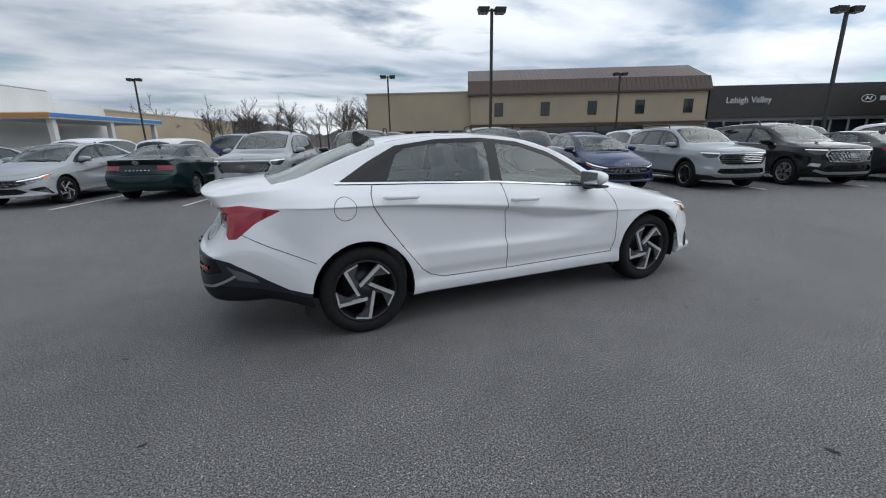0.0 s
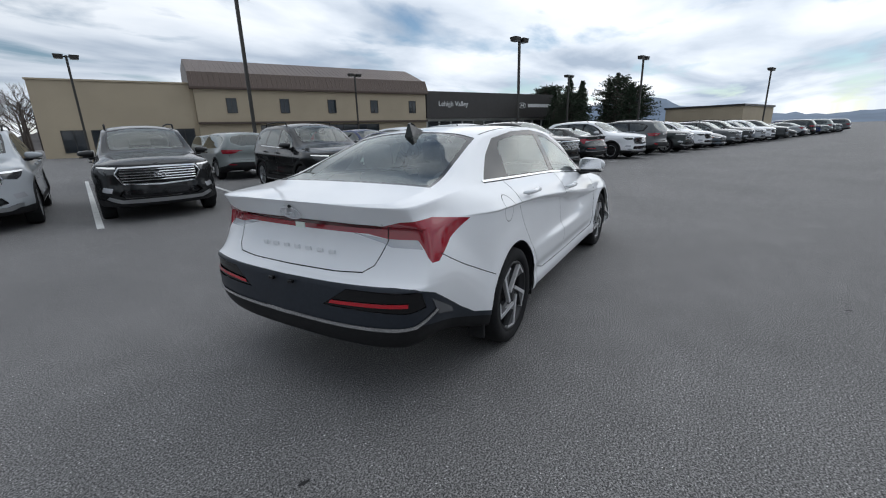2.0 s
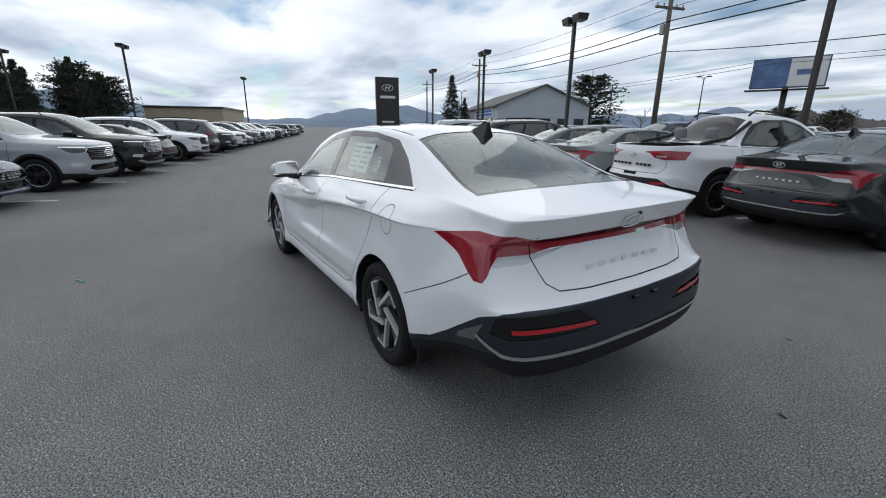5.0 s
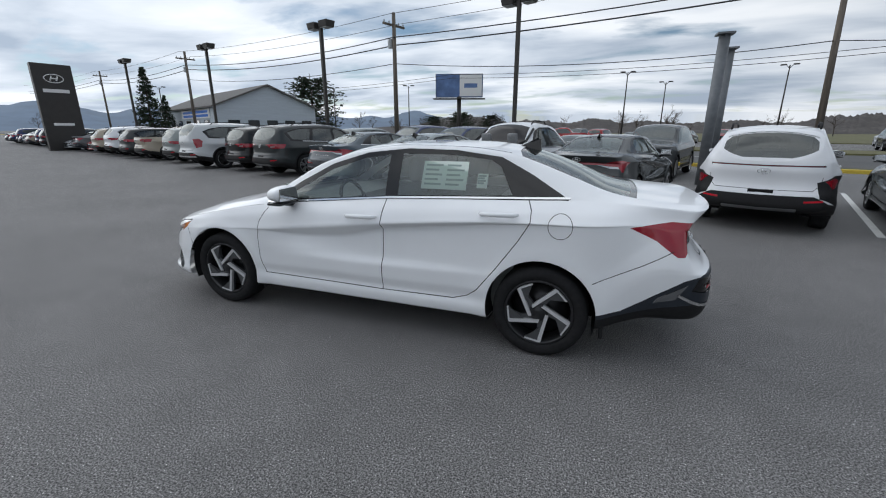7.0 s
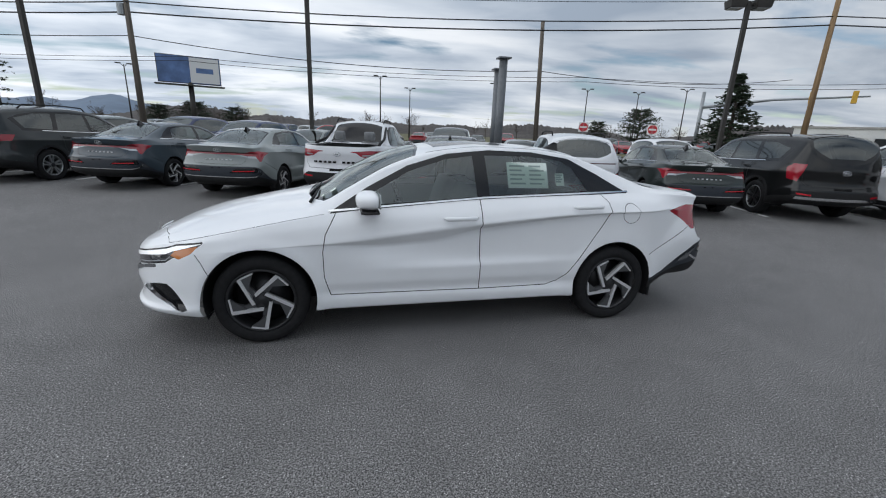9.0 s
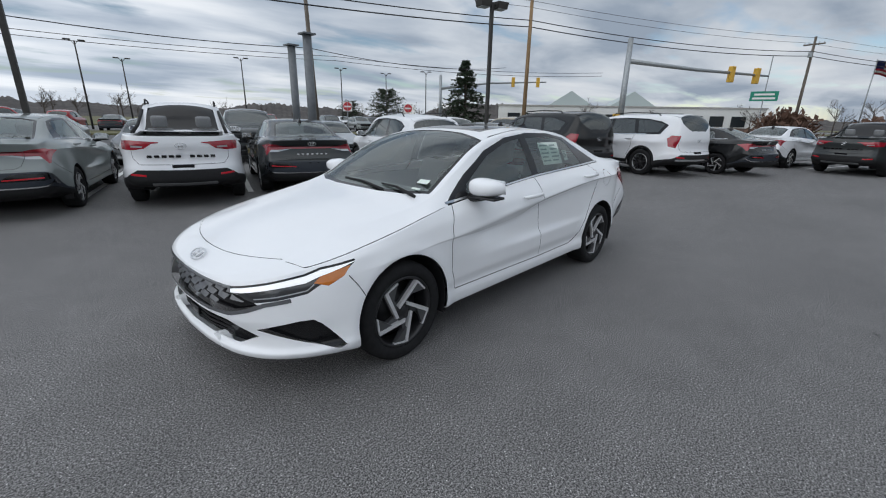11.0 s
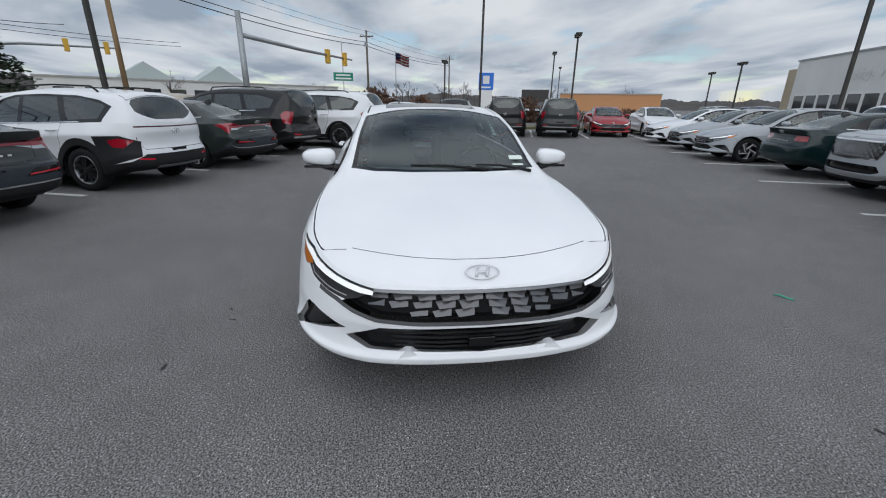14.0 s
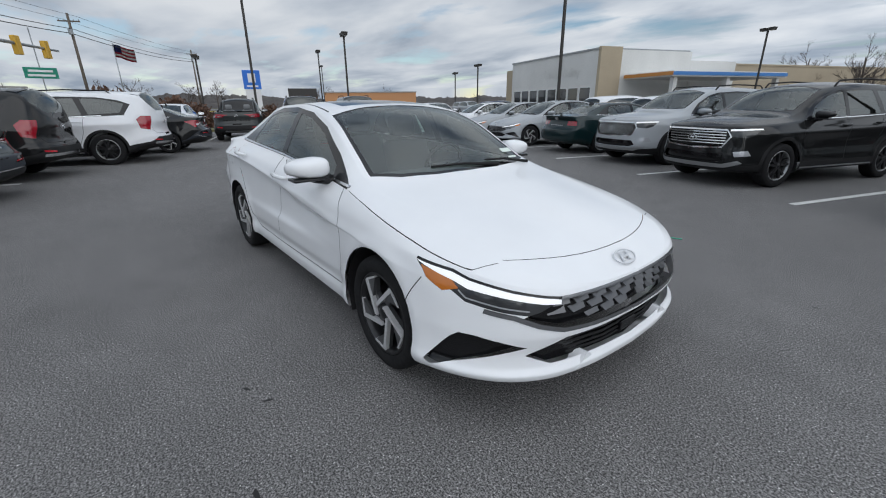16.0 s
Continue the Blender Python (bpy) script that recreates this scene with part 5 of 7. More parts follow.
# the row north of the aisle, noses to the aisle
for proto, u, v, turn, col, name, label, sc in [
    (proto_sedan, -15.6, 8.3, NORTH, WHITE, "saloon_car", "white saloon car parked nose to the aisle", (1, 1, 1)),
    (proto_sedan, -12.8, 8.4, NORTH, SILVER, "saloon_car", "silver saloon car parked nose to the aisle", (1, 1, 1)),
    (proto_sedan, -9.9, 8.3, NORTH, SILVER, "saloon_car", "silver saloon car parked nose to the aisle", (1.02, 1, 1.03)),
    (proto_coupe, -7.15, 8.9, 90, DKGREEN, "coupe_car", "dark green coupe parked tail to the aisle", (0.98, 1, 0.97)),
    (proto_suv, -4.6, 8.75, NORTH, SILVER, "suv_car", "silver SUV with a black mesh grille", (1, 1, 1)),
    (proto_suv2, -1.9, 8.15, NORTH - 2, BLACK, "suv_car", "black SUV with a chrome slatted grille", (0.98, 0.99, 0.99)),
    (proto_suv, 1.75, 7.95, NORTH, BLACK, "suv_car", "black SUV with a chrome mesh grille", (1, 1, 1)),
    (proto_sedan, 4.8, 8.2, NORTH, BLUE, "saloon_car", "dark blue saloon car with a slatted grille", (0.98, 1, 1.02)),
    (proto_suv2, 7.65, 8.0, NORTH, SILVER, "suv_car", "grey-silver SUV parked nose to the aisle", (0.97, 0.98, 0.97)),
    (proto_suv, 10.5, 8.0, NORTH, BLACK, "suv_car", "black SUV with a chrome mesh grille", (1, 1, 1)),
    (proto_sedan, 13.3, 8.6, 90, DKGREY, "saloon_car", "dark grey saloon car parked tail to the aisle", (1, 1, 1)),
    (proto_suv2, 16.1, 8.1, NORTH, WHITE, "suv_car", "white SUV parked nose to the aisle", (1, 1, 1)),
    (proto_suv, 18.9, 8.4, 90, GREY, "suv_car", "grey SUV parked tail to the aisle", (0.97, 1, 1)),
    (proto_suv, 21.8, 8.1, NORTH, OLIVE, "suv_car", "dark green SUV parked nose to the aisle", (1, 1, 1)),
    (proto_suv2, 24.6, 8.1, NORTH, WHITE, "suv_car", "white SUV parked nose to the aisle", (1, 1, 0.97)),
    (proto_sedan, 27.4, 8.1, NORTH, TEAL, "saloon_car", "blue-grey saloon car parked nose to the aisle", (1, 1, 1)),
    (proto_suv, 30.2, 8.1, NORTH, GREY, "suv_car", "grey SUV parked nose to the aisle", (1, 1, 0.95)),
    (proto_suv2, 33.0, 8.1, NORTH, DKGREY, "suv_car", "dark SUV parked nose to the aisle", (1, 1, 1)),
    (proto_suv, 35.9, 8.1, NORTH, SILVER, "suv_car", "silver SUV parked nose to the aisle", (1, 1, 0.96)),
    (proto_suv2, 38.7, 8.1, NORTH, WHITE, "suv_car", "white SUV parked nose to the aisle", (1, 1, 1)),
]:
    park(proto, u, v, turn, col, name, label, scale=sc)
# the row south of the aisle, tails to the aisle
for proto, u, v, turn, col, name, label, sc in [
    (proto_suv2, 31.0, -6.9, AWAY, SAND, "suv_car", "sand-coloured SUV parked tail to the aisle", (1, 1, 0.95)),
    (proto_suv, 28.2, -6.9, AWAY, WHITE, "suv_car", "white SUV parked tail to the aisle", (1, 1, 1)),
    (proto_suv, 25.4, -6.9, AWAY, DKGREY, "suv_car", "dark grey SUV parked tail to the aisle", (1, 1, 0.95)),
    (proto_pickup, 22.6, -6.9, AWAY, SAND, "pickup_truck", "sand-coloured pickup parked tail to the aisle", (1.03, 1, 1)),
    (proto_suv2, 19.6, -6.9, AWAY, MIST, "suv_car", "pale grey-green SUV parked tail to the aisle", (0.93, 1, 0.95)),
    (proto_boxy, 15.8, -6.5, AWAY, SILVERWHITE, "suv_car", "large silver-white SUV parked tail to the aisle", (1.03, 1, 1.03)),
    (proto_suv2, 13.3, -7.0, AWAY, BLACK, "suv_car", "black SUV parked tail to the aisle", (0.96, 1, 0.96)),
    (proto_suv, 10.65, -6.8, AWAY, DKGREY, "suv_car", "dark grey SUV parked tail to the aisle", (1, 1, 1)),
    (proto_sedan, 7.6, -6.9, AWAY, TEAL, "saloon_car", "dark blue-grey saloon car parked tail to the aisle", (1.03, 1, 1.02)),
    (proto_sedan, 4.8, -6.55, AWAY, MIST, "saloon_car", "grey-green saloon car parked tail to the aisle", (1, 1, 1)),
    (proto_pickup, 2.4, -6.75, AWAY, WHITE, "pickup_truck", "white pickup with black lettering on its tailgate", (0.98, 0.94, 1.0)),
    (proto_sedan, 0.3, -7.2, AWAY, DKGREY, "saloon_car", "dark grey-green saloon car parked tail to the aisle", (1, 1, 1)),
    (proto_small, -2.5, -7.2, AWAY, WHITE, "suv_car", "white small SUV with black wheel arches", (0.91, 0.96, 0.93)),
    (proto_sedan, -5.0, -7.4, AWAY, OLIVE, "saloon_car", "dark green-grey saloon car parked tail to the aisle", (1, 1, 1)),
    (proto_boxy, -7.6, -7.7, AWAY, BLACK, "suv_car", "large black SUV parked tail to the aisle", (1.05, 1.02, 1.03)),
    (proto_boxy, -10.2, -6.45, AWAY, WHITE, "suv_car", "large white SUV with black wheels", (1.05, 1.02, 1.03)),
    (proto_sedan, -12.7, -5.6, AWAY, BLACK, "saloon_car", "black saloon car parked tail to the aisle", (1, 1, 1)),
]:
    park(proto, u, v, turn, col, name, label, scale=sc)
# the row across the west end of the lot
for proto, u, v, turn, col, name, label, sc in [
    (proto_sedan, -18.0, -5.2, 180, WHITE, "hatchback_car", "white hatchback car at the end of the lot", (0.96, 1, 1.05)),
    (proto_pickup, -18.2, -2.6, 180, DKGREY, "pickup_truck", "dark grey pickup at the end of the lot", (1, 1, 1)),
    (proto_boxy, -18.6, 0.0, 180, BLACK, "suv_car", "large black SUV with wide chrome bumper strip", (1.04, 1.02, 1.03)),
    (proto_boxy, -19.1, 2.5, 180, DKGREY, "suv_car", "large dark grey SUV at the end of the lot", (1.04, 1.02, 1.03)),
    (proto_sedan, -20.3, 5.1, 0, RED, "saloon_car", "dark red saloon car facing the aisle", (0.98, 1, 1)),
    (proto_sedan, -20.9, 7.7, 0, WHITE, "saloon_car", "white saloon car facing the aisle", (1.02, 1, 1.02)),
]:
    park(proto, u, v, turn, col, name, label, "cars at the end of the lot", sc)


def far_car(spec, style):
    root, L = build_car(spec, (44, 22, 4, 6), style, True)
    return root


far_sedan, far_suv, far_pickup = far_car(SEDAN, "silver"), far_car(SUV, "silver"), far_car(PICKUP, "dark")
COLORS = [(WHITE, "white"), (BLACK, "black"), (SILVER, "silver"), (GREY, "grey"), (DKGREY, "dark grey"), (RED, "red"), (BLUE, "blue"), (WHITE, "white"), (SAND, "sand-coloured"), (MIST, "pale grey"), (BLACK, "black")]
rnd = random.Random(3)


def far_row(u0, u1, step, v, turn, group, skip=0.12):
    u = u0
    while u < u1:
        if rnd.random() > skip:
            col, word = rnd.choice(COLORS)
            proto, name, kind = rnd.choice(((far_sedan, "saloon_car", "saloon car"), (far_suv, "suv_car", "SUV"), (far_suv, "suv_car", "SUV")))
            park(proto, u, v + rnd.uniform(-0.3, 0.3), turn + rnd.choice((0, 0, 180)), col, name, word + " " + kind + " parked in a row farther off", group, (rnd.uniform(0.95, 1.03), 1, rnd.uniform(0.93, 1.02)))
        u += step


far_row(-15.5, 34, 2.83, 14.4, 90, "cars in the second row")
far_row(-8, 30, 2.9, 27.0, 90, "cars in the back rows", 0.45)
far_row(41.5, 78, 2.83, 8.1, -90, "cars parked in rows", 0.0)
far_row(34, 70, 2.83, -6.9, -90, "cars parked in rows", 0.0)
far_row(-10.5, 34, 2.83, -13.4, 90, "cars along the road", 0.25)
far_row(-34, 44, 3.1, -43.0, 90, "cars across the road", 0.2)
far_row(-30, 30, 3.3, -54.0, 90, "cars across the road", 0.4)
far_row(-60, -36, 3.0, 22.0, 0, "cars of the next dealer", 0.3)
park(far_pickup, 16.0, -40.5, 20, RED, "pickup_truck", "red pickup across the road", "cars across the road", (1.1, 1, 1.05))
park(far_pickup, 24.5, -39.5, 0, WHITE, "pickup_truck", "white pickup across the road", "cars across the road", (1.1, 1, 1.05))
park(far_pickup, 6.0, 21.0, 90, RED, "pickup_truck", "dark red pickup in the back rows", "cars in the back rows", (1.1, 1, 1.1))


# ---------------------------------------------------------------- ground, road, markings
ASPHALT = material("asphalt", (0.13, 0.13, 0.13), 0.80)


def asphalt_nodes():
    """Worn asphalt: pale and dark stones, patches, and a rough relief."""
    t = ASPHALT.node_tree
    b = t.nodes["Principled BSDF"]
    co = t.nodes.new("ShaderNodeTexCoord")

    def layer(scale, detail, lo, hi, to_lo, to_hi):
        n = t.nodes.new("ShaderNodeTexNoise")
        n.inputs["Scale"].default_value, n.inputs["Detail"].default_value = scale, detail
        t.links.new(co.outputs["Object"], n.inputs["Vector"])
        r = t.nodes.new("ShaderNodeMapRange")
        for key, value in (("From Min", lo), ("From Max", hi), ("To Min", to_lo), ("To Max", to_hi)):
            r.inputs[key].default_value = value
        t.links.new(n.outputs["Fac"], r.inputs["Value"])
        return n, r.outputs[0]
    n1, stones = layer(125, 3, 0.38, 0.64, 0.22, 2.0)
    n2, grit = layer(260, 2, 0.35, 0.65, 0.60, 1.40)
    n3, patches = layer(0.45, 5, 0.35, 0.65, 0.90, 1.10)
    n4, wear = layer(3.5, 4, 0.35, 0.65, 0.94, 1.06)
    n5, lumps = layer(60, 2, 0.36, 0.64, 0.76, 1.24)
    v = t.nodes.new("ShaderNodeTexVoronoi")
    v.inputs["Scale"].default_value = 48
    t.links.new(co.outputs["Object"], v.inputs["Vector"])
    chip = t.nodes.new("ShaderNodeMapRange")
    for key, value in (("From Min", 0.10), ("From Max", 0.17), ("To Min", 2.9), ("To Max", 1.0)):
        chip.inputs[key].default_value = value
    t.links.new(v.outputs["Distance"], chip.inputs["Value"])
    last = stones
    for other in (grit, patches, wear, lumps, chip.outputs[0]):
        m = t.nodes.new("ShaderNodeMath")
        m.operation = "MULTIPLY"
        t.links.new(last, m.inputs[0])
        t.links.new(other, m.inputs[1])
        last = m.outputs[0]
    sc = t.nodes.new("ShaderNodeVectorMath")
    sc.operation = "SCALE"
    sc.inputs[0].default_value = (0.134, 0.130, 0.128)
    t.links.new(last, sc.inputs["Scale"])
    t.links.new(sc.outputs[0], b.inputs["Base Color"])
    bp = t.nodes.new("ShaderNodeBump")
    bp.inputs["Strength"].default_value, bp.inputs["Distance"].default_value = 0.24, 0.006
    t.links.new(n1.outputs["Fac"], bp.inputs["Height"])
    t.links.new(bp.outputs[0], b.inputs["Normal"])


asphalt_nodes()
ROAD = grain(material("road_asphalt", (0.085, 0.085, 0.085), 0.88), 60, 0.25, 0.3, 0.3, 0.12)
GRASS = grain(material("winter_grass", (0.11, 0.105, 0.045), 0.95), 6, 0.35, 0.4, 0.4, 0.25)
LINE = grain(material("line_paint", (0.62, 0.62, 0.60), 0.7), 30, 0.18, 0.2, 4, 0.12)
YELLOW = grain(material("yellow_kerb_paint", (0.55, 0.40, 0.05), 0.7), 20, 0.2)
CONCRETE = grain(material("concrete", (0.36, 0.35, 0.33), 0.85), 12, 0.15, 0.2, 1.0, 0.12)
CRACK = material("asphalt_spot", (0.012, 0.012, 0.012), 0.7)

bm = bmesh.new()
bmesh.ops.create_grid(bm, x_segments=60, y_segments=60, size=1600)
tagged(part("ground", bm, ASPHALT, None, "", True), "dark grey asphalt of the car lot", "ground", "", "structure")


def slab(name, u0, u1, v0, v1, z0, z1, mat, label, category, kind="structure", bevel=0.0):
    ob = part(name, boxed(u0, u1, v0, v1, z0, z1, bevel), mat)
    ob.matrix_basis = lot(0, 0)
    return tagged(ob, label, category, "", kind)


slab("road", -160, 320, -33, -19.5, -0.05, 0.012, ROAD, "grey asphalt main road", "road")
slab("verge", -160, 320, -19.5, -18.2, -0.05, 0.10, GRASS, "strip of winter grass beside the road", "verge")
slab("kerb", -160, 320, -18.2, -18.0, -0.05, 0.14, YELLOW, "yellow painted kerb along the lot", "kerb", "structure", 0.02)
slab("far_verge", -260, 320, -39, -33, -0.05, 0.12, GRASS, "winter grass across the road", "verge")
slab("field", -320, 420, -520, -62, -0.05, 0.10, GRASS, "brown winter field far off", "field")
slab("west_verge", -26.5, -23.8, -10, 34, -0.05, 0.12, GRASS, "planted strip at the end of the lot", "verge")
for k in range(-8, 16):
    slab("lane_line", k * 12.0, k * 12.0 + 4.0, -26.1, -25.95, 0.0, 0.016, LINE, "white broken lane line on the road", "marking")
slab("lane_line", -160, 320, -20.4, -20.25, 0.0, 0.016, LINE, "white edge line on the road", "marking")

stripe = None
for k in range(-5, 14):
    for v0, v1 in ((5.75, 11.4),):
        u = -0.12 + 2.83 * k
        if stripe is None:
            stripe = part("bay_line", boxed(-0.05, 0.05, 0, 5.6, 0.0, 0.004), LINE)
            tagged(stripe, "white painted parking bay line", "marking", "bay lines", "structure")
            stripe.matrix_basis = lot(u, v0)
        else:
            copy_thing(stripe, lot(u, v0))
for k in range(-6, 12):
    copy_thing(stripe, lot(-1.3 + 2.7 * k, -11.3))
    copy_thing(stripe, lot(-0.12 + 2.83 * k, 11.4))
for k in range(6):
    copy_thing(stripe, lot(-22.6, -3.9 + 2.6 * k, 0, -90))

random.seed(5)
for i in range(26):
    a, r = random.uniform(0, 6.28), random.uniform(3.0, 6.5)
    bm = bmesh.new()
    n = 9
    vs = [bm.verts.new(((0.013 + 0.009 * random.random()) * math.cos(6.283 * k / n) * 1.5, (0.006 + 0.006 * random.random()) * math.sin(6.283 * k / n), 0.004)) for k in range(n)]
    bm.faces.new(vs)
    ob = part("asphalt_spot", bm, CRACK)
    ob.matrix_basis = pose(r * math.cos(a), r * math.sin(a), 0, 0, 0, random.uniform(0, 180))
    tagged(ob, "small dark spot on the asphalt", "spot", "spots on the asphalt", "structure")


bm = bmesh.new()
tube(bm, [(-0.06, 0.0, 0.006), (-0.02, 0.012, 0.010), (0.03, 0.004, 0.008), (0.07, 0.018, 0.006)], 0.006, 6)
ob = part("plastic_strip", bm, material("green_plastic", (0.05, 0.45, 0.30), 0.4), None, "", True)
ob.matrix_basis = pose(1.37, 2.66, 0, 0, 0, 25)
tagged(ob, "small bright green plastic strip lying on the asphalt", "litter")
spot = [o for o in scene.objects if o.name.startswith("asphalt_spot")]
for i, (x, y, k) in enumerate(((1.78, -1.69, 1.2), (1.10, -1.55, 0.9), (1.26, -1.49, 1.0), (0.21, -2.92, 1.1), (-2.9, -0.6, 1.1), (-2.6, -1.6, 0.9))):
    spot[i].matrix_basis = pose(x, y, 0, 0, 0, 40 * i) @ Matrix.Diagonal((k, k, 1, 1))


# ---------------------------------------------------------------- lamps, poles, wires, signs
POLE = grain(material("bronze_pole", (0.045, 0.042, 0.038), 0.55, 0.3), 10, 0.2)
GALV = grain(material("galvanised_steel", (0.34, 0.36, 0.37), 0.5, 0.6), 8, 0.15)
GREYPOLE = grain(material("grey_painted_pole", (0.14, 0.15, 0.16), 0.5, 0.2), 8, 0.15, 0, 1.5, 0.12)
WOOD = grain(material("weathered_pole_wood", (0.13, 0.11, 0.09), 0.9), 8, 0.3, 0.4, 1.0, 0.2, None, 0, (1, 1, 0.08))
PALEWOOD = grain(material("new_pole_wood", (0.26, 0.17, 0.09), 0.9), 8, 0.3, 0.3, 1.0, 0.2, None, 0, (1, 1, 0.08))
WIRE = material("cable", (0.015, 0.015, 0.016), 0.6)
LENS = material("lamp_lens", (0.35, 0.36, 0.36), 0.3)


def lamp_post(x, y, h, turn, heads=2, thick=0.075):
    root = thing("lot_lamp", pose(x, y, 0, 0, 0, turn), "tall dark bronze lot lamp with two box heads" if heads > 1 else "tall dark bronze lot lamp with one head", "lamp", "lot lamps")
    part("lamp_base", lathe_up([(0.0, 0.75), (0.26, 0.75), (0.28, 0.70), (0.28, 0.0)], 20), CONCRETE, root, "round concrete base", True)
    part("pole", boxed(-thick, thick, -thick, thick, 0.7, h - 0.05, 0.012), POLE, root)
    for k in range(heads):
        sd = (1, -1)[k]
        bm = bmesh.new()
        box(bm, sd * 0.45 - 0.30, sd * 0.45 + 0.30, -0.27, 0.27, h - 0.28, h, 0.02)
        for v in bm.verts:
            if v.co.z < h - 0.2:
                v.co.x = sd * 0.45 + (v.co.x - sd * 0.45) * 0.86
                v.co.y *= 0.86
        head = part("lamp_head", bm, POLE, root)
        part("lens", boxed(sd * 0.45 - 0.22, sd * 0.45 + 0.22, -0.2, 0.2, h - 0.30, h - 0.275), LENS, head)
        part("arm", boxed(min(0, sd * 0.2), max(0, sd * 0.2), -0.03, 0.03, h - 0.18, h - 0.1), POLE, root)
    return root


def lathe_up(profile, n=16):
    return lathe(bmesh.new(), profile, n, Matrix.Rotation(math.pi / 2, 4, "X"))


for x, y, h, turn in ((10.3, 17.8, 8.1, -18), (27.0, 10.0, 7.7, -18), (10.6, 38.8, 7.6, -18), (43.5, 3.7, 7.9, -18), (-14.5, 21.6, 9.6, -18), (2.0, -15.6, 6.75, -18), (11.3, -15.0, 6.4, -18),
                      (22.6, -18.6, 6.75, -18), (34.5, -21.5, 6.9, -18), (-13.9, -10.4, 6.6, -18), (-34.4, 16.8, 7.4, -18), (-45.0, 6.6, 5.9, -18), (-13.6, 54.8, 8.5, -18), (34.0, 32.0, 7.9, -18), (52.0, 13.0, 7.8, -18),
                      (-28.0, 6.8, 9.6, -18), (60.0, -8.0, 7.5, -18), (-52.0, 21.8, 7.9, -18), (-54.7, 46.8, 6.3, -18), (-41.3, 39.5, 6.3, -18), (-84.0, 36.0, 8.9, -18)):
    lamp_post(x, y, h, turn)


def wire_between(a, b, sag, r=0.016, name="overhead_wire"):
    bm = bmesh.new()
    a, b = Vector(a), Vector(b)
    tube(bm, [a.lerp(b, i / 14) - Vector((0, 0, sag * 4 * (i / 14) * (1 - i / 14))) for i in range(15)], r, 5)
    tagged(part(name, bm, WIRE, None, "", True), "black overhead cable between utility poles", "cable", "overhead cables")


def utility_pole(x, y, h, mat, turn=0.0, lean=(0, 0), arms=True, label="weathered wooden utility pole with cross arm"):
    root = thing("utility_pole", pose(x, y, 0, 0, 0, turn), label, "utility pole", "utility poles")
    bm = bmesh.new()
    tube(bm, [(0, 0, 0), (lean[0], lean[1], h)], [0.16, 0.11], 12)
    part("pole", bm, mat, root, "", True)
    if arms:
        part("cross_arm", boxed(lean[0] - 0.05, lean[0] + 0.05, lean[1] - 0.9, lean[1] + 0.9, h - 0.75, h - 0.63, 0.01), mat, root)
        for yy in (-0.8, -0.4, 0.4, 0.8):
            part("insulator", tube(bmesh.new(), [(lean[0], lean[1] + yy, h - 0.63), (lean[0], lean[1] + yy, h - 0.5)], [0.03, 0.04], 8), GALV, root)
        part("transformer", lathe_up([(0.0, 0.5), (0.16, 0.5), (0.18, 0.45), (0.18, 0.0), (0.0, 0.0)], 14), GALV, root).matrix_basis = pose(lean[0] + 0.3, lean[1], h - 1.9)
    return root


utility_pole(10.6, -21.4, 8.2, WOOD, -18)
utility_pole(-11.2, -21.4, 8.0, WOOD, -18, (0.25, 0), False, "weathered wooden utility pole with a street light arm")
utility_pole(-24.5, -15.2, 10.4, PALEWOOD, -18, (0, 0), False, "tall new-looking brown wooden utility pole")
utility_pole(38.0, -30.0, 9.0, WOOD, -18)
utility_pole(70.0, -42.0, 10.0, WOOD, -18)
utility_pole(-55.0, -2.0, 10.0, WOOD, -18)
utility_pole(-90.0, 14.0, 11.0, WOOD, -18)
for k, (dz, off, r) in enumerate(((0.0, 0.6, 0.014), (-0.3, -0.6, 0.014), (-1.15, 0.1, 0.03), (-1.55, -0.1, 0.035), (-2.6, 0.0, 0.02))):
    chain = [(120, -58 + off, 11 + dz), (70, -42 + off, 9.9 + dz), (38.0, -30.0 + off, 8.9 + dz), (10.6, -21.4 + off, 8.0 + dz), (-24.5, -15.2 + off * 0.3, 9.3 + dz), (-55, -2 + off, 9.8 + dz), (-90, 14 + off, 10.6 + dz)]
    if k == 4:
        chain = [(38, -30, 6.4), (10.6, -21.4, 5.4), (-11.0, -21.4, 5.3), (-30.0, -21.0, 6.0)]
    for a, b in zip(chain, chain[1:]):
        wire_between(a, b, 0.35 if k < 2 else 0.5, r)
for dz in (0.0, -0.5):
    wire_between((20, -60, 9.5 + dz), (-30, -48, 9.0 + dz), 0.7, 0.03)
    wire_between((-30, -48, 9.0 + dz), (-70, -30, 9.5 + dz), 0.7, 0.03)
    wire_between((20, -60, 9.5 + dz), (80, -78, 10.0 + dz), 0.7, 0.03)

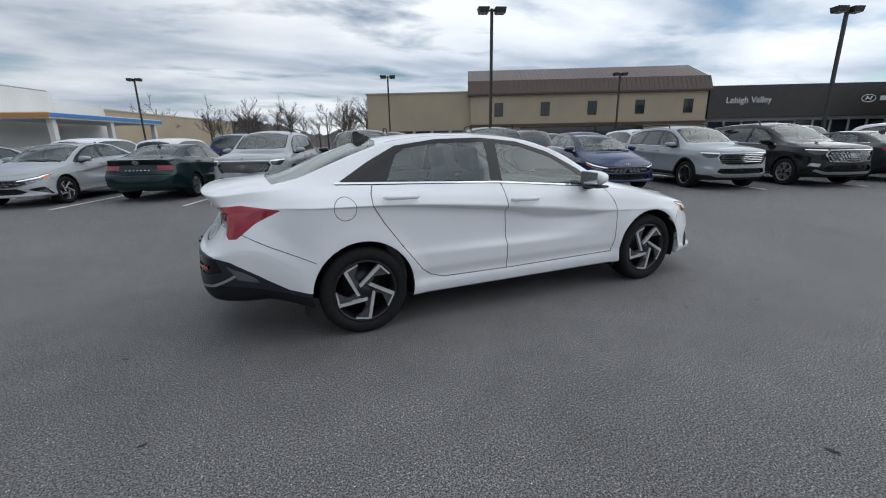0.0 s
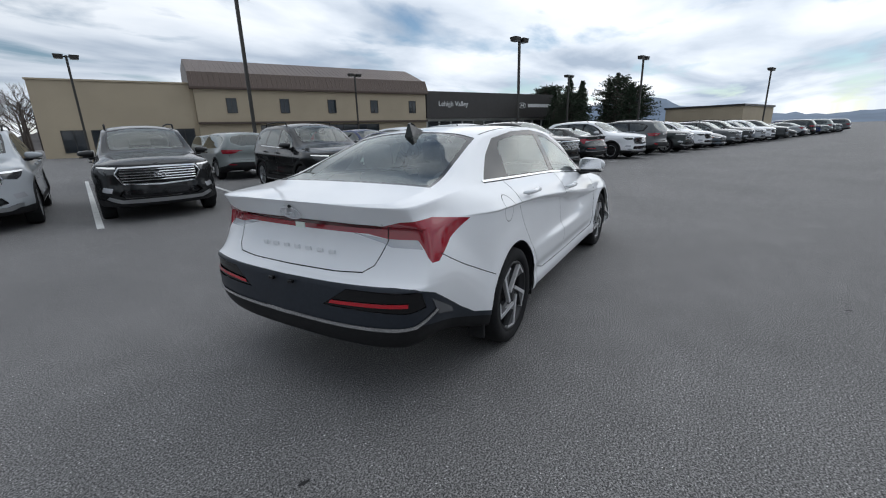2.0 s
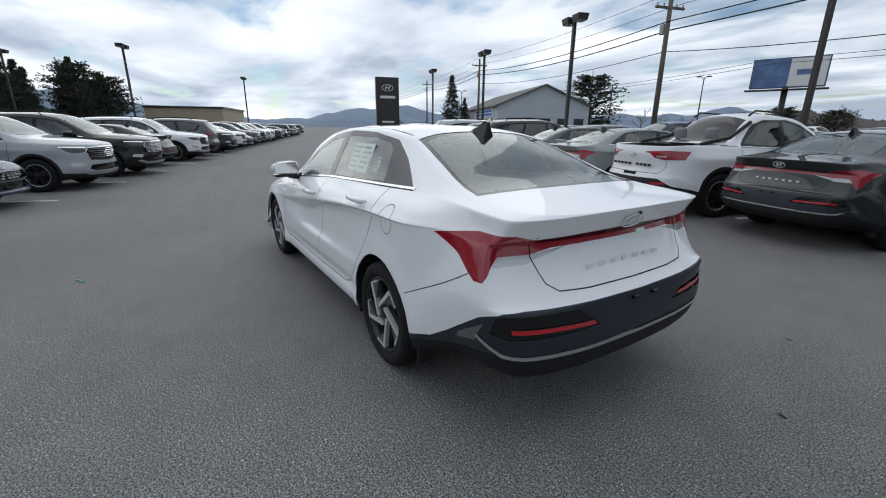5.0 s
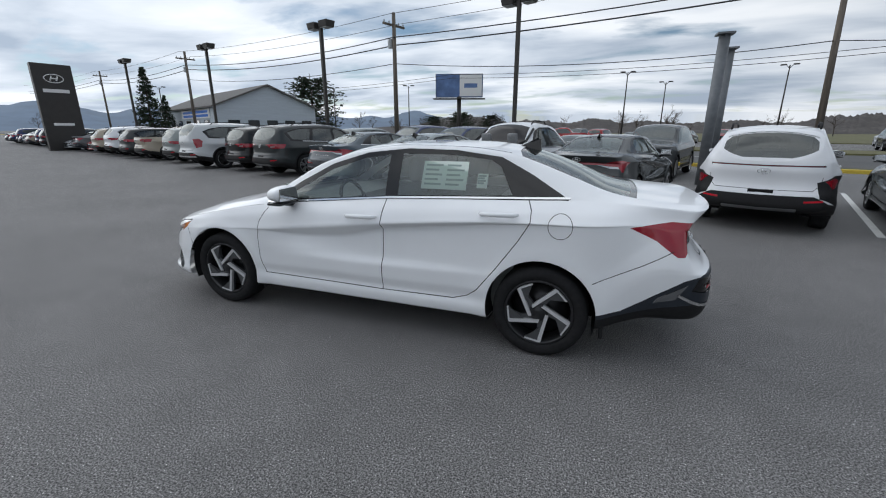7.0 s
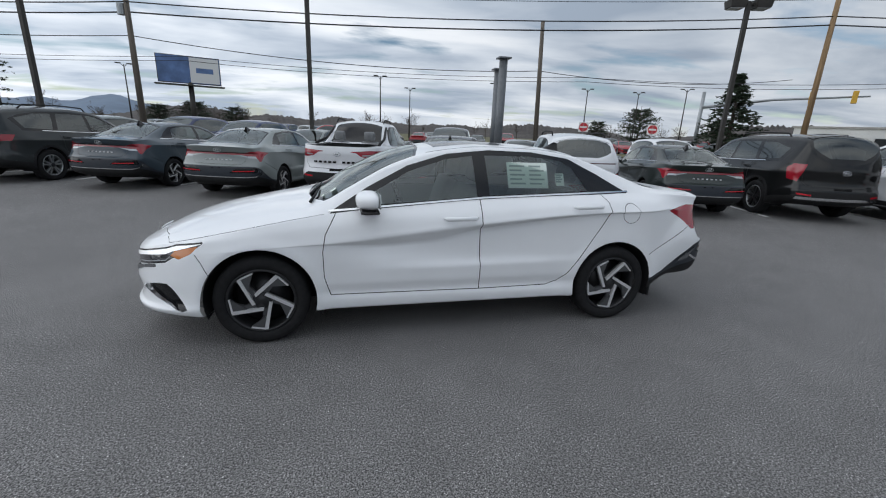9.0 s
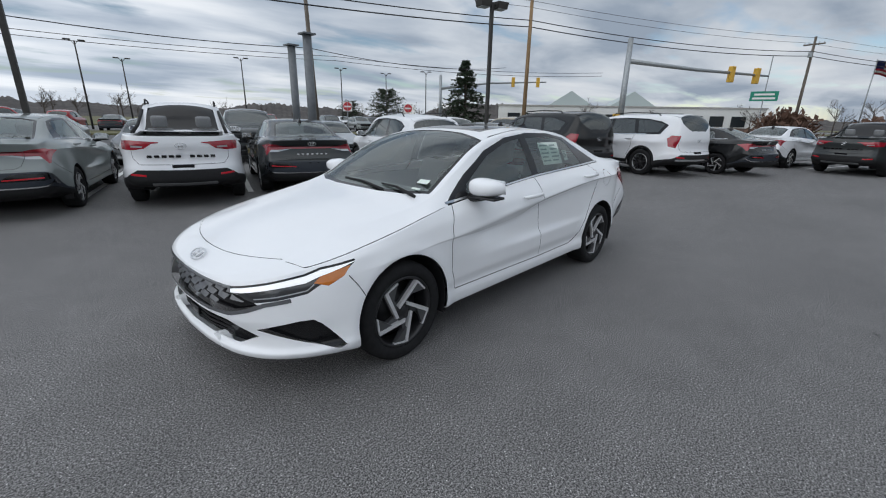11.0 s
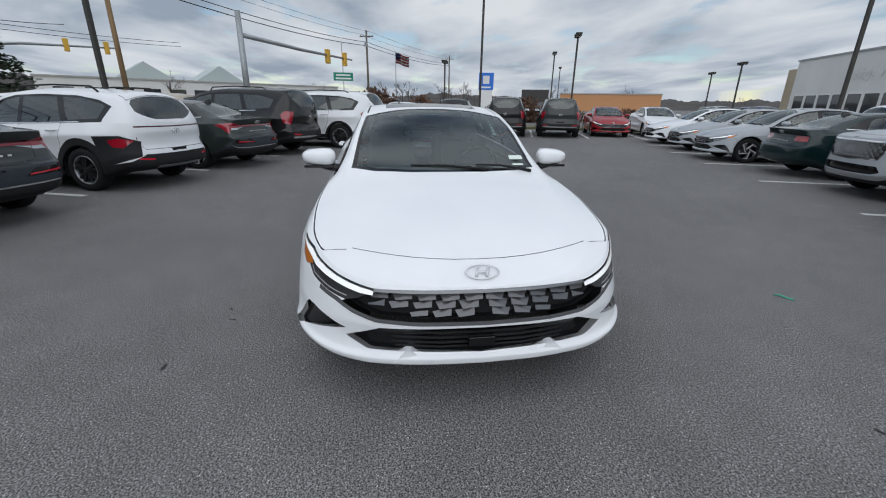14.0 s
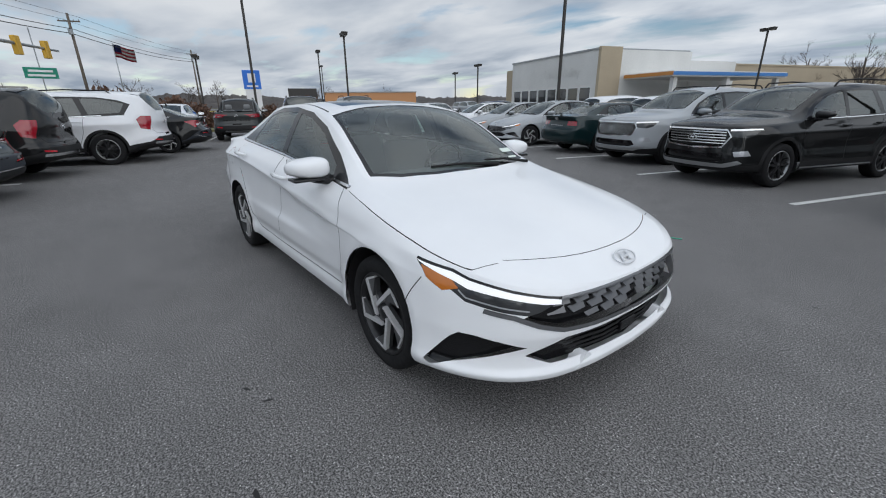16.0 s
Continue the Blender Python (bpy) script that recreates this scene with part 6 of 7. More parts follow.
# slim street lamps of the lot across the road
for a, d, h in ((-57, 62, 7.0), (-66.5, 60, 7.2), (-93.5, 52, 7.4), (-97.5, 60, 7.0), (-108.5, 56, 7.6), (-120, 58, 7.4), (-126, 64, 7.6), (-131, 60, 7.6), (-47.5, 75, 7.5), (-38, 70, 7.0)):
    root = thing("street_lamp", pose(-0.6 + d * math.cos(radians(a)), 3.8 + d * math.sin(radians(a)), 0, 0, 0, a), "slim grey street lamp with two small heads", "lamp", "street lamps")
    part("pole", tube(bmesh.new(), [(0, 0, 0), (0, 0, h)], [0.09, 0.05], 8), POLE, root, "", True)
    for sd in (1, -1):
        part("lamp_head", boxed(-0.1, 0.1, min(0.25 * sd, 0.75 * sd), max(0.25 * sd, 0.75 * sd), h, h + 0.12, 0.02), POLE, root)
        part("bracket", tube(bmesh.new(), [(0, 0, h - 0.3), (0, sd * 0.3, h + 0.05)], 0.03, 6), POLE, root)

# twin grey tubes of a sign
for x, y, h in ((-4.43, -10.17, 3.92), (-5.09, -12.44, 3.9)):
    root = thing("sign_post", pose(x, y, 0), "thick grey painted steel sign post with a cap plate", "sign post", "twin sign posts")
    part("post", tube(bmesh.new(), [(0, 0, 0), (0, 0, h - 0.05)], 0.135, 20), GREYPOLE, root, "", True)
    part("cap_plate", boxed(-0.2, 0.2, -0.2, 0.2, h - 0.05, h, 0.005), GREYPOLE, root)

# traffic signal mast
root = thing("traffic_signal", pose(-27.8, -9.4, 0, 0, 0, 150.5), "grey steel traffic signal mast with yellow signals", "traffic signal", "traffic signals")
part("mast_pole", tube(bmesh.new(), [(0, 0, 0), (0, 0, 6.9)], [0.22, 0.17], 16), GALV, root, "", True)
part("mast_arm", tube(bmesh.new(), [(0, 0, 5.5), (6, 0, 5.25), (13.0, 0, 5.15)], [0.16, 0.12, 0.07], 12), GALV, root, "", True)
SIGNAL = material("signal_yellow", (0.62, 0.36, 0.04), 0.5)
for s in (9.3, 11.8):
    sg = part("signal_head", boxed(s - 0.2, s + 0.2, -0.16, 0.16, 4.55, 5.65, 0.04), SIGNAL, root, "yellow traffic signal head")
    for z in (4.75, 5.1, 5.45):
        part("signal_lens", boxed(s - 0.13, s + 0.13, 0.155, 0.19, z - 0.13, z + 0.13, 0.02), GLOSS_BLACK, sg)
part("signal_box", boxed(-0.5, -0.2, -0.2, 0.2, 1.4, 2.1, 0.03), SIGNAL, root, "yellow pedestrian signal")
root = thing("traffic_signal", pose(-37.4, -36.2, 0, 0, 0, 127), "grey steel traffic signal mast with yellow signals", "traffic signal", "traffic signals")
part("mast_pole", tube(bmesh.new(), [(0, 0, 0), (0, 0, 6.8)], [0.22, 0.17], 16), GALV, root, "", True)
part("mast_arm", tube(bmesh.new(), [(0, 0, 5.2), (6, 0, 5.9), (13.0, 0, 6.1)], [0.16, 0.12, 0.07], 12), GALV, root, "", True)
for s in (9.0, 12.0):
    part("signal_head", boxed(s - 0.2, s + 0.2, -0.16, 0.16, 5.5, 6.6, 0.04), SIGNAL, root)
GREENSIGN = material("green_sign", (0.0, 0.22, 0.14), 0.5)
SIGNWHITE = material("sign_white", (0.75, 0.75, 0.74), 0.5)
SIGNRED = material("sign_red", (0.50, 0.03, 0.04), 0.5)
root = thing("street_sign", pose(-55.9, -5.2, 0, 0, 0, 96), "green street name sign hung over the junction", "sign")
part("sign_plate", boxed(-1.25, 1.25, -0.03, 0.03, 4.1, 5.1, 0.02), GREENSIGN, root)
for z, w in ((4.78, 0.9), (4.38, 1.0)):
    part("sign_writing", boxed(-w, w, -0.045, -0.032, z - 0.1, z + 0.1), SIGNWHITE, root)
part("sign_hanger", tube(bmesh.new(), [(0, 0, 5.1), (0, 0, 8.6)], 0.05, 8), GALV, root)
part("sign_post", tube(bmesh.new(), [(0, 0, 0), (0, 0, 4.2)], 0.05, 8), GALV, root)
for x, y, a in ((-23.3, -36.0, 57), (-29.5, -33.5, 50)):
    root = thing("no_entry_sign", pose(x, y, 0, 0, 0, a + 90), "red and white no entry sign on a post", "sign", "no entry signs")
    part("post", tube(bmesh.new(), [(0, 0, 0), (0, 0, 3.0)], 0.04, 8), GALV, root)
    pl = part("sign_plate", boxed(-0.48, 0.48, -0.02, 0.02, 2.1, 3.05, 0.02), SIGNWHITE, root)
    part("sign_disc", lathe(bmesh.new(), [(0, -0.03), (0.43, -0.03), (0.43, 0.0)], 24, Matrix.Translation((0, 0, 2.58))), SIGNRED, pl)
    part("sign_bar", boxed(-0.33, 0.33, -0.04, -0.03, 2.5, 2.66), SIGNWHITE, pl)

# flag
root = thing("flagpole", pose(-96.0, 3.0, 0, 0, 0, 62) @ Matrix.Diagonal((1.9, 1.9, 1.9, 1)), "pale flagpole with a striped flag in the wind", "flag")
part("pole", tube(bmesh.new(), [(0, 0, 0), (0, 0, 6.3)], [0.06, 0.04], 10), GALV, root, "", True)
FLAGBLUE, FLAGRED = material("flag_blue", (0.02, 0.03, 0.13), 0.8), material("flag_red", (0.42, 0.03, 0.05), 0.8)


def flag_strip(name, x0, x1, z0, z1, mat):
    bm = bmesh.new()
    cols = []
    for i in range(13):
        x = x0 + (x1 - x0) * i / 12
        cols.append([bm.verts.new((x, 0.10 * math.sin(x * 5.5), z - 0.28 * x + 0.04 * math.sin(x * 4))) for z in (z0, z1)])
    for a, b in zip(cols, cols[1:]):
        bm.faces.new((a[0], b[0], b[1], a[1]))
    bmesh.ops.solidify(bm, geom=bm.faces[:], thickness=0.01)
    part(name, bm, mat, root, "", True)


for i in range(7):
    flag_strip("flag_stripe", 0.0 if i > 3 else 0.62, 1.7, 6.2 - 0.155 * (i + 1), 6.2 - 0.155 * i, FLAGRED if i % 2 == 0 else SIGNWHITE)
flag_strip("flag_field", 0.0, 0.62, 6.2 - 0.155 * 4, 6.2, FLAGBLUE)

# dark dealer sign tower and the blue sign
SIGNDARK = grain(material("dark_brown_panel", (0.040, 0.037, 0.035), 0.45, 0.2), 3, 0.1)
root = thing("dealer_sign", pose(36.5, -17.4, 0, 0, 0, -18 + 90 + 3), "tall dark brown dealer sign tower with a white oval", "sign")
part("sign_body", boxed(-1.15, 1.15, -0.25, 0.25, 0.0, 6.1, 0.03), SIGNDARK, root)
emblem(root, facing(0, 0.26, 5.1, (0, 1, 0)), 0.55, SIGNWHITE)
for z, w, h in ((4.25, 0.75, 0.12), (1.9, 0.6, 0.09)):
    part("sign_writing", boxed(-w, w, 0.25, 0.262, z - h, z + h), SIGNWHITE, root)
root = thing("blue_sign", pose(-42.5, 10.7, 0, 0, 0, -105), "blue and white sign pylon of a dealer", "sign")
BLUESIGN = material("sign_blue", (0.02, 0.16, 0.62), 0.5)
part("sign_post", boxed(-0.68, 0.68, -0.2, 0.2, 0, 3.0, 0.02), SIGNWHITE, root)
part("sign_panel", boxed(-0.78, 0.78, -0.24, 0.24, 2.9, 4.6, 0.03), BLUESIGN, root)
for yy in (-0.25, 0.25):
    part("sign_mark", boxed(-0.34, 0.34, yy - 0.006, yy + 0.006, 3.5, 4.3, 0.004), SIGNWHITE, root)
for yy in (-0.245, 0.245):
    part("sign_writing", boxed(-0.5, 0.5, yy - 0.004, yy + 0.004, 3.08, 3.24), SIGNWHITE, root)
root = thing("dark_sign", pose(-67.0, 25.0, 0, 0, 0, -110), "low dark dealer sign far off", "sign")
part("sign_panel", boxed(-2.2, 2.2, -0.25, 0.25, 2.0, 3.9, 0.03), SIGNDARK, root)
part("sign_post", boxed(-0.3, 0.3, -0.2, 0.2, 0, 2.0), SIGNDARK, root)
part("sign_writing", boxed(-1.1, 1.6, -0.27, -0.255, 2.75, 3.1), SIGNWHITE, root)

# billboard
BILLBLUE = grain(material("billboard_print", (0.10, 0.17, 0.34), 0.6), 0.6, 0.5)
root = thing("billboard", pose(25.8, -81.0, 0, 0, 0, 196), "large billboard with a printed blue car advert on one post", "billboard")
part("post", tube(bmesh.new(), [(0, 0, 0), (0, 0, 8.0)], 0.42, 14), POLE, root, "", True)
part("panel", boxed(-4.7, 4.7, -0.3, 0.3, 7.8, 12.2, 0.03), SIGNDARK, root)
for sd in (1, -1):
    face = part("advert_print", boxed(-4.6, 4.6, sd * 0.31 - 0.01, sd * 0.31 + 0.01, 7.9, 12.1), BILLBLUE, root)
    part("advert_area", boxed(0.1, 4.5, sd * 0.325 - 0.01, sd * 0.325 + 0.01, 8.0, 12.0), SIGNWHITE, face)
    part("advert_writing", boxed(1.0, 3.6, sd * 0.34 - 0.01, sd * 0.34 + 0.01, 9.6, 10.4), BILLBLUE, face)
part("catwalk", boxed(-5.2, 5.2, -1.2, 1.2, 7.45, 7.6), POLE, root)


# ---------------------------------------------------------------- buildings
STUCCO = grain(material("tan_stucco", (0.43, 0.36, 0.26), 0.9), 20, 0.08, 0.2, 0.25, 0.08)
ROOFMETAL = grain(material("brown_metal_roof", (0.125, 0.088, 0.070), 0.45, 0.3), 6, 0.12, 0, 0.4, 0.1)
ROOFDARK = grain(material("dark_brown_fascia", (0.090, 0.063, 0.050), 0.5, 0.2), 6, 0.12)
PANEL = grain(material("dark_facade_panel", (0.055, 0.050, 0.047), 0.45, 0.2), 2, 0.1)
WHITEWALL = grain(material("white_wall_panel", (0.66, 0.66, 0.64), 0.75), 6, 0.06, 0.1, 0.3, 0.06)
WINDOW = material("building_glass", (0.02, 0.025, 0.03), 0.06, 0, 0.5)
CANOPY_BLUE, CANOPY_ORANGE = material("blue_edge", (0.05, 0.20, 0.50), 0.5), material("orange_edge", (0.55, 0.24, 0.06), 0.6)
SHINGLE = grain(material("grey_shingle", (0.13, 0.125, 0.12), 0.9), 8, 0.2, 0.3)
PALEBLUE = grain(material("pale_blue_siding", (0.50, 0.55, 0.60), 0.8), 4, 0.06, 0.2, 0.4, 0.06, None, 0, (1, 1, 12))


def window_unit(root, x0, x1, z0, z1, y, frame_mat=POLE, mullions=1):
    w = part("window", boxed(x0, x1, y + 0.02, y + 0.06, z0, z1), WINDOW, root)
    bm = bmesh.new()
    for a, b, c, d in ((x0 - 0.06, x0, z0 - 0.06, z1 + 0.06), (x1, x1 + 0.06, z0 - 0.06, z1 + 0.06), (x0, x1, z0 - 0.06, z0), (x0, x1, z1, z1 + 0.06)):
        box(bm, a, b, y - 0.03, y + 0.1, c, d)
    for k in range(mullions):
        c = x0 + (x1 - x0) * (k + 1) / (mullions + 1)
        box(bm, c - 0.02, c + 0.02, y - 0.01, y + 0.05, z0, z1)
    part("frame", bm, frame_mat, w)


def letters(root, text, x, y, z, size, mat, turn=0.0):
    c = bpy.data.curves.new("sign_writing", "FONT")
    c.body, c.size, c.extrude, c.align_x = text, size, 0.02, "LEFT"
    c.materials.append(mat)
    tmp = new("sign_writing", c)
    dg = bpy.context.evaluated_depsgraph_get()
    me = bpy.data.meshes.new_from_object(tmp.evaluated_get(dg))
    bpy.data.objects.remove(tmp)
    ob = new("sign_writing", me)
    ob.parent = root
    ob.matrix_basis = pose(x, y, z, 90, 0, turn)
    return ob


# tan showroom with a brown mansard roof: local x runs along the front, y goes back from it
root = thing("tan_building", pose(21.7, 42.6, 0, 0, 0, -27), "tan stucco building with a brown metal mansard roof", "building")
part("wall", boxed(0, 27, 0.0, 20, 0, 6.4), STUCCO, root)
bm = bmesh.new()
prism(bm, [(-0.35, 6.3), (-0.35, 6.5), (0.5, 8.0), (0.9, 8.0), (6.0, 9.9), (14, 9.9), (20.3, 6.3)], 0, -0.3, 27.3)
part("roof", bm, ROOFDARK, root)
for k in range(54):
    x = 0.05 + k * 0.51
    bm = bmesh.new()
    a = Vector((x, 0.88, 8.02)), Vector((x, 6.0, 9.92))
    tube(bm, a, 0.03, 4)
    tube(bm, (Vector((x, -0.33, 6.52)), Vector((x, 0.48, 8.0))), 0.025, 4)
    part("roof_rib", bm, ROOFMETAL, root)
bm = bmesh.new()
prism(bm, [(0.88, 8.0), (6.0, 9.905), (6.0, 9.92), (0.88, 8.02)], 0, -0.25, 27.25)
part("roof_sheet", bm, ROOFMETAL, root, "lighter ribbed upper roof")
for k in range(5):
    window_unit(root, 2.9 + k * 5.4, 3.8 + k * 5.4, 4.0, 5.4, -0.03)
window_unit(root, 6.0, 20.0, 0.6, 2.6, -0.03, POLE, 8)
part("awning", boxed(0.0, 27, -0.5, 0.0, 2.85, 3.05), ROOFDARK, root)
root = thing("tan_wing", pose(21.7, 42.6, 0, 0, 0, -27), "plain tan stucco wing of the showroom", "building")
part("wall", boxed(-12.5, -0.02, 0.5, 16, 0, 6.75), STUCCO, root)
part("coping", boxed(-12.6, -0.02, 0.4, 16.1, 6.75, 6.9), STUCCO, root)
for k in range(5):
    window_unit(root, -11.0 + k * 2.2, -9.3 + k * 2.2, 0.5, 2.4, 0.47)
root = thing("dark_showroom", pose(21.7, 42.6, 0, 0, 0, -27), "long dark brown panelled showroom with glass front", "building")
part("fascia", boxed(27.35, 52.5, 0.3, 18, 3.3, 6.8), PANEL, root)
part("wall", boxed(27.35, 52.5, 1.6, 18, 0, 3.3), WHITEWALL, root)
for k in range(12):
    window_unit(root, 28.2 + k * 2.0, 29.9 + k * 2.0, 0.2, 2.9, 1.57, GALV, 0)
letters(root, "Lehigh Valley", 29.2, 0.27, 4.9, 0.95, SIGNWHITE)
emblem(root, facing(44.6, 0.29, 5.1, (0, -1, 0)), 0.75, SIGNWHITE)
part("sign_writing", boxed(45.8, 50.8, 0.27, 0.30, 4.85, 5.35), SIGNWHITE, root)

# white dealership to the north-west: corner at the origin, x runs west along the front, y back
root = thing("white_dealership", pose(-27.4, 46.4, 0, 0, 0, -19.5), "white panelled dealership with a tan corner", "building")
part("wall", boxed(-22, 0, 0.0, 14, 0, 7.3), WHITEWALL, root)
part("wall", boxed(-14.0, 0.0, 14.02, 22, 0, 6.3), WHITEWALL, root)
part("corner_panel", boxed(-0.4, 0.08, -0.08, 3.0, 0, 7.6, 0.02), STUCCO, root)
part("coping", boxed(-22.1, -0.42, -0.1, 14.1, 7.3, 7.5), GALV, root)
for k in range(8):
    window_unit(root, -21 + k * 2.5, -18.9 + k * 2.5, 0.3, 3.1, -0.03, SIGNWHITE, 0)
letters(root, "Lehigh Valley", -12.2, -0.05, 4.6, 1.6, WHITEWALL)
part("stair_tower", boxed(-26, -22.1, 1.0, 14, 0, 6.6), STUCCO, root)
part("lower_wing", boxed(-12, -0.1, 22.02, 62, 0, 5.9), STUCCO, root, "tan stucco wing")
part("coping", boxed(-12.1, 0.0, 22.02, 62.1, 5.9, 6.1), STUCCO, root)
root2 = thing("entrance_canopy", pose(-27.4, 46.4, 0, 0, 0, -19.5), "white entrance canopy with blue and orange edges", "canopy")
part("canopy_roof", boxed(0.3, 7.5, 3.5, 21, 3.9, 4.5, 0.03), WHITEWALL, root2)
part("canopy_edge", boxed(7.5, 7.62, 3.5, 21, 4.05, 4.4), CANOPY_BLUE, root2)
part("canopy_edge", boxed(0.3, 7.6, 3.38, 3.5, 4.05, 4.4), CANOPY_ORANGE, root2)
for y in (4.2, 12, 20):
    part("column", boxed(6.6, 7.1, y, y + 0.5, 0, 3.9), WHITEWALL, root2)

# pale building with a gable, south-east
root = thing("pale_blue_building", pose(39.0, -42.0, 0, 0, 0, -25), "pale blue-white gabled building with a grey roof", "building")
part("wall", boxed(0, 26, -6.5, 6.5, 0, 4.4), PALEBLUE, root)
bm = bmesh.new()
prism(bm, [(-7.0, 4.3), (0, 7.1), (7.0, 4.3), (7.0, 4.12), (0, 6.9), (-7.0, 4.12)], 0, -0.4, 26.4)
part("roof", bm, SHINGLE, root)
bm = bmesh.new()
prism(bm, [(-6.5, 4.4), (0, 6.95), (6.5, 4.4)], 0, 0.0, 0.2)
part("gable", bm, PALEBLUE, root)
for k in range(5):
    w = part("window", boxed(-0.05, 0.0, -5.8 + k * 2.4, -4.4 + k * 2.4, 1.0, 2.7), WINDOW, root)
for k in range(6):
    part("window", boxed(2.5 + k * 4, 4.5 + k * 4, 6.5, 6.55, 1.0, 2.7), WINDOW, root)
part("sign_band", boxed(2, 14, 6.52, 6.6, 2.95, 4.05), SIGNWHITE, root)
for z in (3.25, 3.72):
    part("sign_writing", boxed(2.6, 13.2, 6.6, 6.62, z - 0.15, z + 0.15), BLUESIGN, root)
# beige building with glass roofs across the junction
PALEGLASS = material("pale_roof_glass", (0.42, 0.48, 0.47), 0.4)
root = thing("beige_building", pose(-88.0, -32.0, 0, 0, 0, 124), "beige low building with grey glass roof lights", "building")
part("wall", boxed(-26, 26, 0, 22, 0, 4.6), WHITEWALL, root)
part("brick_base", boxed(-26.1, 26.1, -0.1, 0, 0, 1.0), ROOFMETAL, root)
part("coping", boxed(-26.2, 26.2, -0.2, 22.2, 4.6, 4.9), CONCRETE, root)
for x in (-11, 1.5):
    bm = bmesh.new()
    prism(bm, [(x - 4.5, 4.9), (x, 7.8), (x + 4.5, 4.9)], 1, 1.5, 10)
    part("glass_roof", bm, PALEGLASS, root, "pale grey-green glass roof light")
for k in range(12):
    part("window", boxed(-24 + k * 4, -21.4 + k * 4, -0.15, -0.02, 1.2, 3.2), WINDOW, root)
root = thing("orange_building", pose(-118.0, 66.0, 0, 0, 0, 62), "long orange-brown shop building far off", "building")
part("wall", boxed(-14, 14, 0, 18, 0, 4.8), material("orange_wall", (0.52, 0.26, 0.12), 0.8), root)
part("coping", boxed(-14.2, 14.2, -0.2, 18.2, 4.8, 5.1), CONCRETE, root)
root = thing("shop_building", pose(88.0, -10.0, 0, 0, 0, -20), "low pale shop building far down the road", "building")
part("wall", boxed(-8, 8, 0, 12, 0, 4.2), STUCCO, root)
part("coping", boxed(-8.2, 8.2, -0.2, 12.2, 4.2, 4.5), SIGNDARK, root)


# ---------------------------------------------------------------- trees, shrubs, hills
BARK = grain(material("grey_bark", (0.085, 0.07, 0.06), 0.95), 10, 0.3)
NEEDLE = grain(material("pine_needles", (0.036, 0.056, 0.032), 0.9), 3, 0.4, 0, None, 0, None, 0.15)
SHRUB = grain(material("brown_shrub_twigs", (0.115, 0.065, 0.045), 0.95), 4, 0.35, 0, None, 0, None, 0.15)


def bare_tree(h, seed, spread=0.8):
    rnd = random.Random(seed)
    root = new("bare_tree")
    bt, bc = bmesh.new(), bmesh.new()
    tube(bt, [(0, 0, 0), (0.05 * h * rnd.uniform(-.3, .3), 0, h * 0.35), (0.1 * h * rnd.uniform(-.3, .3), 0.02 * h, h * 0.75)], [h * 0.022, h * 0.016, h * 0.007], 7)

    def grow(p, d, length, r, level):
        q = p + d * length
        tube(bc, [p, p.lerp(q, 0.5) + Vector((rnd.uniform(-1, 1), rnd.uniform(-1, 1), 0)) * length * 0.06, q], [r, r * 0.75, r * 0.4], 3)
        if level == 0:
            return
        for _ in range(4 if level > 1 else 5):
            t = rnd.uniform(0.35, 1.0)
            nd = (d + Vector((rnd.uniform(-1, 1), rnd.uniform(-1, 1), rnd.uniform(-0.2, 0.7))) * 0.75).normalized()
            grow(p.lerp(q, t), nd, length * rnd.uniform(0.45, 0.7), r * 0.5, level - 1)
    for i in range(8):
        z = h * rnd.uniform(0.28, 0.72)
        a = rnd.uniform(0, 6.28)
        grow(Vector((0, 0, z)), Vector((math.cos(a) * spread, math.sin(a) * spread, rnd.uniform(0.5, 1.0))).normalized(), h * rnd.uniform(0.2, 0.32), h * 0.007, 3)
    part("trunk", bt, BARK, root, "", True)
    part("crown", bc, BARK, root, "bare winter branches")
    return root


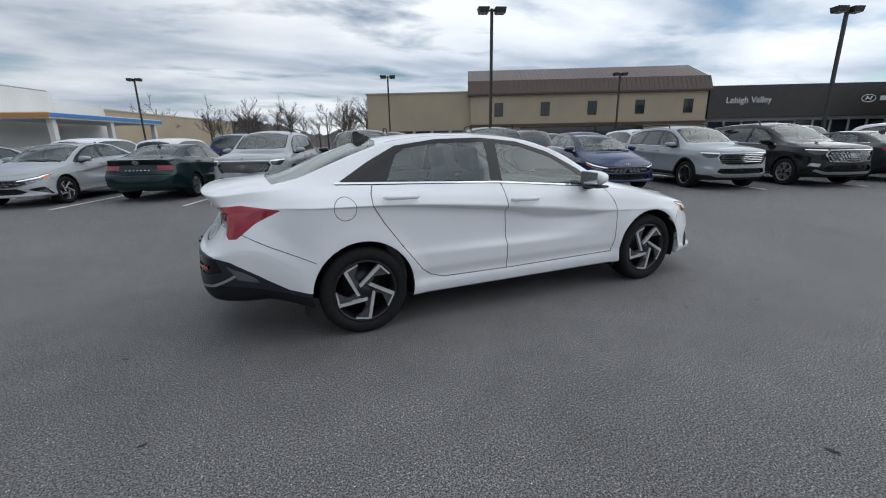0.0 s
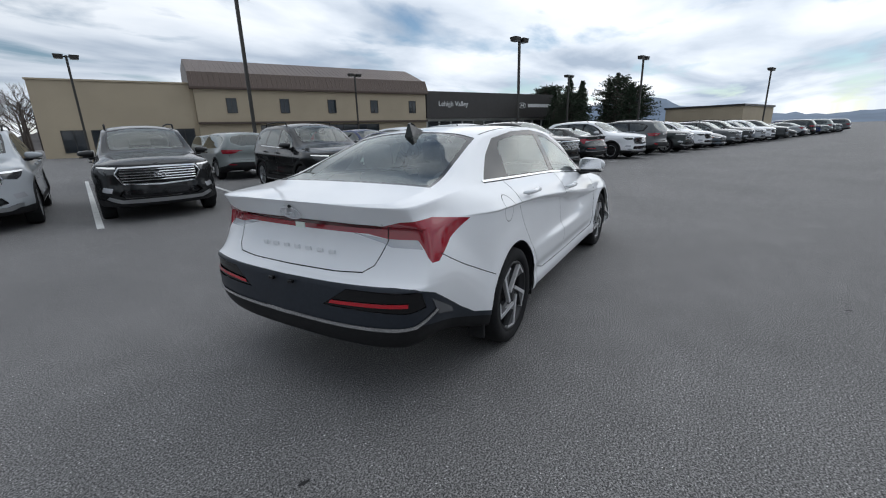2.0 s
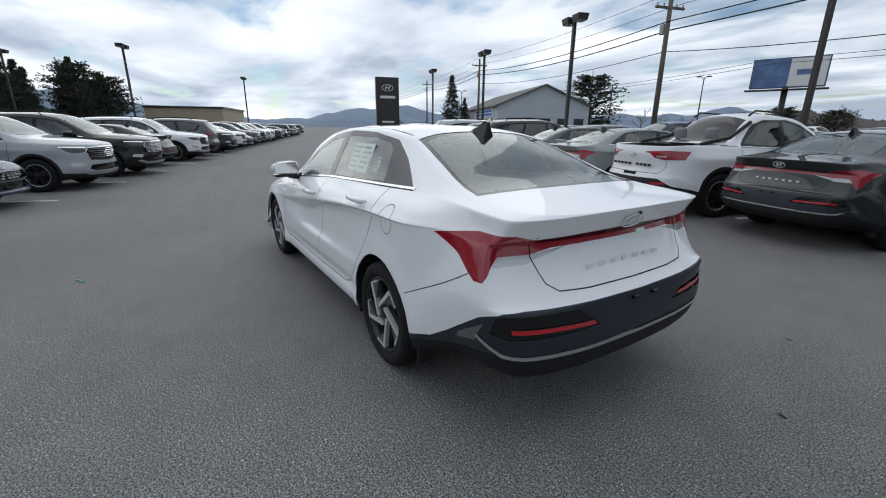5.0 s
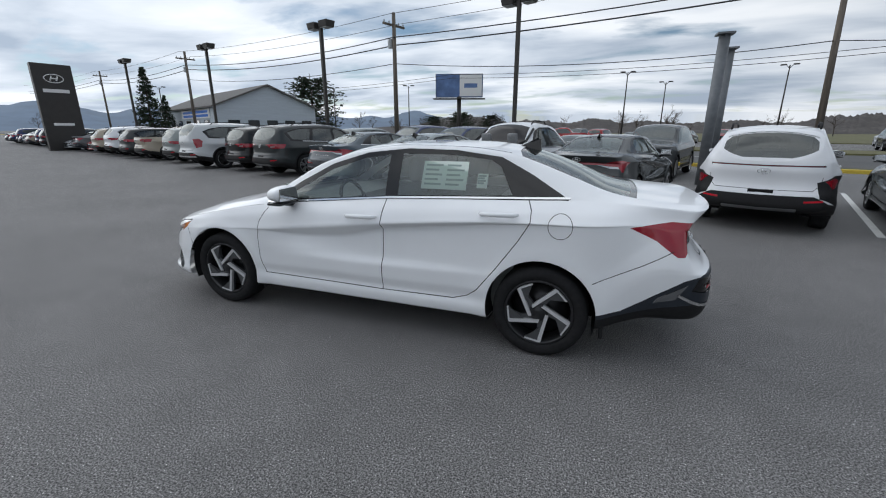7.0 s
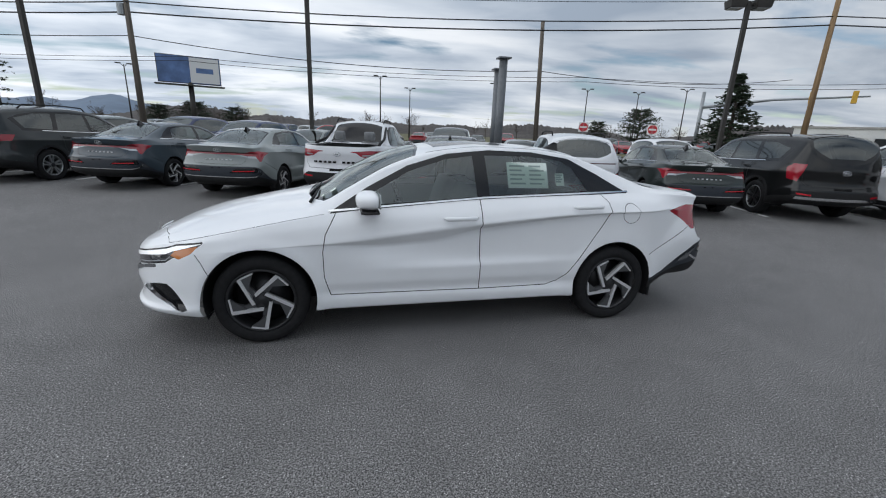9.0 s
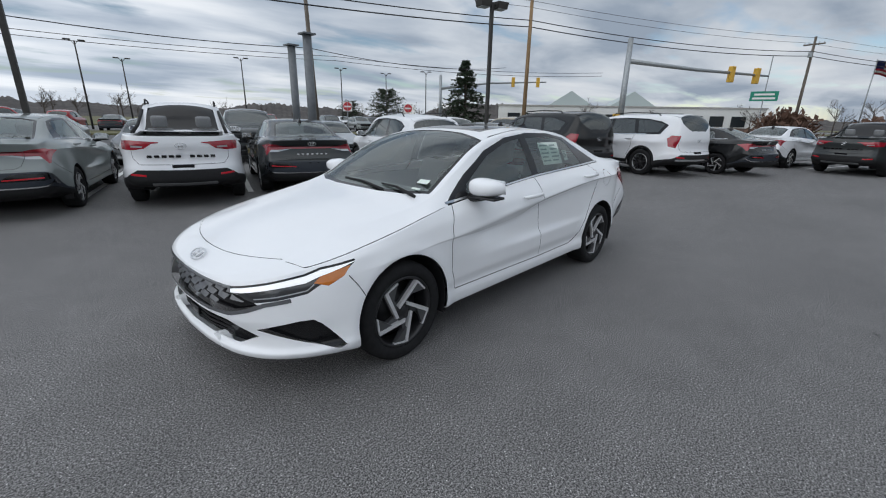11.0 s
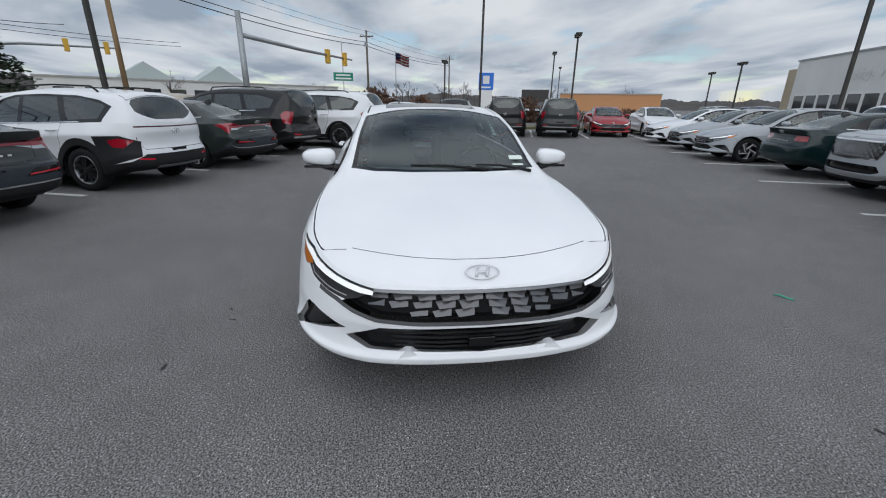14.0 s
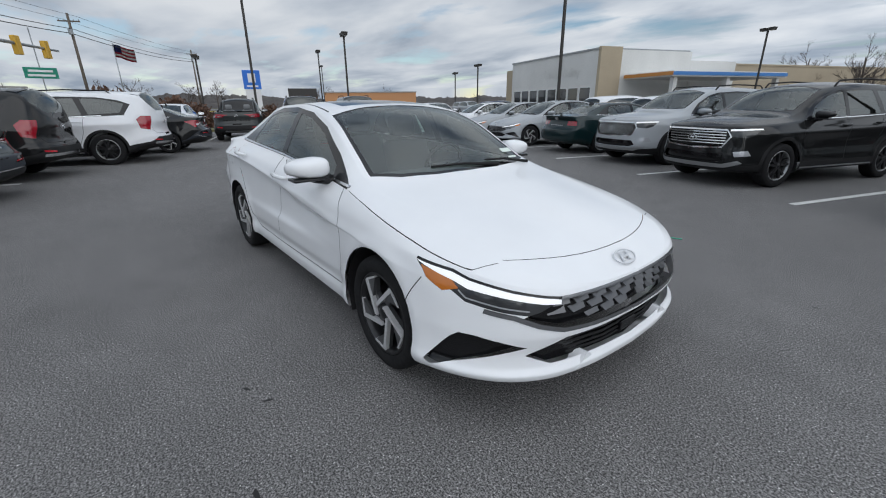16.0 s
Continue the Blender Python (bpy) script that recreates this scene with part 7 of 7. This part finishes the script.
def pine_tree(h, seed, width=0.24, rounded=False):
    """A conifer of many boughs with tufts of needles; rounded: a broad open crown, else a cone."""
    rnd = random.Random(seed)
    root = new("pine_tree")
    bt = tube(bmesh.new(), [(0, 0, 0), (0.01 * h, 0, h * 0.5), (0, 0, h)], [h * 0.02, h * 0.014, h * 0.003], 7)
    bm = bmesh.new()
    for k in range(240):
        f = rnd.random() ** (0.85 if rounded else 1.15)
        z = h * ((0.13 + 0.78 * f) if rounded else (0.08 + 0.91 * f))
        reach = math.sin(math.pi * (0.20 + 0.72 * f)) ** 0.7 if rounded else (1 - f) ** 0.9 + 0.05
        a, ln = rnd.uniform(0, 6.28), h * width * reach * rnd.uniform(0.65, 1.12)
        lift = rnd.uniform(-0.1, 0.35) if rounded else rnd.uniform(-0.35, -0.05)
        tip = Vector((math.cos(a) * ln, math.sin(a) * ln, min(z + lift * ln, h)))
        tube(bt, [(0, 0, z), tip], [h * 0.004, h * 0.0015], 3)
        for s in range(9):
            c = Vector((0, 0, z)).lerp(tip, 0.30 + 0.75 * (s + rnd.random()) / 9) + Vector((rnd.uniform(-1, 1), rnd.uniform(-1, 1), rnd.uniform(-1, 1))) * h * 0.02
            for q in range(4):
                d1 = Vector((rnd.uniform(-1, 1), rnd.uniform(-1, 1), rnd.uniform(-0.5, 0.7))).normalized() * h * rnd.uniform(0.014, 0.030)
                d2 = Vector((rnd.uniform(-1, 1), rnd.uniform(-1, 1), rnd.uniform(-0.6, 0.6))).normalized() * h * 0.010
                bm.faces.new([bm.verts.new(c + d1), bm.verts.new(c + d2), bm.verts.new(c - d1 * 0.8), bm.verts.new(c - d2)])
    part("trunk", bt, BARK, root, "", True)
    part("crown", bm, NEEDLE, root, "dark green needles")
    return root


def shrub(w, h, seed):
    rnd = random.Random(seed)
    root = new("shrub")
    bm = bmesh.new()
    for i in range(420):
        a, e = rnd.uniform(0, 6.28), rnd.uniform(0.05, 1.5)
        d = Vector((math.cos(a) * math.cos(e), math.sin(a) * math.cos(e), math.sin(e)))
        q = Vector((d.x * w, d.y * w, d.z * h)) * rnd.uniform(0.75, 1.0)
        p = q * rnd.uniform(0.1, 0.6)
        q += Vector((rnd.uniform(-1, 1), rnd.uniform(-1, 1), rnd.uniform(-1, 1))) * 0.1 * w
        tube(bm, [p, q], [0.02, 0.012], 3)
        d1 = Vector((rnd.uniform(-1, 1), rnd.uniform(-1, 1), rnd.uniform(-1, 1))).normalized() * 0.09 * w
        d2 = Vector((rnd.uniform(-1, 1), rnd.uniform(-1, 1), rnd.uniform(-1, 1))).normalized() * 0.06 * w
        bm.faces.new([bm.verts.new(q + d1), bm.verts.new(q + d2), bm.verts.new(q - d1), bm.verts.new(q - d2)])
    part("crown", bm, SHRUB, root, "brown twigs")
    return root


protos = [bare_tree(10.0, s) for s in (1, 2, 3)]
pines = [pine_tree(10.0, 4, 0.30), pine_tree(10.0, 5, 0.42, True)]
shrubs = [shrub(1.0, 1.0, s) for s in (6, 7)]
taken = set()


def plant(proto, x, y, size, label, category, group, width=1.0):
    m = pose(x, y, 0, 0, 0, (x * 37 + y * 11) % 360)
    if proto in taken:
        ob = copy_thing(proto, m)
    else:
        ob = proto
        taken.add(proto)
    ob.matrix_basis = m @ Matrix.Diagonal((size * width, size * width, size, 1))
    ob.name = proto.name.split(".")[0]
    return tagged(ob, label, category, group)


rnd = random.Random(11)
for i in range(34):  # bare wood north of the lot
    a = radians(rnd.uniform(74, 100))
    d = rnd.uniform(72, 112)
    plant(protos[i % 3], -1.9 + d * math.cos(a), -3.7 + d * math.sin(a), rnd.uniform(0.7, 1.05) * d / 95, "bare leafless winter tree in a wood", "tree", "bare trees")
for i in range(17):  # dark conifers beyond the showroom
    a = radians(rnd.uniform(7.5, 18.5))
    d = rnd.uniform(66, 88)
    plant(pines[0 if i % 3 else 1], -3.4 + d * math.cos(a), -2.4 + d * math.sin(a), d * rnd.uniform(0.075, 0.115) / 10 + 0.12, "tall dark green conifer", "tree", "conifers")
for x, y, s, k, w in ((43.2, -56.6, 1.02, 1, 1.25), (-36.8, -31.6, 0.80, 0, 1.5), (-53.4, -66.7, 0.76, 1, 1.2), (-47.0, -70.0, 0.5, 1, 1.2), (54.7, -37.5, 0.92, 0, 0.85), (57.5, -42.0, 0.62, 0, 0.9), (27.0, -86.0, 0.55, 1, 1.5), (21.0, -90.0, 0.5, 1, 1.4), (31.0, -80.0, 0.45, 1, 1.5)):
    plant(pines[k], x, y, s, "green pine tree beyond the road", "tree", "pines", w)
for i in range(46):  # bare trees beyond the road and round the horizon
    a = radians(rnd.uniform(-160, -25))
    d = rnd.uniform(85, 150)
    plant(protos[i % 3], d * math.cos(a), d * math.sin(a), rnd.uniform(0.35, 0.62), "bare leafless winter tree beyond the road", "tree", "bare trees")
for i in range(24):
    a = radians(rnd.uniform(135, 200))
    d = rnd.uniform(90, 150)
    plant(protos[i % 3], d * math.cos(a), d * math.sin(a), rnd.uniform(0.4, 0.75), "bare leafless winter tree beyond the lot", "tree", "bare trees")
for x, y, w, h in ((-27.5, 3.0, 1.5, 1.5), (-30.5, 8.5, 1.3, 1.4), (-33.0, 12.0, 1.7, 2.0), (-33.0, 16.0, 1.5, 1.5), (-30.0, 20.0, 1.6, 1.2), (-26.0, 26.5, 2.0, 1.1), (-24.0, 28.5, 2.0, 1.1), (-36.0, -1.0, 2.6, 2.6), (-40.0, 3.5, 2.0, 2.1)):
    ob = plant(shrubs[int(abs(x)) % 2], x, y, h, "rounded leafless brown shrub", "shrub", "shrubs", w / h)


def ridge(name, az0, az1, dist, height, mat, label, seed, step=1.5, rough=0.0):
    """A far wooded or hazy ridge as a real slope with an uneven crest."""
    bm = bmesh.new()
    rings = []
    n = int((az1 - az0) / step)
    for i in range(n + 1):
        a = radians(az0 + (az1 - az0) * i / n)
        edge = min(1.0, min(i, n - i) / (9.0 / step))
        hh = height * (0.62 + 0.5 * noise.fractal(Vector((math.cos(a) * 3.1 + seed, math.sin(a) * 3.1, 0)), 0.7, 2.1, 5)) * (0.35 + 0.65 * edge)
        hh = max(hh, height * 0.25) * (1 + rough * random.uniform(-1, 1))
        rings.append([bm.verts.new((math.cos(a) * dist * k, math.sin(a) * dist * k, z)) for k, z in ((0.8, -0.5), (0.93, hh * 0.6), (1.0, hh), (1.2, -1))])
    for a, b in zip(rings, rings[1:]):
        for k in range(3):
            bm.faces.new((a[k], b[k], b[k + 1], a[k + 1]))
    tagged(part(name, bm, mat, None, "", True), label, "hill", "", "structure")


WOODS = grain(material("bare_woods", (0.062, 0.054, 0.050), 0.95), 0.15, 0.4, 0, 0.9, 0.4)
# the far ridge's woods are coloured blue-grey: aerial haze painted into the material
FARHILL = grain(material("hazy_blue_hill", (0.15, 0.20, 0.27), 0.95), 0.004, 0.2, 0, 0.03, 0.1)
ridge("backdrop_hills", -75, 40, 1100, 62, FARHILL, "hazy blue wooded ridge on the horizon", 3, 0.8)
ridge("backdrop_woods", -165, -60, 260, 11.5, WOODS, "brown leafless woods along the horizon", 7, 0.16, 0.07)
ridge("backdrop_woods_west", 120, 205, 330, 9, WOODS, "brown leafless woods along the horizon", 9, 0.16, 0.07)
ridge("backdrop_woods_north", 66, 118, 150, 10, WOODS, "brown leafless woods along the horizon", 5, 0.16, 0.07)
